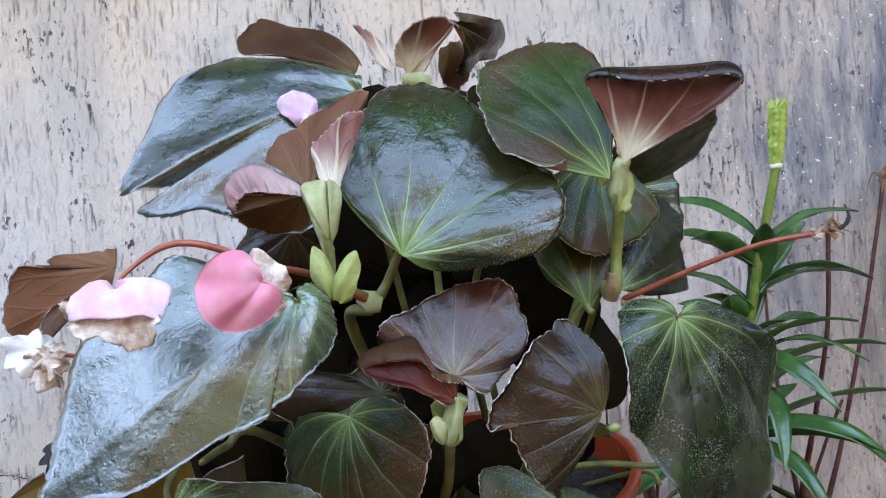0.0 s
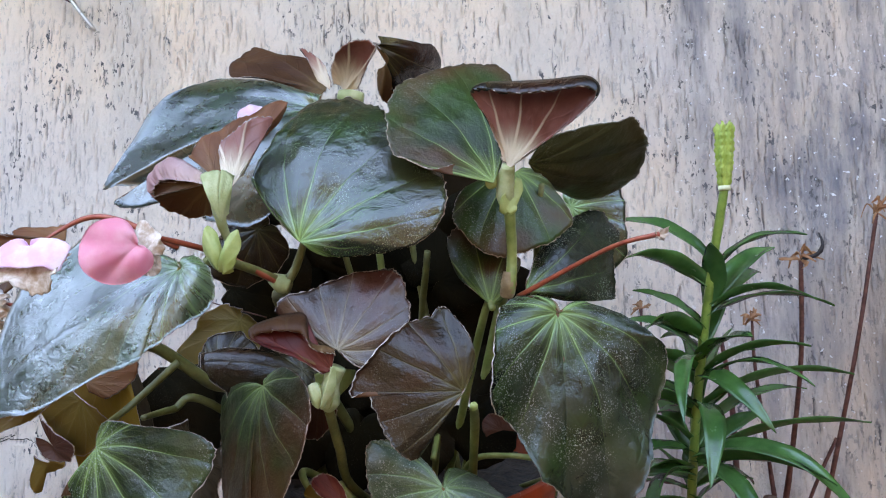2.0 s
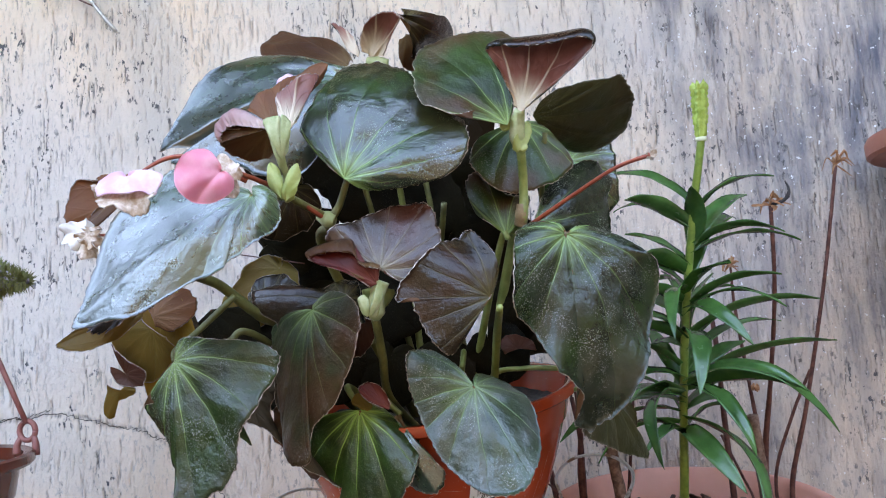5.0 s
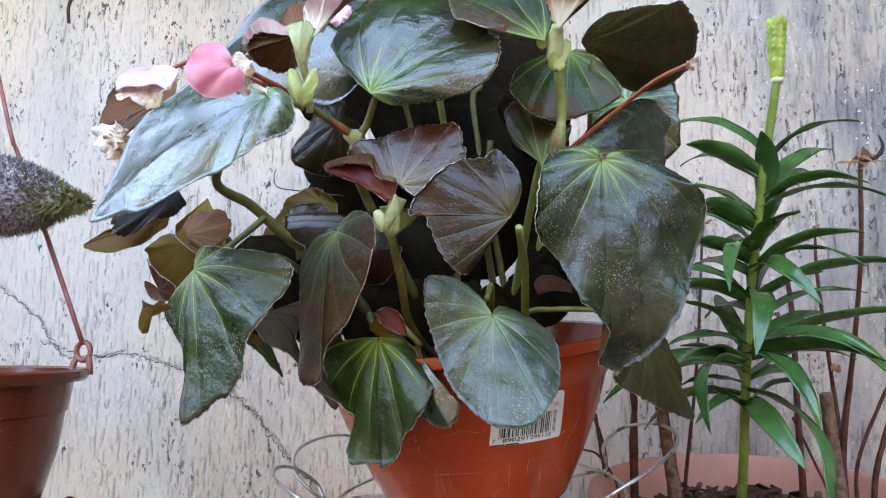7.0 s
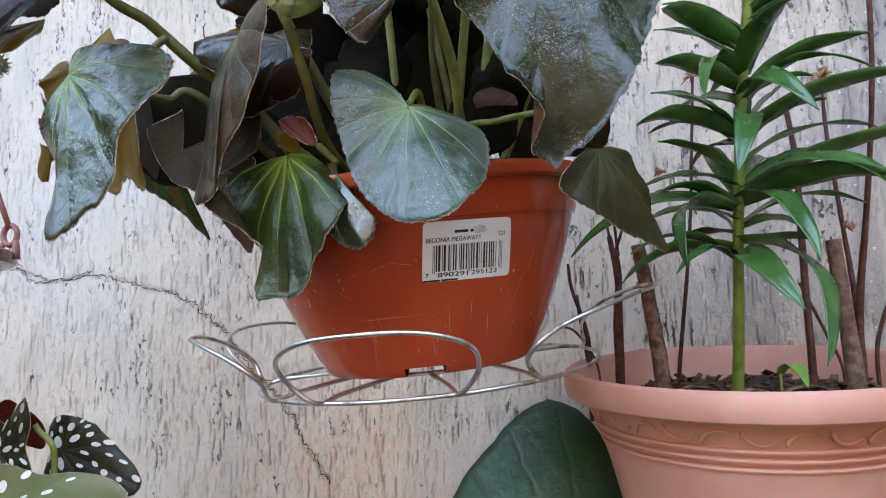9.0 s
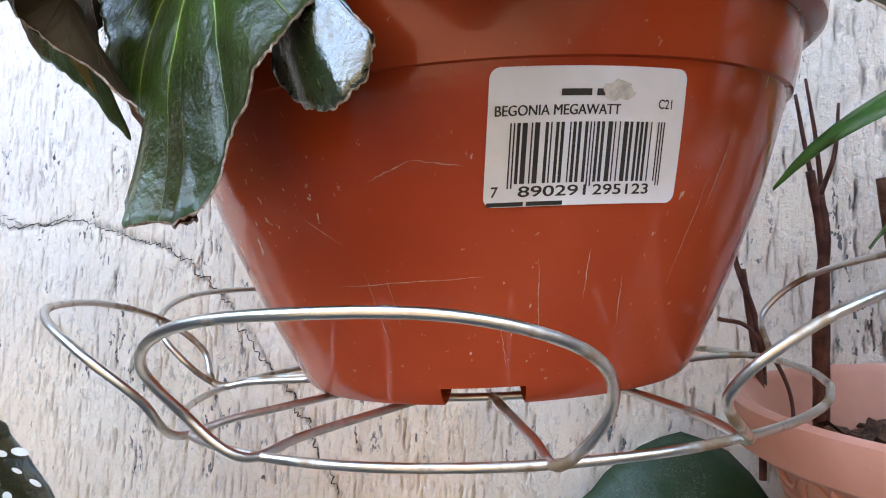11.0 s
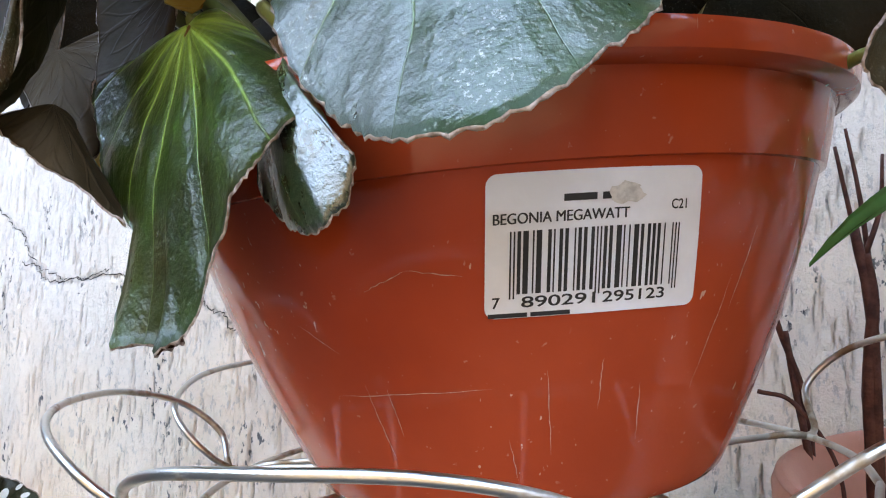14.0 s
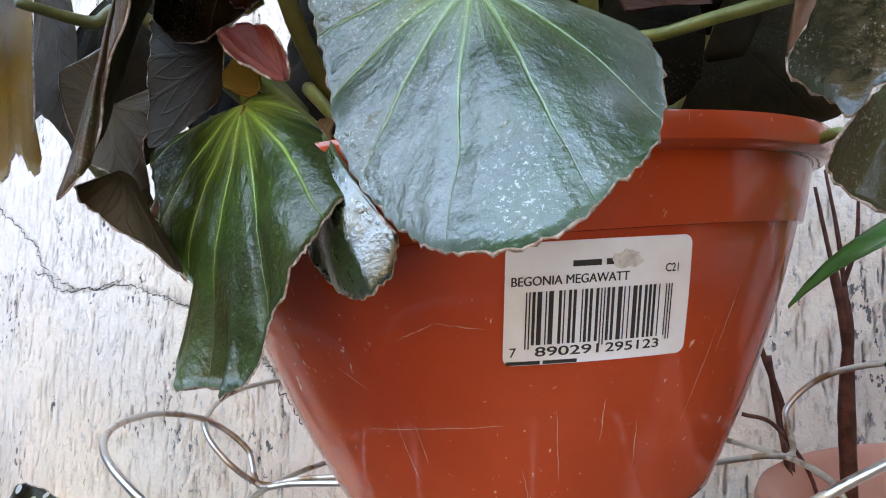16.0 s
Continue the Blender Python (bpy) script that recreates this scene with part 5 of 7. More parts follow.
# folded bronze leaf beside it
sheet(begonia, (0.125, 0.411, 1.403), [[(0.127, 0.412, 1.407), (0.130, 0.414, 1.414), (0.132, 0.417, 1.424), (0.129, 0.419, 1.434), (0.125, 0.420, 1.442), (0.119, 0.422, 1.450), (0.113, 0.422, 1.455), (0.109, 0.422, 1.456), (0.105, 0.419, 1.451), (0.093, 0.414, 1.446), (0.082, 0.408, 1.436), (0.071, 0.401, 1.424), (0.063, 0.396, 1.415), (0.060, 0.392, 1.403), (0.069, 0.396, 1.405), (0.072, 0.396, 1.398), (0.077, 0.397, 1.386), (0.082, 0.399, 1.374), (0.087, 0.401, 1.368), (0.095, 0.404, 1.364), (0.103, 0.405, 1.373), (0.111, 0.407, 1.384), (0.118, 0.409, 1.394), (0.122, 0.410, 1.399)]], BRONZE, seed=23, bow=0.002, wave=0.002, across=130, dome=0.04, frill=0.007, folds=((0.30, 0.07, -0.008, 3), (0.45, 0.06, 0.008, 3), (0.75, 0.08, 0.006, 3)))
# lower leaves round the pot's mouth
sheet(begonia, (-0.110, 0.408, 1.373), [[(-0.110, 0.408, 1.379), (-0.107, 0.409, 1.387), (-0.098, 0.408, 1.390), (-0.078, 0.404, 1.387), (-0.058, 0.401, 1.385), (-0.041, 0.397, 1.381), (-0.033, 0.395, 1.373), (-0.033, 0.394, 1.365), (-0.038, 0.394, 1.351), (-0.044, 0.393, 1.336), (-0.053, 0.394, 1.326), (-0.058, 0.394, 1.314), (-0.060, 0.393, 1.299), (-0.067, 0.393, 1.287), (-0.077, 0.394, 1.279), (-0.090, 0.396, 1.269), (-0.100, 0.397, 1.264), (-0.103, 0.398, 1.272), (-0.106, 0.400, 1.286), (-0.105, 0.400, 1.294), (-0.112, 0.402, 1.300), (-0.116, 0.404, 1.314), (-0.125, 0.406, 1.324), (-0.134, 0.408, 1.333), (-0.138, 0.410, 1.342), (-0.129, 0.409, 1.343), (-0.114, 0.407, 1.346), (-0.106, 0.405, 1.348), (-0.107, 0.406, 1.355), (-0.115, 0.407, 1.352), (-0.120, 0.408, 1.352), (-0.117, 0.408, 1.362), (-0.115, 0.408, 1.368)]], DUSTY, seed=24, wave=0.001, across=190, dome=0.03, frill=0.008, folds=((0.20, 0.07, -0.010, 4), (0.30, 0.05, 0.006, 3), (0.52, 0.05, 0.010, 4), (0.72, 0.05, -0.006, 4)))
sheet(begonia, (-0.018, 0.458, 1.405), [[(-0.018, 0.460, 1.410), (-0.011, 0.454, 1.415), (0.002, 0.443, 1.418), (0.015, 0.429, 1.414), (0.024, 0.418, 1.406), (0.027, 0.411, 1.394), (0.024, 0.411, 1.382), (0.018, 0.414, 1.368), (0.010, 0.417, 1.352), (0.003, 0.422, 1.339), (-0.004, 0.426, 1.328), (-0.013, 0.433, 1.321), (-0.020, 0.438, 1.311), (-0.021, 0.436, 1.299), (-0.019, 0.432, 1.292), (-0.028, 0.440, 1.288), (-0.038, 0.450, 1.292), (-0.046, 0.461, 1.307), (-0.052, 0.470, 1.325), (-0.056, 0.476, 1.339), (-0.058, 0.482, 1.356), (-0.064, 0.490, 1.373), (-0.068, 0.497, 1.390), (-0.060, 0.492, 1.399), (-0.043, 0.480, 1.405), (-0.026, 0.466, 1.406)]], (TOP_MATTE, UNDER_DARK), seed=25, wave=0.001, across=160, dome=0.04, frill=0.007, folds=((0.62, 0.05, 0.006, 4), (0.30, 0.08, -0.006, 4)))
sheet(begonia, (0.013, 0.469, 1.323), [[(0.010, 0.470, 1.323), (0.001, 0.472, 1.323), (-0.015, 0.475, 1.321), (-0.031, 0.478, 1.318), (-0.040, 0.479, 1.313), (-0.039, 0.479, 1.305), (-0.033, 0.478, 1.292), (-0.027, 0.476, 1.279), (-0.017, 0.474, 1.269), (-0.008, 0.472, 1.263), (0.002, 0.469, 1.259), (0.006, 0.468, 1.257), (0.008, 0.467, 1.251), (0.006, 0.468, 1.244), (-0.004, 0.470, 1.242), (-0.013, 0.472, 1.238), (-0.011, 0.472, 1.233), (-0.006, 0.470, 1.228), (0.004, 0.468, 1.229), (0.013, 0.465, 1.230), (0.018, 0.464, 1.230), (0.021, 0.463, 1.226), (0.025, 0.462, 1.229), (0.030, 0.460, 1.234), (0.034, 0.459, 1.240), (0.036, 0.459, 1.248), (0.040, 0.458, 1.254), (0.047, 0.456, 1.259), (0.051, 0.455, 1.265), (0.055, 0.454, 1.270), (0.056, 0.454, 1.278), (0.057, 0.454, 1.287), (0.054, 0.456, 1.296), (0.048, 0.458, 1.303), (0.043, 0.460, 1.308), (0.035, 0.463, 1.314), (0.029, 0.465, 1.321), (0.023, 0.467, 1.326), (0.017, 0.468, 1.325)]], (TOP_DULL, UNDER_BROWN), seed=26, frill=0.003, wave=0.0, across=220, dome=0.03, folds=((0.88, 0.06, -0.024, 4), (0.74, 0.05, 0.006, 3), (0.455, 0.03, 0.004, 8), (0.51, 0.025, -0.006, 8), (0.56, 0.025, 0.006, 8)))
sheet(begonia, (0.044, 0.478, 1.317), [[(0.038, 0.474, 1.316), (0.054, 0.466, 1.299), (0.066, 0.462, 1.288), (0.075, 0.460, 1.278), (0.078, 0.460, 1.273), (0.076, 0.460, 1.263), (0.070, 0.462, 1.258), (0.060, 0.465, 1.258), (0.049, 0.468, 1.263), (0.039, 0.472, 1.274)]], (TOP_SOFT, UNDER_BROWN), seed=27, frill=0.006, bow=0.004, wave=0.001)
sheet(begonia, (0.106, 0.445, 1.338), [[(0.103, 0.445, 1.343), (0.099, 0.446, 1.350), (0.091, 0.446, 1.358), (0.080, 0.445, 1.366), (0.068, 0.442, 1.369), (0.060, 0.438, 1.367), (0.059, 0.434, 1.356), (0.061, 0.431, 1.343), (0.066, 0.428, 1.328), (0.072, 0.425, 1.313), (0.078, 0.421, 1.299), (0.086, 0.420, 1.285), (0.095, 0.420, 1.276), (0.103, 0.419, 1.269), (0.109, 0.419, 1.265), (0.118, 0.422, 1.263), (0.127, 0.427, 1.263), (0.135, 0.433, 1.267), (0.142, 0.441, 1.276), (0.148, 0.447, 1.285), (0.151, 0.454, 1.298), (0.151, 0.459, 1.312), (0.148, 0.461, 1.324), (0.140, 0.460, 1.333), (0.130, 0.458, 1.341), (0.119, 0.454, 1.346), (0.112, 0.451, 1.347), (0.108, 0.447, 1.343)]], (TOP_FILM, UNDER_BROWN), seed=28, frill=0.002, wave=0.0005, across=190, dome=0.02, rough=0.0020, folds=((0.16, 0.10, -0.006, 1.4), (0.34, 0.12, -0.016, 1.4), (0.64, 0.10, 0.016, 1.4), (0.92, 0.10, -0.018, 1.4)))
sheet(begonia, (0.210, 0.526, 1.322), [[(0.204, 0.517, 1.321), (0.194, 0.502, 1.309), (0.189, 0.494, 1.298), (0.191, 0.498, 1.289), (0.202, 0.513, 1.278), (0.216, 0.532, 1.270), (0.232, 0.550, 1.262), (0.244, 0.562, 1.257), (0.253, 0.571, 1.259), (0.250, 0.568, 1.271), (0.244, 0.563, 1.285), (0.238, 0.557, 1.300), (0.233, 0.552, 1.312), (0.228, 0.546, 1.322), (0.219, 0.537, 1.326)]], (TOP_OLIVE, UNDER_BROWN), seed=29, wave=0.002, across=130, frill=0.007, folds=((0.3, 0.1, 0.006, 3), (0.65, 0.08, -0.008, 3)))
# lower side leaves seen from beneath
sheet(begonia, (-0.135, 0.412, 1.416), [[(-0.147, 0.406, 1.412), (-0.155, 0.400, 1.404), (-0.172, 0.392, 1.403), (-0.183, 0.386, 1.395), (-0.186, 0.384, 1.390), (-0.172, 0.388, 1.385), (-0.157, 0.395, 1.389), (-0.146, 0.402, 1.395), (-0.135, 0.410, 1.407)]], (UNDER_OLIVE, UNDER_BROWN), seed=30, under=True, across=56)
sheet(begonia, (-0.121, 0.402, 1.431), [[(-0.136, 0.395, 1.431), (-0.164, 0.388, 1.418), (-0.165, 0.386, 1.401), (-0.157, 0.386, 1.399), (-0.149, 0.388, 1.399), (-0.138, 0.392, 1.405), (-0.123, 0.400, 1.413), (-0.116, 0.402, 1.424)]], (BLACK_ROT, BLACK_ROT), seed=31, wave=0.003, across=64, frill=0.05, rough=0.006)
sheet(begonia, (-0.150, 0.455, 1.399), [[(-0.160, 0.457, 1.407), (-0.174, 0.462, 1.408), (-0.190, 0.468, 1.401), (-0.196, 0.472, 1.394), (-0.190, 0.476, 1.377), (-0.185, 0.480, 1.363), (-0.159, 0.475, 1.357), (-0.137, 0.462, 1.378), (-0.140, 0.457, 1.392)]], (UNDER_OLIVE, UNDER_BROWN), seed=32, under=True, wave=0.002, across=56)
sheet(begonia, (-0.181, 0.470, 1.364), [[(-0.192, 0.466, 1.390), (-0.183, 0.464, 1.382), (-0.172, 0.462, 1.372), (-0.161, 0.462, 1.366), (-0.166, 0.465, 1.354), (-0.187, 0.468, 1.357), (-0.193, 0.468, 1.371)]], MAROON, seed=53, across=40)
sheet(begonia, (-0.160, 0.475, 1.409), [[(-0.164, 0.476, 1.417), (-0.161, 0.482, 1.427), (-0.153, 0.486, 1.432), (-0.138, 0.490, 1.432), (-0.128, 0.490, 1.420), (-0.131, 0.487, 1.408), (-0.145, 0.480, 1.397), (-0.158, 0.476, 1.402)]], (UNDER_AMBER, UNDER_BROWN), seed=33, under=True, across=48)
leaf(begonia, (-0.074, 0.510, 1.414), (-0.063, 0.520, 1.443), [(-0.087, 0.515, 1.433), (-0.046, 0.520, 1.422), (-0.052, 0.520, 1.437)], OLIVE, seed=34, spokes=48)
leaf(begonia, (-0.000, 0.490, 1.412), (-0.113, 0.485, 1.432), [(-0.059, 0.490, 1.436), (-0.053, 0.485, 1.415), (-0.020, 0.500, 1.421), (-0.090, 0.485, 1.421)], BRONZE, seed=35, wave=0.002, spokes=48)
leaf(begonia, (-0.076, 0.560, 1.450), (-0.126, 0.570, 1.390), [(-0.115, 0.570, 1.446), (-0.082, 0.570, 1.409), (-0.076, 0.570, 1.461)], OLIVE, under=True, seed=36, spokes=48)
sheet(begonia, (-0.132, 0.538, 1.382), [[(-0.137, 0.538, 1.384), (-0.153, 0.539, 1.382), (-0.170, 0.543, 1.371), (-0.179, 0.550, 1.353), (-0.174, 0.556, 1.334), (-0.156, 0.560, 1.321), (-0.139, 0.563, 1.310), (-0.125, 0.567, 1.297), (-0.115, 0.570, 1.286), (-0.121, 0.566, 1.300), (-0.135, 0.561, 1.314), (-0.145, 0.557, 1.327), (-0.147, 0.553, 1.340), (-0.136, 0.547, 1.357), (-0.129, 0.542, 1.369), (-0.129, 0.539, 1.379)]], (TOP_MATTE, UNDER_OLIVE), seed=37, wave=0.001, across=90, frill=0.006, folds=((0.3, 0.12, -0.006, 2),))
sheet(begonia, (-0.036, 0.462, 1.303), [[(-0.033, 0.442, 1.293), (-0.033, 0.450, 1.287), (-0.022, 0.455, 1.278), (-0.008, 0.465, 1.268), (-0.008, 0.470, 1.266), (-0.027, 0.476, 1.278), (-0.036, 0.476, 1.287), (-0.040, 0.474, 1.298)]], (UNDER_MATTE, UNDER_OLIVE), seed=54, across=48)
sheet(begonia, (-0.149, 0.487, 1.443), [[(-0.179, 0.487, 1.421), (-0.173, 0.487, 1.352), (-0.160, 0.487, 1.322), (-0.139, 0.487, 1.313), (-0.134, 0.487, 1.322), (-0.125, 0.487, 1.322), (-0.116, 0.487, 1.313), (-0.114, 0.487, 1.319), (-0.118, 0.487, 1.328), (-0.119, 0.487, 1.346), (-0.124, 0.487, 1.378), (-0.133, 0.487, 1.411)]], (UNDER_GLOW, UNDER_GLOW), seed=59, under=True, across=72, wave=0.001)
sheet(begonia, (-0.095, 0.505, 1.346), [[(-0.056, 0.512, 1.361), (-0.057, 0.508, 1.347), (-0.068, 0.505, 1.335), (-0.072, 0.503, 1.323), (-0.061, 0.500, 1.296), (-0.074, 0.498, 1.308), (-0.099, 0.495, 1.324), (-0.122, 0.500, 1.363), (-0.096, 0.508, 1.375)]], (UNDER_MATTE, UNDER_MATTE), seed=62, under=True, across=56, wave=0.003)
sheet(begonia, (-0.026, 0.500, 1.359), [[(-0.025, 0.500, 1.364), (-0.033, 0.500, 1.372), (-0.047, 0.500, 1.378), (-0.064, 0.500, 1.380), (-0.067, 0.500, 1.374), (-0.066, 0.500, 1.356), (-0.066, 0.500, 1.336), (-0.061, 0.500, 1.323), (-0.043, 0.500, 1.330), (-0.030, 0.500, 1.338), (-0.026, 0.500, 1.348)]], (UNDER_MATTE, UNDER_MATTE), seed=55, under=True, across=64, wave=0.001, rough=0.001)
# dark filler leaves, shade between the stalks put into their colour
sheet(begonia, (-0.132, 0.530, 1.415), [[(-0.162, 0.530, 1.388), (-0.150, 0.535, 1.336), (-0.106, 0.535, 1.327), (-0.085, 0.540, 1.351), (-0.094, 0.540, 1.417)]], (TOP_INNER_SHADE, UNDER_MAROON), seed=56, across=48, margin=False)
sheet(begonia, (0.142, 0.660, 1.408), [[(0.111, 0.660, 1.395), (0.120, 0.655, 1.350), (0.162, 0.655, 1.350), (0.201, 0.660, 1.354), (0.210, 0.665, 1.393), (0.182, 0.670, 1.441), (0.128, 0.670, 1.452)]], (TOP_INNER_SHADE, UNDER_MAROON), seed=57, across=56, bow=0.008, margin=False)
sheet(begonia, (0.021, 0.470, 1.392), [[(-0.006, 0.480, 1.390), (-0.011, 0.485, 1.376), (-0.002, 0.485, 1.367), (0.015, 0.475, 1.366), (0.028, 0.470, 1.379), (0.031, 0.465, 1.391), (0.022, 0.468, 1.396)]], MAROON, seed=39)
leaf(begonia, (-0.059, 0.560, 1.526), (-0.113, 0.570, 1.491), [(-0.095, 0.570, 1.531), (-0.068, 0.570, 1.482), (-0.109, 0.570, 1.513)], OLIVE, seed=40, spokes=48)
# the near-black blades below carry inner shade in their colour
leaf(begonia, (0.132, 0.560, 1.530), (0.101, 0.580, 1.491), [(0.090, 0.570, 1.531), (0.133, 0.570, 1.481), (0.099, 0.580, 1.512)], (TOP_INNER_SHADE, UNDER_MAROON), seed=41, spokes=48, margin=False)
leaf(begonia, (0.019, 0.600, 1.546), (0.069, 0.600, 1.487), [(-0.015, 0.600, 1.509), (0.096, 0.600, 1.529), (0.030, 0.600, 1.484)], (TOP_INNER_SHADE, UNDER_MAROON), seed=42, spokes=48, margin=False)
leaf(begonia, (-0.098, 0.600, 1.479), (-0.021, 0.600, 1.498), [(-0.074, 0.600, 1.512), (-0.050, 0.600, 1.460), (-0.085, 0.600, 1.444)], (TOP_INNER_SHADE, UNDER_MAROON), seed=43, spokes=48, margin=False)
leaf(begonia, (0.002, 0.580, 1.427), (0.048, 0.570, 1.383), [(-0.008, 0.580, 1.385), (0.061, 0.580, 1.414), (0.010, 0.590, 1.455)], (TOP_INNER_SHADE, UNDER_MAROON), seed=44, spokes=48, margin=False)
leaf(begonia, (0.143, 0.550, 1.403), (0.122, 0.560, 1.365), [(0.115, 0.560, 1.395), (0.154, 0.560, 1.370), (0.140, 0.560, 1.424)], (TOP_INNER_SHADE, UNDER_MAROON), seed=45, spokes=48, margin=False)
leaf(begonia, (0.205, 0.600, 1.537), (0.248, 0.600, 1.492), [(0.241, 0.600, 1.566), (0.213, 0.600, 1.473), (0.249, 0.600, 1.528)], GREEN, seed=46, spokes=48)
leaf(begonia, (0.037, 0.600, 1.573), (-0.040, 0.600, 1.538), [(-0.083, 0.600, 1.578), (-0.019, 0.600, 1.493), (-0.062, 0.600, 1.533)], (TOP_INNER_SHADE, UNDER_MAROON), seed=47, spokes=48, margin=False)
leaf(begonia, (0.089, 0.600, 1.479), (0.144, 0.600, 1.525), [(0.058, 0.600, 1.528), (0.131, 0.600, 1.466), (0.102, 0.600, 1.543)], (TOP_INNER_SHADE, UNDER_MAROON), seed=48, spokes=48, margin=False)
sheet(begonia, (-0.191, 0.478, 1.351), [[(-0.203, 0.480, 1.356), (-0.210, 0.486, 1.335), (-0.203, 0.488, 1.328), (-0.199, 0.486, 1.341), (-0.179, 0.480, 1.348), (-0.186, 0.478, 1.355)]], (UNDER_OLIVE, UNDER_OLIVE), seed=51, under=True, across=40)
leaf(begonia, (-0.056, 0.510, 1.322), (-0.037, 0.500, 1.255), [(-0.036, 0.500, 1.304), (-0.055, 0.505, 1.280), (-0.030, 0.495, 1.275), (-0.076, 0.510, 1.303)], (UNDER_BROWN, UNDER_BROWN), seed=52, spokes=48)
sheet(begonia, (0.142, 0.530, 1.361), [[(0.130, 0.520, 1.357), (0.127, 0.525, 1.368), (0.138, 0.530, 1.374), (0.154, 0.530, 1.367), (0.157, 0.530, 1.359)]], MAROON, seed=49, across=36, margin=False)
sheet(begonia, (0.039, 0.456, 1.324), [[(0.029, 0.452, 1.328), (0.021, 0.450, 1.334), (0.016, 0.452, 1.341), (0.022, 0.456, 1.345), (0.030, 0.458, 1.343), (0.036, 0.458, 1.336), (0.040, 0.457, 1.328)]], (UNDER_CRIMSON, UNDER_MAROON), seed=50, under=True, across=40, bow=-0.002)
sheet(begonia, (0.023, 0.463, 1.324), [[(0.020, 0.463, 1.323), (0.013, 0.463, 1.326), (0.008, 0.463, 1.329), (0.008, 0.463, 1.332), (0.012, 0.463, 1.337), (0.018, 0.463, 1.337), (0.022, 0.463, 1.334), (0.024, 0.463, 1.330), (0.024, 0.463, 1.326)]], (UNDER_OLIVE, UNDER_OLIVE), seed=63, under=True, across=40, margin=False)
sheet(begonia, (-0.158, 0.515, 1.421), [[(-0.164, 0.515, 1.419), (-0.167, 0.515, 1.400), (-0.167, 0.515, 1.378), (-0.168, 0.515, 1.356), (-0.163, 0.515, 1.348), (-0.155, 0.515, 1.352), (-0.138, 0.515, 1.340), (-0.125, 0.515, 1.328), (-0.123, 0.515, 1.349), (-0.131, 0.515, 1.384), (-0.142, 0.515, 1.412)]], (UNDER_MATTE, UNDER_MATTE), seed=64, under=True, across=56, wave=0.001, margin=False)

# filler foliage whose near-black colour stands in for the shade inside the plant
INNER = (TOP_INNER_SHADE, UNDER_MAROON)
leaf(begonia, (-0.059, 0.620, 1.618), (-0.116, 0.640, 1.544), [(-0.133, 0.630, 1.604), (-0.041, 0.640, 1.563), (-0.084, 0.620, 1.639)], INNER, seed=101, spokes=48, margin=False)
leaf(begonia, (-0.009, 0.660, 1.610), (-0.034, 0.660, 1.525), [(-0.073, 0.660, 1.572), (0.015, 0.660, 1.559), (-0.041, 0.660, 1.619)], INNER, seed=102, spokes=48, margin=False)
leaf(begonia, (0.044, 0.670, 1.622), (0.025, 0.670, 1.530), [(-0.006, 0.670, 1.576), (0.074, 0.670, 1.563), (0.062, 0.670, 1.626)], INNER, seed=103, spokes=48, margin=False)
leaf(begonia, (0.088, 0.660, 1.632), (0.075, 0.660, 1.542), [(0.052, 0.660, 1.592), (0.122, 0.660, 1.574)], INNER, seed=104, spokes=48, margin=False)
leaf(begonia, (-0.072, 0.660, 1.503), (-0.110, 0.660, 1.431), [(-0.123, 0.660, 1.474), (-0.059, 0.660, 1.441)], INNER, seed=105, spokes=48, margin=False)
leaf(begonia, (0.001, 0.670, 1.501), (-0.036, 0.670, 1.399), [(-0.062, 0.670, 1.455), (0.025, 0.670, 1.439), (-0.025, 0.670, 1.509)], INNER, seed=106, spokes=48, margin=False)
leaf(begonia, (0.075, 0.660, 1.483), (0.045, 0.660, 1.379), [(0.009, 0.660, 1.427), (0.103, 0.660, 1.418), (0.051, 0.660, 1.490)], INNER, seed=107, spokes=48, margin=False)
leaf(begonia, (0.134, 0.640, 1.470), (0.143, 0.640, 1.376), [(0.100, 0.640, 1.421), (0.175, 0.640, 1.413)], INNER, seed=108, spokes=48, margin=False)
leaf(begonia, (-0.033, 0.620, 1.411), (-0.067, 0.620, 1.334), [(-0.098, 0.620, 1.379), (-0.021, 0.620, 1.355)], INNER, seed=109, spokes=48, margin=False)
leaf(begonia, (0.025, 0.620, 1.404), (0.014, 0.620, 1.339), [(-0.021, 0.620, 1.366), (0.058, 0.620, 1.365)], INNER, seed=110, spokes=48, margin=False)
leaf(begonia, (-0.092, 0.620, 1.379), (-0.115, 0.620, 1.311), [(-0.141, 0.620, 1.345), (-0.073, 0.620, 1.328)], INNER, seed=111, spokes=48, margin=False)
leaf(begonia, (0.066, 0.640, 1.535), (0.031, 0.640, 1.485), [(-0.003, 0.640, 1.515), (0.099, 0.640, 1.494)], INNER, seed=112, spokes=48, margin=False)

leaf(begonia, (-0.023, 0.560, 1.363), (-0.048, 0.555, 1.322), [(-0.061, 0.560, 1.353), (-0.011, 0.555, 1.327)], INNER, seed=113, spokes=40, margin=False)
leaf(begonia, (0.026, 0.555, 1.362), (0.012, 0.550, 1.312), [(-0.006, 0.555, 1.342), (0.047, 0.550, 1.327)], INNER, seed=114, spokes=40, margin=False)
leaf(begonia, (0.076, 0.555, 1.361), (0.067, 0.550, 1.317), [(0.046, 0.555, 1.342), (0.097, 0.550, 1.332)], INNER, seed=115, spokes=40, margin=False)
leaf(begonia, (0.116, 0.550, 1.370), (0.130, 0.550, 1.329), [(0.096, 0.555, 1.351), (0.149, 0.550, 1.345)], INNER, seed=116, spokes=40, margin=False)
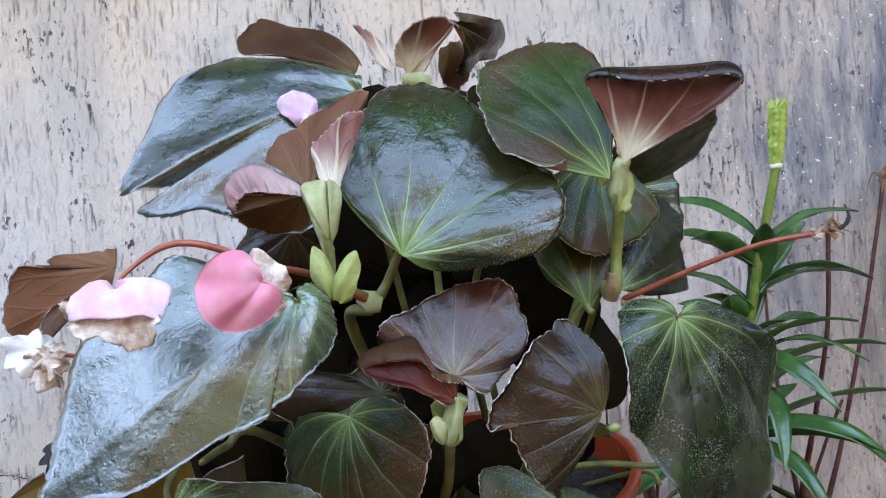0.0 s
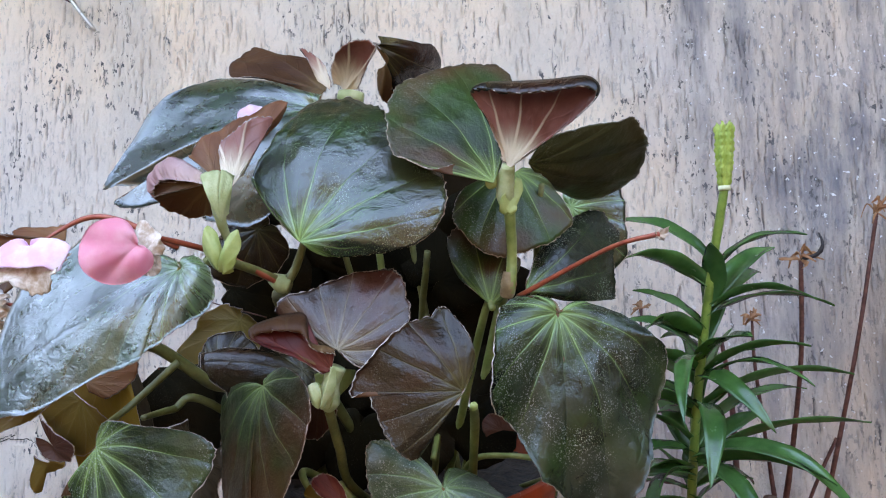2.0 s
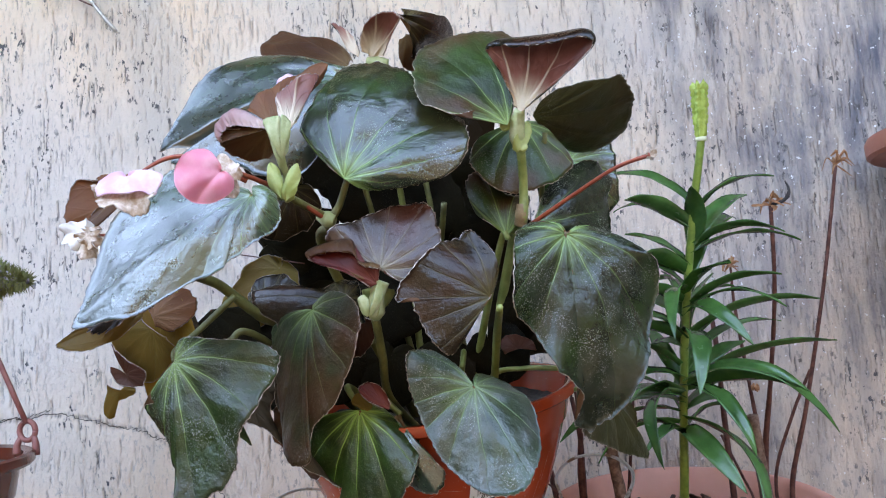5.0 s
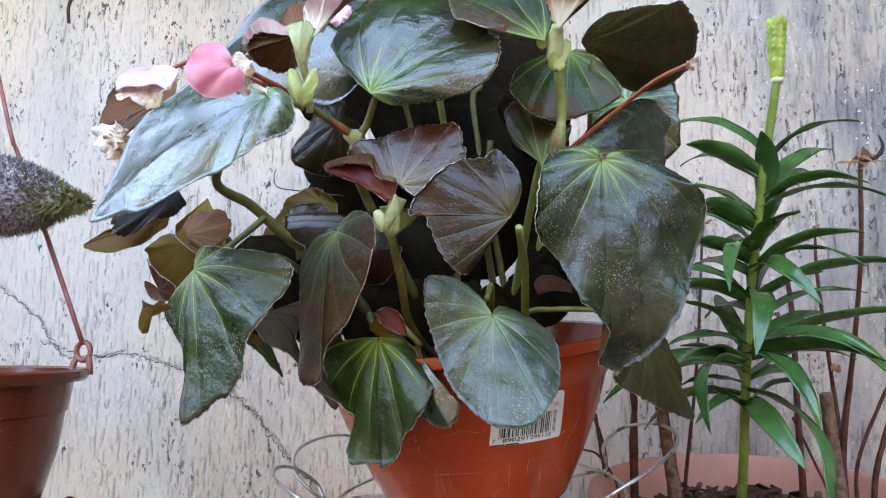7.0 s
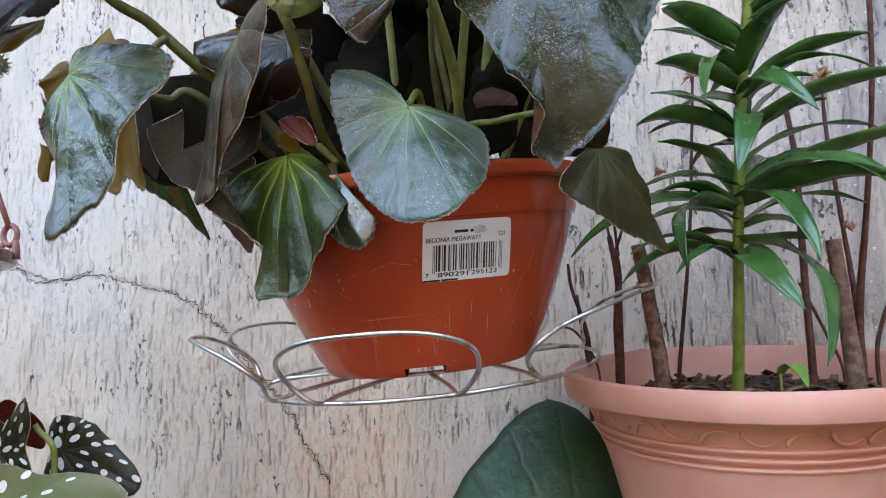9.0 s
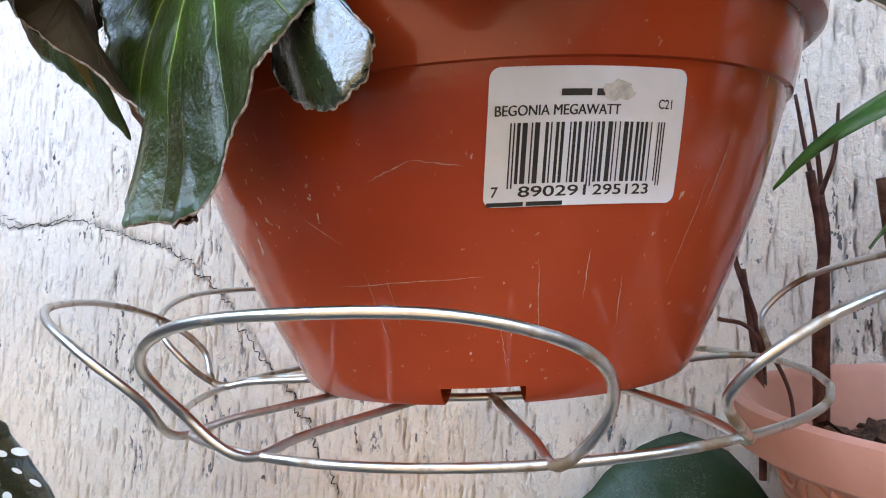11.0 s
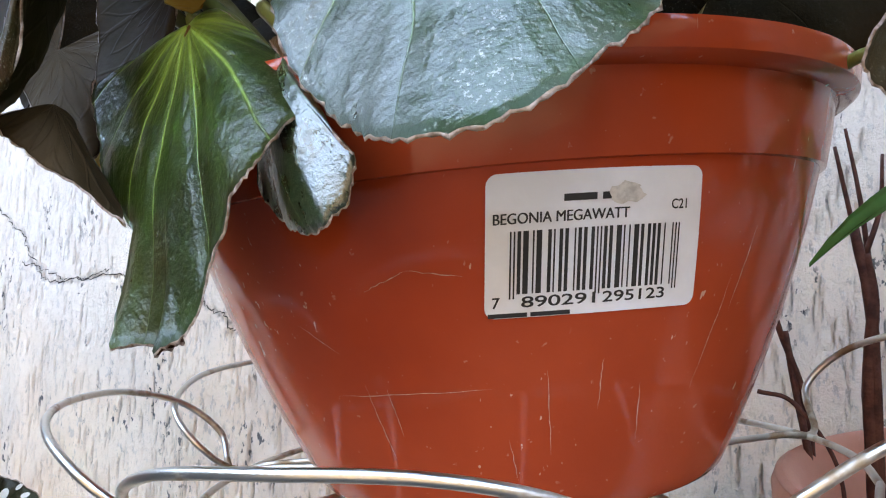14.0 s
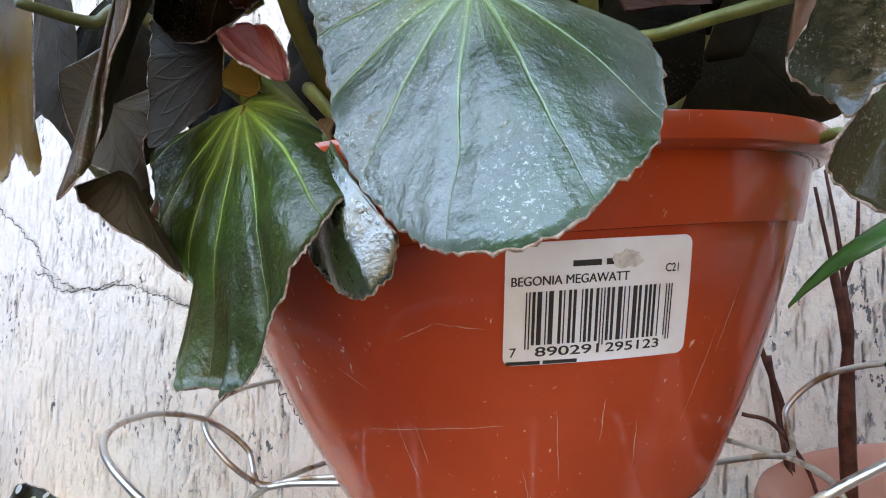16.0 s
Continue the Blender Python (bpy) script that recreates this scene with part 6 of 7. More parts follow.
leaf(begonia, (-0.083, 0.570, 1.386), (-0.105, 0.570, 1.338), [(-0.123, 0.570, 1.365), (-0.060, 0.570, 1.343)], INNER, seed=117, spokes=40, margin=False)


def stem(points, radii, mat, label="", name="stem"):
    return tube(name, points, [r * 0.72 for r in radii], mat, begonia, label, rough=0.06)


# main stalks, leaf stalks and flower stalks
stem([(0.045, 0.60, 1.29), (-0.014, 0.500, 1.449), (0.002, 0.446, 1.470), (0.012, 0.440, 1.484), (0.021, 0.433, 1.502)], [0.006, 0.0055, 0.005, 0.004, 0.0034], STEM_OLIVE)
stem([(-0.005, 0.441, 1.478), (0.002, 0.440, 1.474), (0.008, 0.440, 1.472)], [0.0055, 0.0095, 0.0070], CALYX, "pale green swollen node", "node")
stem([(0.005, 0.446, 1.473), (-0.009, 0.425, 1.482), (-0.017, 0.400, 1.487)], [0.0045, 0.0042, 0.004], STEM_OLIVE)
stem([(-0.017, 0.400, 1.483), (-0.014, 0.390, 1.499), (-0.015, 0.382, 1.511), (-0.016, 0.382, 1.528), (-0.017, 0.384, 1.537)], [0.0036, 0.0034, 0.0046, 0.0098, 0.0135], CALYX)
stem([(-0.027, 0.385, 1.487), (-0.020, 0.395, 1.485)], [0.003, 0.003], STEM_GREEN)
stem([(0.001, 0.440, 1.474), (-0.021, 0.400, 1.491), (-0.038, 0.360, 1.498), (-0.042, 0.340, 1.497)], [0.0028, 0.0026, 0.0024, 0.002], STEM_RED, "reddish flower stalk")
stem([(-0.036, 0.370, 1.494), (-0.065, 0.360, 1.510), (-0.087, 0.360, 1.513), (-0.103, 0.350, 1.502), (-0.105, 0.340, 1.494)], [0.0026, 0.0024, 0.0022, 0.0014, 0.0012], STEM_RED, "reddish flower stalk")
stem([(-0.144, 0.370, 1.465), (-0.126, 0.365, 1.463), (-0.106, 0.370, 1.463)], [0.0014, 0.0016, 0.0016], STEM_RED, "reddish flower stalk")
stem([(0.10, 0.60, 1.29), (0.146, 0.530, 1.461), (0.153, 0.472, 1.463), (0.156, 0.466, 1.488), (0.156, 0.450, 1.516), (0.155, 0.440, 1.535)], [0.0065, 0.006, 0.0056, 0.005, 0.0052, 0.0060], STEM_GREEN)
stem([(0.155, 0.448, 1.517), (0.154, 0.444, 1.526), (0.155, 0.440, 1.537), (0.157, 0.434, 1.544)], [0.0050, 0.0088, 0.0080, 0.0060], CALYX, "pale green sheath below a young leaf", "sheath")
stem([(0.151, 0.472, 1.461), (0.153, 0.468, 1.469), (0.154, 0.467, 1.477)], [0.0068, 0.0078, 0.0062], STEM_BROWN, "scarred brown node")
stem([(0.159, 0.468, 1.460), (0.199, 0.430, 1.479), (0.222, 0.405, 1.488), (0.242, 0.388, 1.491)], [0.0026, 0.0022, 0.002, 0.0022], STEM_RED, "bare red flower stalk")
stem([(0.157, 0.468, 1.458), (0.180, 0.465, 1.456), (0.186, 0.457, 1.446)], [0.003, 0.0028, 0.0028], STEM_BROWN)
stem([(0.085, 0.60, 1.29), (0.132, 0.500, 1.444), (0.141, 0.480, 1.453)], [0.005, 0.0042, 0.003], STEM_GREEN)
stem([(0.05, 0.56, 1.290), (0.034, 0.490, 1.330), (0.038, 0.445, 1.365), (0.040, 0.414, 1.394)], [0.0045, 0.0045, 0.0045, 0.0045], STEM_OLIVE)
stem([(0.040, 0.414, 1.393), (0.041, 0.412, 1.398), (0.043, 0.410, 1.410), (0.047, 0.409, 1.420)], [0.0040, 0.0095, 0.0075, 0.0085], CALYX, "pale green sheath below a young leaf", "sheath")
stem([(0.112, 0.57, 1.290), (0.122, 0.502, 1.352), (0.126, 0.470, 1.376), (0.131, 0.406, 1.395)], [0.0048, 0.0045, 0.0048, 0.0035], STEM_GREEN)
stem([(0.01, 0.60, 1.29), (-0.056, 0.530, 1.387), (-0.076, 0.500, 1.405), (-0.098, 0.470, 1.431), (-0.108, 0.430, 1.447), (-0.036, 0.372, 1.484)], [0.007, 0.0068, 0.0066, 0.006, 0.0052, 0.0036], STEM_OLIVE)
stem([(-0.088, 0.475, 1.422), (-0.114, 0.460, 1.395), (-0.122, 0.435, 1.381), (-0.117, 0.422, 1.372)], [0.004, 0.0035, 0.003, 0.0028], STEM_OLIVE)
stem([(0.0, 0.62, 1.29), (-0.083, 0.520, 1.386), (-0.105, 0.500, 1.385), (-0.113, 0.470, 1.383)], [0.005, 0.0045, 0.004, 0.003], STEM_OLIVE)
stem([(-0.057, 0.510, 1.380), (-0.034, 0.490, 1.396), (-0.021, 0.471, 1.403)], [0.004, 0.0035, 0.003], STEM_OLIVE)
stem([(0.03, 0.57, 1.295), (0.001, 0.490, 1.340), (0.011, 0.472, 1.326)], [0.0045, 0.004, 0.003], STEM_GREEN)
stem([(0.04, 0.57, 1.295), (0.027, 0.490, 1.331), (0.044, 0.479, 1.317)], [0.004, 0.0035, 0.003], STEM_GREEN)
stem([(0.08, 0.57, 1.295), (0.096, 0.500, 1.360), (0.096, 0.475, 1.351)], [0.004, 0.0035, 0.003], STEM_GREEN)
stem([(0.10, 0.57, 1.300), (0.118, 0.520, 1.340), (0.146, 0.514, 1.345), (0.176, 0.501, 1.344), (0.192, 0.500, 1.346)], [0.0035, 0.003, 0.003, 0.003], STEM_GREEN)
stem([(0.034, 0.490, 1.612), (0.045, 0.56, 1.50), (0.05, 0.60, 1.30)], [0.0045, 0.004, 0.005], STEM_GREEN)
stem([(0.050, 0.490, 1.611), (0.041, 0.489, 1.613), (0.032, 0.489, 1.615)], [0.007, 0.0085, 0.006], CALYX, "pale green bud sheath", "bud_sheath")
stem([(0.05, 0.63, 1.29), (0.02, 0.60, 1.45), (-0.004, 0.531, 1.599)], [0.005, 0.004, 0.003], STEM_OLIVE)
stem([(0.10, 0.63, 1.29), (0.16, 0.60, 1.42), (0.179, 0.502, 1.542)], [0.005, 0.004, 0.003], STEM_OLIVE)
stem([(0.09, 0.64, 1.29), (0.07, 0.62, 1.42), (0.082, 0.580, 1.503)], [0.005, 0.0045, 0.004], STEM_OLIVE)
stem([(0.10, 0.63, 1.29), (0.064, 0.600, 1.526), (0.069, 0.600, 1.564)], [0.0045, 0.004, 0.004], STEM_OLIVE)
stem([(0.14, 0.62, 1.295), (0.189, 0.570, 1.320), (0.200, 0.561, 1.311)], [0.003, 0.003, 0.0026], STEM_GREEN)


def bract(base, tip, edges, seed):
    leaf(begonia, base, tip, edges, (BRACT, BRACT), seed=seed, spokes=32, rings=8, wave=0.0008, teeth=0.004, name="bract", margin=False)


sheet(begonia, (-0.013, 0.376, 1.479), [[(-0.017, 0.376, 1.482), (-0.022, 0.374, 1.492), (-0.022, 0.373, 1.502), (-0.020, 0.374, 1.507), (-0.015, 0.376, 1.502), (-0.012, 0.377, 1.490), (-0.011, 0.377, 1.482)]], (BRACT, BRACT), seed=60, name="bract", margin=False, across=32, bow=0.003)
sheet(begonia, (-0.009, 0.374, 1.478), [[(-0.012, 0.374, 1.484), (-0.010, 0.372, 1.493), (0.001, 0.369, 1.503), (0.001, 0.368, 1.490), (-0.002, 0.370, 1.481), (-0.006, 0.372, 1.478)]], (BRACT, BRACT), seed=61, name="bract", margin=False, across=32, bow=0.003)
sheet(begonia, (-0.012, 0.378, 1.509), [[(-0.016, 0.377, 1.513), (-0.019, 0.377, 1.521), (-0.022, 0.376, 1.529), (-0.024, 0.375, 1.537), (-0.021, 0.375, 1.539), (-0.016, 0.375, 1.540), (-0.012, 0.375, 1.539), (-0.011, 0.376, 1.530), (-0.011, 0.377, 1.518)]], (CALYX, CALYX), seed=201, name="bract", margin=False, across=36, dome=0.16, wave=0.0006)
sheet(begonia, (-0.011, 0.376, 1.508), [[(-0.010, 0.375, 1.517), (-0.009, 0.374, 1.527), (-0.010, 0.373, 1.539), (-0.006, 0.374, 1.537), (-0.004, 0.374, 1.532), (-0.006, 0.375, 1.522), (-0.008, 0.376, 1.514)]], (CALYX, CALYX), seed=202, name="bract", margin=False, across=36, dome=0.16, wave=0.0006)
sheet(begonia, (0.036, 0.406, 1.395), [[(0.032, 0.406, 1.398), (0.030, 0.405, 1.408), (0.034, 0.405, 1.411), (0.038, 0.405, 1.406), (0.039, 0.406, 1.398)]], (CALYX, CALYX), seed=203, name="bract", margin=False, across=36, dome=0.16, wave=0.0006)
sheet(begonia, (0.038, 0.404, 1.395), [[(0.040, 0.403, 1.405), (0.044, 0.403, 1.415), (0.047, 0.402, 1.421), (0.048, 0.403, 1.411), (0.045, 0.404, 1.402), (0.041, 0.404, 1.397)]], (CALYX, CALYX), seed=204, name="bract", margin=False, across=36, dome=0.16, wave=0.0006)
bract((0.155, 0.440, 1.516), (0.166, 0.445, 1.542), [(0.162, 0.440, 1.520), (0.157, 0.438, 1.528)], 62)
bract((0.147, 0.440, 1.533), (0.140, 0.438, 1.548), [(0.142, 0.438, 1.538), (0.148, 0.438, 1.542)], 63)
bract((0.035, 0.414, 1.398), (0.030, 0.412, 1.416), [(0.032, 0.410, 1.404), (0.038, 0.410, 1.410)], 64)
bract((0.037, 0.412, 1.398), (0.044, 0.412, 1.415), [(0.044, 0.410, 1.406), (0.039, 0.410, 1.408)], 65)


# flowers
def flower(place, label):
    return thing_part("flower", place, label)


def thing_part(name, place, label):
    ob = new(name)
    ob.location = Vector(place) - begonia.location
    ob.parent = begonia
    ob.empty_display_size = 0.01
    return tagged(ob, label)


def petal(base, tip, edges, mats, seed, name="petal", wave=0.002, teeth=0.01, label="", notch=0.3):
    leaf(begonia, base, tip, edges, mats, seed=seed, spokes=56, rings=10, wave=wave, teeth=teeth, name=name, label=label, margin=False, notch=notch)


sheet(begonia, (-0.038, 0.328, 1.492), [[(-0.038, 0.328, 1.495), (-0.041, 0.327, 1.502), (-0.046, 0.325, 1.506), (-0.051, 0.322, 1.506), (-0.057, 0.319, 1.503), (-0.061, 0.317, 1.498), (-0.063, 0.316, 1.492), (-0.063, 0.315, 1.485), (-0.060, 0.315, 1.478), (-0.054, 0.317, 1.474), (-0.047, 0.320, 1.472), (-0.040, 0.324, 1.473), (-0.035, 0.327, 1.476), (-0.031, 0.330, 1.481), (-0.031, 0.331, 1.486), (-0.034, 0.330, 1.490)]], (PETAL, PETAL), seed=70, name="petal", label="two-lobed coral-pink petal", margin=False, bow=0.004, wave=0.0015, rough=0.003, frill=0.004, across=90, folds=((0.62, 0.05, -0.006, 1.2), (0.30, 0.12, 0.003, 2)))
petal((-0.034, 0.333, 1.489), (-0.043, 0.340, 1.511), [(-0.044, 0.336, 1.498), (-0.036, 0.336, 1.502)], (PETAL_DRY, PETAL_WHITE), 71, label="withered petal")
petal((-0.037, 0.334, 1.481), (-0.030, 0.338, 1.484), [(-0.034, 0.336, 1.493), (-0.033, 0.336, 1.476)], (PETAL_DRY, PETAL_WHITE), 72, label="withered petal")
sheet(begonia, (-0.102, 0.332, 1.493), [[(-0.097, 0.333, 1.495), (-0.088, 0.332, 1.496), (-0.077, 0.329, 1.494), (-0.078, 0.325, 1.486), (-0.082, 0.323, 1.481), (-0.091, 0.321, 1.481), (-0.102, 0.321, 1.482), (-0.115, 0.322, 1.484), (-0.120, 0.325, 1.488), (-0.118, 0.328, 1.494), (-0.113, 0.331, 1.496), (-0.108, 0.332, 1.496)]], (PETAL_PALE, PETAL_PALE), seed=73, name="petal", label="pale pink two-lobed petal", margin=False, bow=0.005, wave=0.002, rough=0.003, frill=0.02)
sheet(begonia, (-0.100, 0.327, 1.486), [[(-0.079, 0.330, 1.491), (-0.079, 0.326, 1.484), (-0.083, 0.324, 1.473), (-0.095, 0.322, 1.469), (-0.103, 0.322, 1.473), (-0.118, 0.323, 1.476), (-0.122, 0.326, 1.484), (-0.122, 0.328, 1.491)]], (PETAL_DRY, PETAL_DRY), seed=75, name="petal", label="brown papery withered petal edge", margin=False, bow=-0.002, wave=0.003, rough=0.004, frill=0.06)
petal((-0.155, 0.370, 1.468), (-0.178, 0.372, 1.471), [(-0.166, 0.372, 1.476), (-0.168, 0.370, 1.460)], (PETAL_WHITE, PETAL_WHITE), 76, wave=0.004, teeth=0.06)
petal((-0.152, 0.368, 1.465), (-0.154, 0.368, 1.449), [(-0.162, 0.370, 1.456), (-0.147, 0.366, 1.453)], (PETAL_DRY, PETAL_WHITE), 77, wave=0.004, teeth=0.06)
petal((-0.151, 0.366, 1.465), (-0.141, 0.364, 1.458), [(-0.150, 0.366, 1.455), (-0.144, 0.366, 1.470)], (PETAL_DRY, PETAL_DRY), 78, wave=0.004, teeth=0.06)
petal((-0.034, 0.500, 1.600), (-0.054, 0.500, 1.609), [(-0.046, 0.500, 1.615), (-0.035, 0.505, 1.617), (-0.046, 0.500, 1.599)], (PETAL_PALE, PETAL_PALE), 79, label="pink bud petal")
sheet(begonia, (-0.128, 0.402, 1.506), [[(-0.127, 0.402, 1.516), (-0.143, 0.400, 1.515), (-0.158, 0.396, 1.514), (-0.159, 0.394, 1.508), (-0.174, 0.390, 1.509), (-0.179, 0.385, 1.483), (-0.173, 0.385, 1.473), (-0.162, 0.385, 1.467), (-0.162, 0.390, 1.481), (-0.156, 0.393, 1.489), (-0.143, 0.397, 1.495), (-0.131, 0.401, 1.495)]], (UNDER_AMBER, UNDER_BROWN), seed=80, under=True, across=72, wave=0.003)
petal((0.241, 0.388, 1.490), (0.248, 0.388, 1.495), [(0.244, 0.388, 1.4935), (0.2455, 0.388, 1.490)], (PETAL_DRY, PETAL_DRY), 81, name="withered_tip", wave=0.003, teeth=0.08)

# ---- terracotta planter with the lily ----
PL = Vector((0.313, 0.732, 1.172))
PTILT = Matrix.Rotation(math.atan(0.085), 3, "X")
planter = thing("planter", (PL.x, PL.y, PL.z - 0.16), "faded pink terracotta-coloured plastic planter with raised bands", "planter")


def build_planter():
    prof = [(0.094, -0.172), (0.098, -0.170), (0.112, -0.120), (0.1215, -0.080), (0.1272, -0.0605)]
    for z in (-0.0585, -0.0515, -0.0445):
        r = 0.1302 + (z + 0.0515) * 0.33
        prof += [(r - 0.0024, z - 0.0028), (r - 0.0022, z - 0.0022), (r + 0.0008, z - 0.0014), (r + 0.0014, z), (r + 0.0008, z + 0.0014), (r - 0.0018, z + 0.0022)]
    prof += [(0.1320, -0.0405), (0.1385, -0.0265), (0.1405, -0.0235), (0.1530, -0.0225), (0.1572, -0.0200), (0.1586, -0.0150), (0.1588, -0.006), (0.1570, -0.0010),
             (0.1535, 0.0010), (0.1500, 0.0000), (0.1465, -0.0040), (0.1345, -0.030), (0.116, -0.085), (0.102, -0.13)]
    lathe("body", prof, PLANTER, planter, PL, steps=128, tilt=PTILT)
    # scrolled relief round the upper wall
    rnd = random.Random(4)
    for k in range(30):
        a = 2 * math.pi * k / 30
        pts = []
        for i in range(9):
            t = i / 8
            zz = -0.0345 + 0.005 * math.sin(t * 6.3 + (k % 2) * 3.14)
            aa = a + (t - 0.5) * 0.19 + 0.03 * math.cos(t * 6.3)
            rr = 0.1325 + (0.1385 - 0.1325) * (zz + 0.042) / 0.0155 + 0.0002
            pts.append(PL + PTILT @ Vector((rr * math.cos(aa), rr * math.sin(aa), zz)))
        tube("relief_scroll", pts, [0.0005, 0.0017, 0.0020, 0.0013, 0.0005], PLANTER, planter, sides=6, per=2)


build_planter()
soil_c = PL + PTILT @ Vector((0, 0, -0.040))
build_soil("planter_soil", soil_c, 0.1312, 6, "dark soil covered with bark chips in the planter", 0.008, tilt=0.085)


def bark_bits():
    rnd = random.Random(12)
    verts, faces = [], []
    for _ in range(560):
        a, r = rnd.uniform(0, 6.283), 0.110 * math.sqrt(rnd.random())
        c = soil_c + PTILT @ Vector((r * math.cos(a), r * math.sin(a), rnd.uniform(0.002, 0.013)))
        sx, sy, sz = rnd.uniform(0.005, 0.022), rnd.uniform(0.002, 0.007), rnd.uniform(0.0006, 0.002)
        rot = Euler((rnd.uniform(-0.6, 0.6), rnd.uniform(-0.6, 0.6), rnd.uniform(0, 6.28))).to_matrix()
        b = len(verts)
        for dx, dy, dz in ((-1, -1, -1), (1, -0.7, -1), (0.8, 1, -1), (-0.9, 0.6, -1), (-0.9, -0.8, 1), (0.9, -0.8, 1), (0.9, 0.7, 1), (-0.7, 0.9, 1)):
            verts.append(c + rot @ Vector((dx * sx, dy * sy, dz * sz + abs(dx) * sx * 0.15)))
        for f in ((0, 3, 2, 1), (4, 5, 6, 7), (0, 1, 5, 4), (1, 2, 6, 5), (2, 3, 7, 6), (3, 0, 4, 7)):
            faces.append(tuple(b + k for k in f))
    ob = mesh_object("bark_chips", verts, faces, [BARK], smooth=False)
    tagged(ob, "dark brown bark chips scattered on the planter soil", "bark", kind="stuff")


bark_bits()

lily = thing("lily", (0.300, 0.712, 1.155), "green lily stalk with whorled narrow leaves and a ribbed seed pod", "plant")
STALK = [Vector((0.299, 0.716, 1.118)), Vector((0.300, 0.712, 1.150)), Vector((0.303, 0.700, 1.20)), Vector((0.307, 0.680, 1.29)), Vector((0.313, 0.655, 1.38)), Vector((0.323, 0.630, 1.47)), Vector((0.332, 0.609, 1.535)), Vector((0.334, 0.606, 1.548))]
tube("stalk", STALK, [0.0052, 0.0050, 0.0047, 0.0044, 0.0042, 0.0040, 0.0038, 0.0036], LILY_STEM, lily, rough=0.05)
tube("pod_collar", [Vector((0.334, 0.6062, 1.5455)), Vector((0.334, 0.606, 1.5495))], [0.0052, 0.0052], plain("collar", (0.5, 0.5, 0.3), (0.62, 0.62, 0.42), 90, 0.5, 0), lily, sides=14, per=2)


def seed_pod():
    verts, faces = [], []
    steps, zs = 60, 48
    for i in range(zs + 1):
        t = i / zs
        r = 0.0042 + 0.0026 * math.sin(min(1.0, t * 1.1) * 1.75) ** 0.8 - (0.0012 if t > 0.97 else 0)
        for j in range(steps):
            a = 2 * math.pi * j / steps
            rr = r * (1 + 0.17 * math.cos(6 * a)) * (1 + 0.09 * math.sin(t * 60 + 4 * math.cos(6 * a)) + 0.05 * math.sin(t * 23 + 2 * a))
            z = 1.549 + 0.050 * t + (0.0025 * math.cos(6 * a) if t > 0.9 else 0)
            verts.append(Vector((0.334 + rr * math.cos(a), 0.606 - 0.013 * t + rr * math.sin(a), z)))
    for i in range(zs):
        for j in range(steps):
            a, b = i * steps + j, i * steps + (j + 1) % steps
            faces.append((a, b, b + steps, a + steps))
    faces.append(tuple(zs * steps + j for j in range(steps)))
    under_thing(mesh_object("seed_pod", verts, faces, [POD], None, "pale green ribbed seed pod"), lily)


seed_pod()


def stalk_at(z):
    for a, b in zip(STALK, STALK[1:]):
        if a.z <= z <= b.z:
            return a.lerp(b, (z - a.z) / (b.z - a.z))
    return STALK[-1].copy()


def lily_leaf(z, tip, width=0.020, rise=0.10, seed=0, twist=0.0, sag=0.0):
    root = stalk_at(z)
    end = Vector(tip)
    end = root + (end - root) * 1.02
    blade(lily, root, end, width * 0.76, rise * 1.25 + 0.02, LILY_LEAF, seed=seed, twist=twist + 0.6 * math.sin(seed * 2.7), sag=sag + 0.02 + 0.03 * math.sin(seed * 1.3), fold=0.36)


lily_leaf(1.474, (0.394, 0.600, 1.508), 0.027, 0.10, 1)
lily_leaf(1.485, (0.244, 0.660, 1.531), 0.024, 0.10, 2)
lily_leaf(1.466, (0.256, 0.600, 1.493), 0.025, 0.10, 3)
lily_leaf(1.450, (0.318, 0.600, 1.500), 0.030, 0.06, 4)
lily_leaf(1.448, (0.393, 0.680, 1.502), 0.026, 0.08, 5)
lily_leaf(1.444, (0.398, 0.600, 1.455), 0.024, 0.10, 6)
lily_leaf(1.439, (0.426, 0.640, 1.448), 0.023, 0.08, 7)
lily_leaf(1.399, (0.338, 0.570, 1.423), 0.034, 0.05, 8)
lily_leaf(1.429, (0.259, 0.640, 1.464), 0.024, 0.06, 9)
lily_leaf(1.421, (0.257, 0.570, 1.433), 0.027, 0.08, 10)
lily_leaf(1.404, (0.251, 0.630, 1.443), 0.026, 0.06, 11)
lily_leaf(1.391, (0.251, 0.600, 1.403), 0.023, 0.09, 12)
lily_leaf(1.384, (0.397, 0.620, 1.411), 0.026, 0.09, 13)
lily_leaf(1.379, (0.391, 0.600, 1.381), 0.020, 0.15, 14)
lily_leaf(1.402, (0.281, 0.560, 1.364), 0.021, 0.14, 15)
lily_leaf(1.356, (0.437, 0.640, 1.392), 0.025, 0.06, 16)
lily_leaf(1.387, (0.353, 0.580, 1.350), 0.022, 0.16, 17)
lily_leaf(1.357, (0.246, 0.620, 1.384), 0.026, 0.07, 18)
lily_leaf(1.356, (0.235, 0.600, 1.356), 0.024, 0.11, 19)
lily_leaf(1.361, (0.299, 0.570, 1.313), 0.028, 0.15, 20)
lily_leaf(1.343, (0.378, 0.680, 1.387), 0.026, 0.05, 21)
lily_leaf(1.324, (0.249, 0.660, 1.357), 0.023, 0.05, 22)
lily_leaf(1.306, (0.447, 0.640, 1.343), 0.026, 0.06, 23)
lily_leaf(1.311, (0.380, 0.700, 1.348), 0.023, 0.06, 24)
lily_leaf(1.303, (0.402, 0.600, 1.308), 0.030, 0.06, 25)
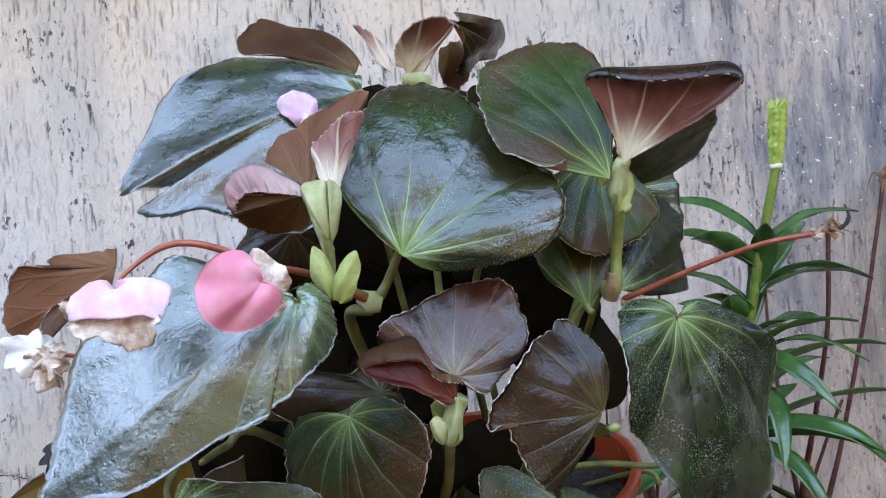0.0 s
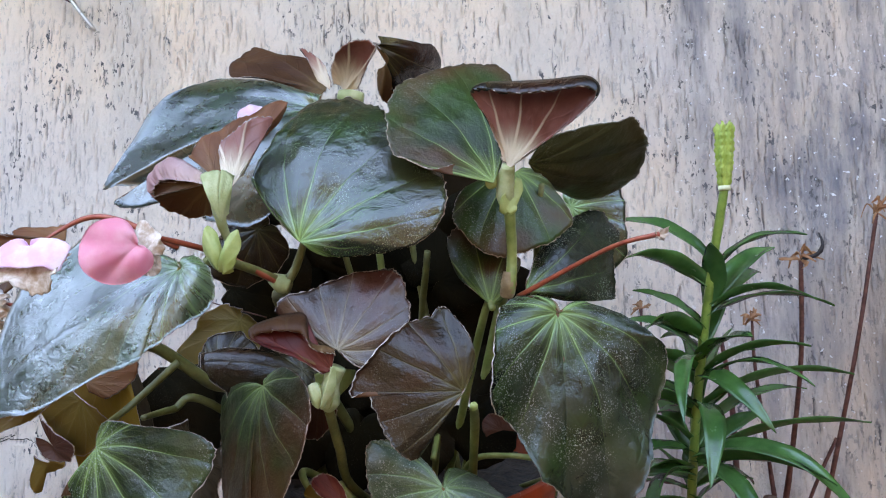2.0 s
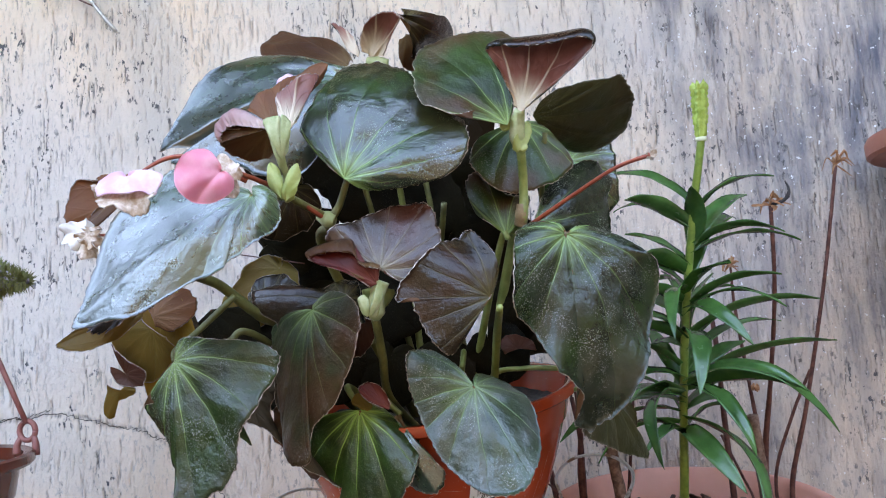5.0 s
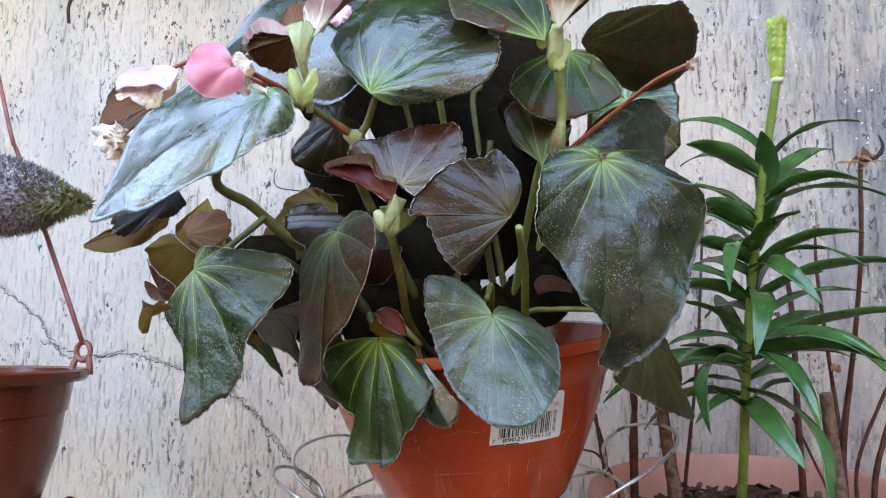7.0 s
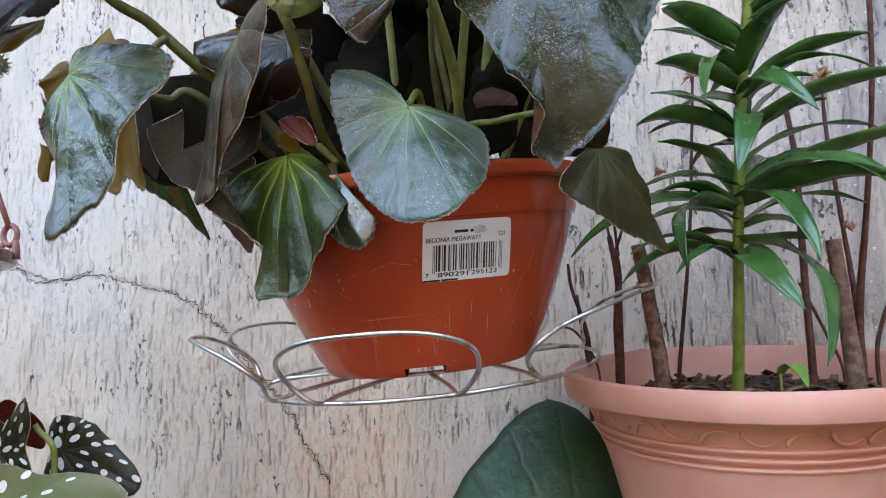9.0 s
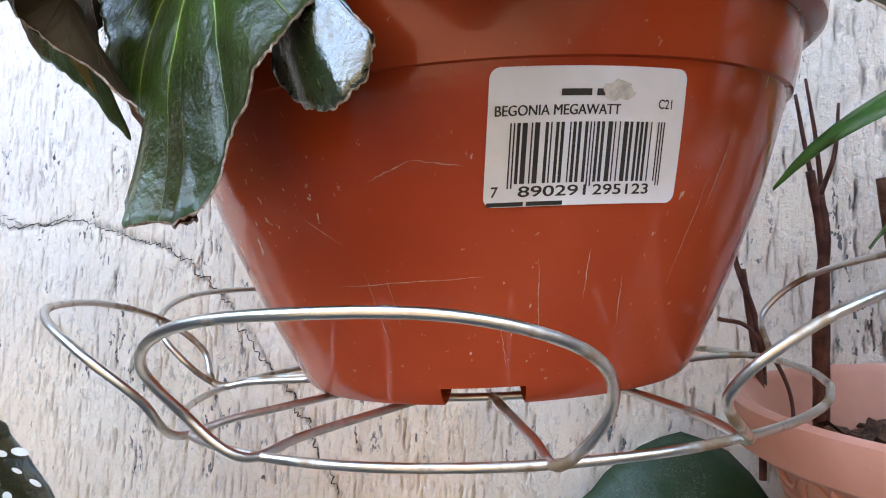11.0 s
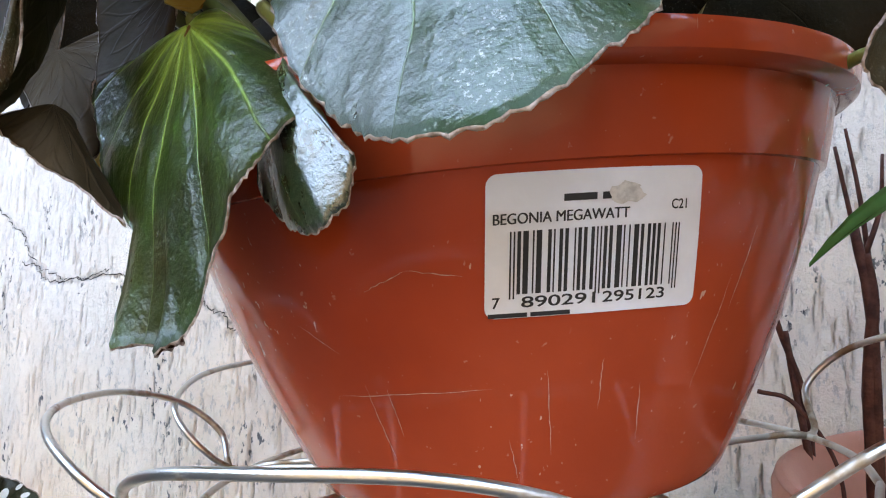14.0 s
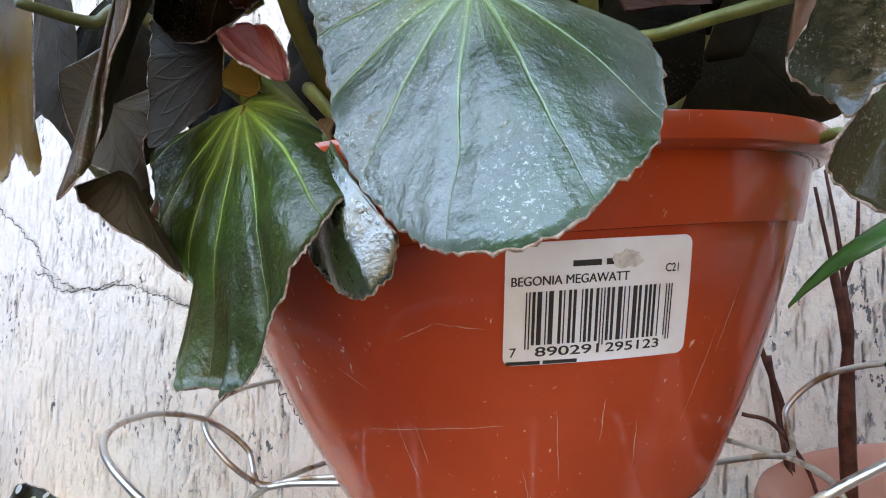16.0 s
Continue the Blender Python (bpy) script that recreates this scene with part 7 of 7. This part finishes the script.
lily_leaf(1.314, (0.431, 0.620, 1.268), 0.026, 0.20, 26)
lily_leaf(1.316, (0.237, 0.640, 1.317), 0.022, 0.07, 27)
lily_leaf(1.308, (0.350, 0.600, 1.247), 0.027, 0.15, 28)
lily_leaf(1.298, (0.238, 0.600, 1.299), 0.024, 0.09, 29)
lily_leaf(1.290, (0.233, 0.660, 1.294), 0.022, 0.07, 30)
lily_leaf(1.298, (0.264, 0.580, 1.249), 0.024, 0.18, 31)
lily_leaf(1.273, (0.344, 0.575, 1.178), 0.032, 0.15, 32)
lily_leaf(1.263, (0.338, 0.600, 1.214), 0.028, 0.12, 33)
lily_leaf(1.260, (0.257, 0.640, 1.248), 0.016, 0.15, 34)
lily_leaf(1.257, (0.225, 0.620, 1.266), 0.018, 0.10, 35)
lily_leaf(1.279, (0.251, 0.720, 1.277), 0.022, 0.05, 36)
lily_leaf(1.338, (0.368, 0.750, 1.422), 0.022, 0.05, 37)
lily_leaf(1.364, (0.310, 0.740, 1.429), 0.022, 0.05, 38)
lily_leaf(1.311, (0.290, 0.740, 1.369), 0.022, 0.05, 39)
lily_leaf(1.415, (0.358, 0.700, 1.492), 0.024, 0.05, 40)
lily_leaf(1.379, (0.266, 0.720, 1.396), 0.022, 0.08, 41)
lily_leaf(1.332, (0.425, 0.720, 1.364), 0.022, 0.08, 42)
lily_leaf(1.284, (0.411, 0.720, 1.302), 0.022, 0.10, 43)
lily_leaf(1.348, (0.275, 0.700, 1.344), 0.020, 0.10, 44)
lily_leaf(1.284, (0.376, 0.740, 1.276), 0.020, 0.10, 45)
lily_leaf(1.297, (0.178, 0.640, 1.266), 0.026, 0.14, 46)
lily_leaf(1.268, (0.214, 0.650, 1.238), 0.020, 0.12, 47)
for i in range(10):
    a = i * 2.4
    z = 1.25 + i * 0.024
    p = stalk_at(z)
    lily_leaf(z, p + Vector((0.07 * math.cos(a), 0.05 + 0.04 * math.sin(a), 0.03 + 0.01 * math.sin(i * 1.7))), 0.020, 0.10, 60 + i)


def dry_stalk(points, radii, label, mat=None, name="dry_stalk", rough=0.12):
    points, radii = [Vector(q) for q in points], list(radii)
    # its foot goes down into the soil
    if points[0].z > points[-1].z:
        points, radii = points[::-1], radii[::-1]
    if points[0].z < 1.20:
        points, radii = [points[0] - Vector((0, 0, points[0].z - 1.118))] + points, radii[:1] + radii
    if mat is None:
        radii = [0.72 * r for r in radii]
    ob = tube(name, points, radii, mat or DRY_STEM, None, rough=rough, sides=9)
    tagged(ob, label, "dry stalk", "dead stalks in the planter")
    return ob


dry_stalk([(0.240, 0.700, 1.164), (0.234, 0.700, 1.219), (0.226, 0.690, 1.276)], [0.0068, 0.0062, 0.0058], "cut brown woody stub standing in the planter soil", STUB_BARK, "cut_stub")
dry_stalk([(0.387, 0.700, 1.162), (0.383, 0.700, 1.218), (0.377, 0.690, 1.271)], [0.0072, 0.0064, 0.0060], "cut brown woody stub standing in the planter soil", STUB_BARK, "cut_stub")
dry_stalk([(0.203, 0.760, 1.159), (0.204, 0.760, 1.244), (0.198, 0.760, 1.294)], [0.0042, 0.004, 0.0036], "thin dark dead stalk standing in the planter")
dry_stalk([(0.363, 0.740, 1.158), (0.364, 0.750, 1.253), (0.366, 0.760, 1.350), (0.362, 0.770, 1.415)], [0.0048, 0.0045, 0.004, 0.003], "reddish brown dead stalk behind the lily")
dry_stalk([(0.407, 0.770, 1.165), (0.408, 0.765, 1.218), (0.415, 0.735, 1.310), (0.419, 0.705, 1.400), (0.420, 0.690, 1.488)], [0.006, 0.005, 0.0034, 0.003, 0.003], "tall thin reddish dead stalk with a shrivelled head")
dry_stalk([(0.409, 0.775, 1.212), (0.404, 0.780, 1.290), (0.397, 0.780, 1.384), (0.397, 0.780, 1.431)], [0.004, 0.003, 0.0026, 0.002], "thin dark dead stalk standing in the planter")
dry_stalk([(0.428, 0.800, 1.187), (0.454, 0.800, 1.254), (0.480, 0.800, 1.305)], [0.0028, 0.0026, 0.0024], "thin dark dead stalk standing in the planter")
dry_stalk([(0.442, 0.790, 1.179), (0.465, 0.780, 1.270), (0.494, 0.762, 1.410), (0.515, 0.747, 1.535)], [0.0042, 0.0034, 0.0029, 0.0026], "long slanting reddish dead stalk with a dry flower head")
dry_stalk([(0.361, 0.760, 1.242), (0.382, 0.770, 1.194), (0.392, 0.770, 1.165)], [0.002, 0.002, 0.002], "thin dark dead stalk standing in the planter")
dry_stalk([(0.172, 0.780, 1.194), (0.158, 0.780, 1.245), (0.155, 0.780, 1.271)], [0.0026, 0.0024, 0.002], "thin dark dead stalk standing in the planter")

dry_stalk([(0.255, 0.790, 1.163), (0.272, 0.785, 1.294), (0.284, 0.780, 1.448)], [0.003, 0.0024, 0.002], "thin dark dead stalk standing in the planter")

dry_stalk([(0.201, 0.760, 1.164), (0.201, 0.760, 1.212), (0.205, 0.760, 1.255), (0.203, 0.760, 1.280)], [0.0052, 0.0048, 0.0042, 0.003], "dark reddish dead stalk with thin branches in the planter")
dry_stalk([(0.204, 0.760, 1.262), (0.197, 0.760, 1.300), (0.191, 0.760, 1.339)], [0.0022, 0.0019, 0.0014], "thin reddish dead twig branching up behind the pot")
dry_stalk([(0.205, 0.770, 1.275), (0.202, 0.770, 1.314), (0.197, 0.770, 1.351)], [0.0022, 0.0018, 0.0012], "thin reddish dead twig branching up behind the pot")
dry_stalk([(0.203, 0.765, 1.280), (0.211, 0.765, 1.305), (0.214, 0.770, 1.335)], [0.0022, 0.0018, 0.0012], "thin reddish dead twig branching up behind the pot")
dry_stalk([(0.162, 0.780, 1.240), (0.166, 0.780, 1.209), (0.172, 0.775, 1.165)], [0.0026, 0.0028, 0.003], "thin dark dead stalk standing in the planter")
dry_stalk([(0.150, 0.720, 1.209), (0.167, 0.720, 1.203), (0.185, 0.725, 1.170)], [0.0016, 0.0016, 0.0014], "thin dry tendril bending into the planter")


def dry_head(place, size, seed, label, hook=False):
    rnd = random.Random(seed)
    head = thing("dry_flower_head", place, label, "dry flower", "shrivelled flower heads")
    c = Vector(place)
    for i in range(11):
        a = rnd.uniform(0, 6.28)
        d = Vector((math.cos(a), 0.6 * math.sin(a), rnd.uniform(-0.7, 0.5))) * size * rnd.uniform(0.3, 0.75)
        m = c + d * 0.6 + Vector((rnd.uniform(-0.2, 0.2) * size, 0, rnd.uniform(0.0, 0.45) * size))
        tube("dry_sepal", [c, m, c + d], [0.0012, 0.0022, 0.0008], DRY_CRISP, head, sides=6, per=4, rough=0.6, flat=0.35)
    if hook:
        tube("withered_hook", [c, c + Vector((0.014, -0.002, 0.004)), c + Vector((0.019, -0.004, 0.013)), c + Vector((0.016, -0.004, 0.024))], [0.0016, 0.0024, 0.0018, 0.0006], BLACK_ROT, head, "black curled tip", sides=6, per=5, rough=0.4)
    return head


dry_head((0.420, 0.690, 1.489), 0.030, 1, "orange-brown shrivelled flower head with a black curled tip", True)
dry_head((0.396, 0.780, 1.432), 0.020, 2, "orange-brown shrivelled flower head on a dead stalk")
dry_head((0.515, 0.747, 1.536), 0.030, 3, "orange-brown shrivelled flower head on a dead stalk")
dry_head((0.284, 0.780, 1.448), 0.016, 4, "orange-brown shrivelled flower head behind the leaves")
dry_head((0.406, 0.770, 1.291), 0.009, 5, "orange-brown shrivelled flower head on a dead stalk")
dry_head((0.249, 0.780, 1.355), 0.014, 6, "orange-brown shrivelled flower head behind the leaves")

sprout = thing("sprout", (0.328, 0.665, 1.125), "small fresh green sprout in the planter soil", "plant")
tube("stem", [(0.328, 0.668, 1.122), (0.328, 0.665, 1.168)], [0.0014, 0.0010], LILY_STEM, sprout, sides=6, per=3)
blade(sprout, (0.328, 0.665, 1.167), (0.341, 0.630, 1.159), 0.013, 0.25, plain("sprout_leaf", (0.10, 0.22, 0.03), (0.20, 0.36, 0.06), 60, 0.4, 0), seed=3)
for i in range(4):
    dead = thing("fallen_leaf", soil_c, "curled dry brown leaf lying on the planter soil", "leaf", "fallen leaves")
    q = soil_c + PTILT @ Vector((0.085 - 0.045 * i, -0.03 + 0.02 * (i % 2), 0.012))
    dead.location = q
    blade(dead, q + Vector((-0.02, 0, 0)), q + Vector((0.025, 0.01, 0.004)), 0.016, 0.12, DRY_PALE, seed=i)

# ---- broad dark leaf below the planter ----
broad = thing("broad_leaved_plant", (0.110, 0.800, 0.905), "plant with one broad dark green leaf rising from below", "plant")
leaf(broad, (0.169, 0.740, 0.981), (0.128, 0.830, 1.145), [(0.022, 0.790, 1.046), (0.061, 0.800, 1.096), (0.184, 0.800, 1.093), (0.196, 0.780, 1.047), (0.093, 0.810, 1.131), (0.162, 0.820, 1.128)], (BIG_LEAF, BIG_LEAF), seed=90, wave=0.004, margin=False, teeth=0.003)
tube("stem", [(0.169, 0.745, 0.979), Vector((0.16, 0.78, 0.6)), Vector((0.15, 0.80, 0.0))], [0.005, 0.007, 0.008], STEM_GREEN, broad)

# ---- spotted begonia ----
spotted = thing("spotted_begonia", (-0.42, 0.62, 0.80), "spotted begonia with white-dotted dark leaves and red undersides", "plant")


def spotted_leaf(base, tip, edges, mats, seed, dots, under=False):
    ob = leaf(spotted, base, tip, edges, mats, seed=seed, wave=0.002, under=under, teeth=0.004)
    if not dots:
        return
    rnd = random.Random(seed)
    me = ob.data
    uv = me.uv_layers[0].data
    rings, spokes = 15, 80
    co = [Vector(q.co) for q in me.vertices]
    B = co[0]
    placed = []
    for _ in range(900):
        i, j = rnd.randint(3, rings - 1), rnd.randint(4, spokes - 6)
        c = co[i * spokes + j]
        du = (co[i * spokes + j + 1] - co[i * spokes + j - 1]).normalized()
        dv = (co[(i + 1) * spokes + j] - co[(i - 1) * spokes + j]).normalized()
        nn = du.cross(dv).normalized()
        if nn.dot(VIEWER - c) < 0:
            nn = -nn
        r = rnd.uniform(0.0024, 0.0056)
        if any((c - q).length < 1.25 * (r + s) + 0.0016 for q, s in placed):
            continue
        placed.append((c, r))
        verts = [c + nn * 0.0012]
        for k in range(10):
            a = 2 * math.pi * k / 10
            verts.append(c + nn * 0.0010 + dv * math.cos(a) * r * 1.15 + du * math.sin(a) * r * 0.85)
        spot = mesh_object("leaf_spot", verts, [(0, 1 + k, 1 + (k + 1) % 10) for k in range(10)], [SPOT_WHITE])
        spot.parent = ob
        if len(placed) >= dots:
            break


SPOT = (SPOT_TOP, UNDER_RED)
spotted_leaf((-0.343, 0.660, 1.098), (-0.247, 0.660, 1.064), [(-0.368, 0.655, 1.128), (-0.333, 0.660, 1.131), (-0.297, 0.665, 1.111), (-0.268, 0.665, 1.084), (-0.301, 0.655, 1.054), (-0.349, 0.650, 1.067), (-0.363, 0.652, 1.097)], SPOT, 91, 30)
spotted_leaf((-0.339, 0.580, 1.047), (-0.180, 0.570, 1.074), [(-0.264, 0.570, 1.089), (-0.232, 0.570, 1.044), (-0.305, 0.575, 1.084)], (SPOT_PALE, UNDER_RED), 92, 26)
spotted_leaf((-0.379, 0.620, 1.104), (-0.405, 0.625, 1.140), [(-0.407, 0.620, 1.117), (-0.404, 0.615, 1.087), (-0.380, 0.610, 1.061), (-0.329, 0.610, 1.072), (-0.352, 0.615, 1.103), (-0.378, 0.620, 1.125)], SPOT, 93, 26)
sheet(spotted, (-0.450, 0.645, 1.122), [[(-0.471, 0.645, 1.127), (-0.425, 0.650, 1.139), (-0.410, 0.655, 1.149), (-0.392, 0.658, 1.141), (-0.371, 0.660, 1.128), (-0.368, 0.660, 1.099), (-0.400, 0.652, 1.114), (-0.434, 0.645, 1.119)]], (UNDER_RED, UNDER_RED), seed=94, under=True, across=48, margin=False)
sheet(spotted, (-0.479, 0.630, 1.095), [[(-0.475, 0.630, 1.100), (-0.466, 0.630, 1.109), (-0.449, 0.630, 1.108), (-0.437, 0.630, 1.097), (-0.433, 0.630, 1.085), (-0.439, 0.630, 1.071), (-0.455, 0.630, 1.064), (-0.472, 0.630, 1.067), (-0.487, 0.630, 1.077), (-0.489, 0.630, 1.088)]], (plain("young_leaf_pale", (0.22, 0.25, 0.07), (0.36, 0.38, 0.14), 60, 0.45, 0.0004, thin=0.3), UNDER_OLIVE), seed=95, across=40, margin=False, dome=0.2)
tube("stem", [(-0.429, 0.620, 1.046), (-0.44, 0.62, 0.9), (-0.44, 0.62, 0.4)], [0.004, 0.006, 0.008], STEM_OLIVE, spotted)
tube("stem", [(-0.343, 0.585, 1.043), (-0.40, 0.62, 0.9), (-0.44, 0.62, 0.4)], [0.003, 0.005, 0.008], STEM_OLIVE, spotted)
tube("stem", [(-0.340, 0.622, 1.128), (-0.323, 0.630, 1.082), (-0.38, 0.64, 0.9), (-0.44, 0.62, 0.4)], [0.0025, 0.003, 0.005, 0.008], STEM_GREEN, spotted)

# ---- hanging pot with a dried head ----
HP = Vector((-0.455, 0.520, 1.292))
hanging = thing("hanging_pot", (HP.x, HP.y, HP.z - 0.16), "dark terracotta-coloured plastic hanging pot on three rods", "hanging pot")
lathe("body", [(0.062, -0.185), (0.075, -0.180), (0.092, -0.140), (0.108, -0.080), (0.1128, -0.0420), (0.1150, -0.0412), (0.1182, -0.020), (0.1190, -0.012), (0.130, -0.011), (0.1325, -0.008), (0.1325, -0.001), (0.130, 0.001),
               (0.122, -0.001), (0.115, -0.03), (0.10, -0.09)], POT_DARK, hanging, HP)
build_soil("hanging_pot_soil", HP + Vector((0, 0, -0.012)), 0.117, 21, "dark dry soil in the hanging pot", 0.004)
HOOK = Vector((-0.359, 0.600, 1.300))
TOPH = Vector((-0.69, 0.58, 2.30))
ring = [HOOK + Vector((0.0085 * math.cos(a), 0.002, 0.010 + 0.0095 * math.sin(a))) for a in [2 * math.pi * i / 12 for i in range(13)]]
tube("hanger_eye", ring, [0.0028], ROD_RED, hanging, sides=8, per=3, closed=True)
tube("rim_clip", [HOOK + Vector((-0.007, 0.002, 0.004)), HOOK + Vector((-0.010, 0, -0.004)), HOOK + Vector((-0.010, 0, -0.012))], [0.0028, 0.0034, 0.0040], ROD_RED, hanging, sides=8, per=4)
tube("rim_clip", [HOOK + Vector((0.007, 0.002, 0.004)), HOOK + Vector((0.010, 0, -0.004)), HOOK + Vector((0.010, 0, -0.014))], [0.0028, 0.0034, 0.0040], ROD_RED, hanging, sides=8, per=4)
tube("hanger_rod", [HOOK + Vector((0, 0, 0.018)), (-0.413, 0.595, 1.445), (-0.448, 0.590, 1.527), (-0.477, 0.585, 1.618), TOPH], [0.0026, 0.0026, 0.0024, 0.0022, 0.0022], ROD_RED, hanging, per=4)
for a in (130, 235):
    q = HP + Vector((0.127 * math.cos(radians(a)), 0.127 * math.sin(radians(a)), 0.0))
    tube("hanger_rod", [q, q.lerp(TOPH, 0.5), TOPH], [0.0024, 0.0024, 0.0022], ROD_RED, hanging, per=4)
tube("hanger_hook", [TOPH, TOPH + Vector((0.01, 0, 0.10)), TOPH + Vector((0, 0, 0.255))], [0.003], WIRE, hanging, per=5)


def dried_head():
    tip, root = Vector((-0.318, 0.545, 1.456)), Vector((-0.592, 0.560, 1.491))
    axis = (tip - root).normalized()
    head = thing("dried_flower_spike", root.lerp(tip, 0.5), "grey-brown dried velvety flower spike with a mossy tip", "dried flower")
    rnd = random.Random(9)
    s1 = axis.orthogonal().normalized()
    s2 = axis.cross(s1)
    L = (tip - root).length

    def rad(t):
        return 0.054 * (math.sin(math.pi * min(1.0, 0.25 + 0.72 * t)) ** 0.8) * (1 if t < 0.75 else max(0.15, 1 - (t - 0.75) * 2.4))

    core = []
    for i in range(13):
        t = i / 12
        core.append(rad(t) * 0.86)
    tube("core", [root.lerp(tip, i / 12) for i in range(13)], core, HEAD_GREY, head, sides=16, per=2, rough=0.1)
    for name, mat, lo, hi, count in (("bristles", HEAD_GREY, 0.0, 0.84, 7000), ("mossy_bristles", HEAD_MOSS, 0.78, 1.0, 1100)):
        verts, faces = [], []
        for _ in range(count):
            t, a = rnd.uniform(lo, hi), rnd.uniform(0, 6.283)
            o = s1 * math.cos(a) + s2 * math.sin(a)
            c = root.lerp(tip, t) + o * rad(t) * 0.8
            d = (o + axis * rnd.uniform(-0.2, 0.5) + Vector((rnd.uniform(-.4, .4), rnd.uniform(-.4, .4), rnd.uniform(-.4, .4)))).normalized()
            w = d.orthogonal().normalized() * 0.0011
            w2 = d.cross(w).normalized() * 0.0011
            ln = rnd.uniform(0.004, 0.011)
            b = len(verts)
            verts += [c + w, c - w * 0.5 + w2, c - w * 0.5 - w2, c + d * ln]
            faces += [(b, b + 1, b + 3), (b + 1, b + 2, b + 3), (b + 2, b, b + 3)]
        under_thing(mesh_object(name, verts, faces, [mat], smooth=False), head)


dried_head()

# ---- pot at the far side and small wall fittings ----
FP = Vector((0.712, 0.775, 1.575))
far_pot = thing("wall_pot", (FP.x, FP.y, FP.z - 0.12), "terracotta-coloured plastic pot hung on the wall", "plant pot")
lathe("body", [(0.075, -0.15), (0.08, -0.148), (0.112, -0.030), (0.114, -0.026), (0.132, -0.025), (0.136, -0.021), (0.137, -0.006), (0.134, 0.0), (0.127, 0.0), (0.115, -0.02), (0.09, -0.10)], pot_plastic("wall_pot_plastic", (0.36, 0.12, 0.08), (0.44, 0.16, 0.11), 0.45, 0.1), far_pot, FP)
build_soil("wall_pot_soil", FP + Vector((0, 0, -0.02)), 0.114, 33, "dark soil in the wall pot", 0.003)
tube("bracket", [FP + Vector((0, 0.13, -0.02)), Vector((FP.x, WALL_Y + 0.005, FP.z - 0.02))], [0.003, 0.003], WIRE, far_pot, per=3)

rod = thing("wall_rod", (-0.399, 0.860, 1.843), "thin grey bent wire rod fixed on the wall", "wire")
tube("wire_arm", [(-0.409, 0.885, 1.851), (-0.436, 0.880, 1.889), (-0.467, 0.880, 1.938), (-0.514, 0.900, 2.004)], [0.003, 0.0028, 0.0028, 0.0028], WIRE, rod, per=4)
tube("wire_brace", [(-0.436, 0.880, 1.889), (-0.483, 0.880, 1.915), (-0.542, 0.890, 1.948), (-0.596, 0.902, 1.976)], [0.0012, 0.0012, 0.0012, 0.0012], DRY_STEM, rod, per=4)
stub = thing("wall_nail", (-0.655, 0.893, 1.826), "thin dark bent nail stub in the wall", "nail")
tube("shank", [(-0.655, 0.890, 1.826), (-0.650, 0.882, 1.852), (-0.640, 0.890, 1.890), (-0.636, 0.906, 1.902)], [0.0024, 0.0026, 0.0026, 0.0026], DRY_STEM, stub, per=4)
twig = thing("hanging_tendril", (-0.113, 0.600, 1.472), "thin dark dry tendril curling beside the begonia", "tendril")
tube("tendril", [(-0.049, 0.550, 1.452), (-0.104, 0.580, 1.465), (-0.140, 0.600, 1.475), (-0.144, 0.600, 1.487), (-0.142, 0.600, 1.492)], [0.0006, 0.0006, 0.0006, 0.0005, 0.0004], DRY_STEM, twig, sides=6, per=5)
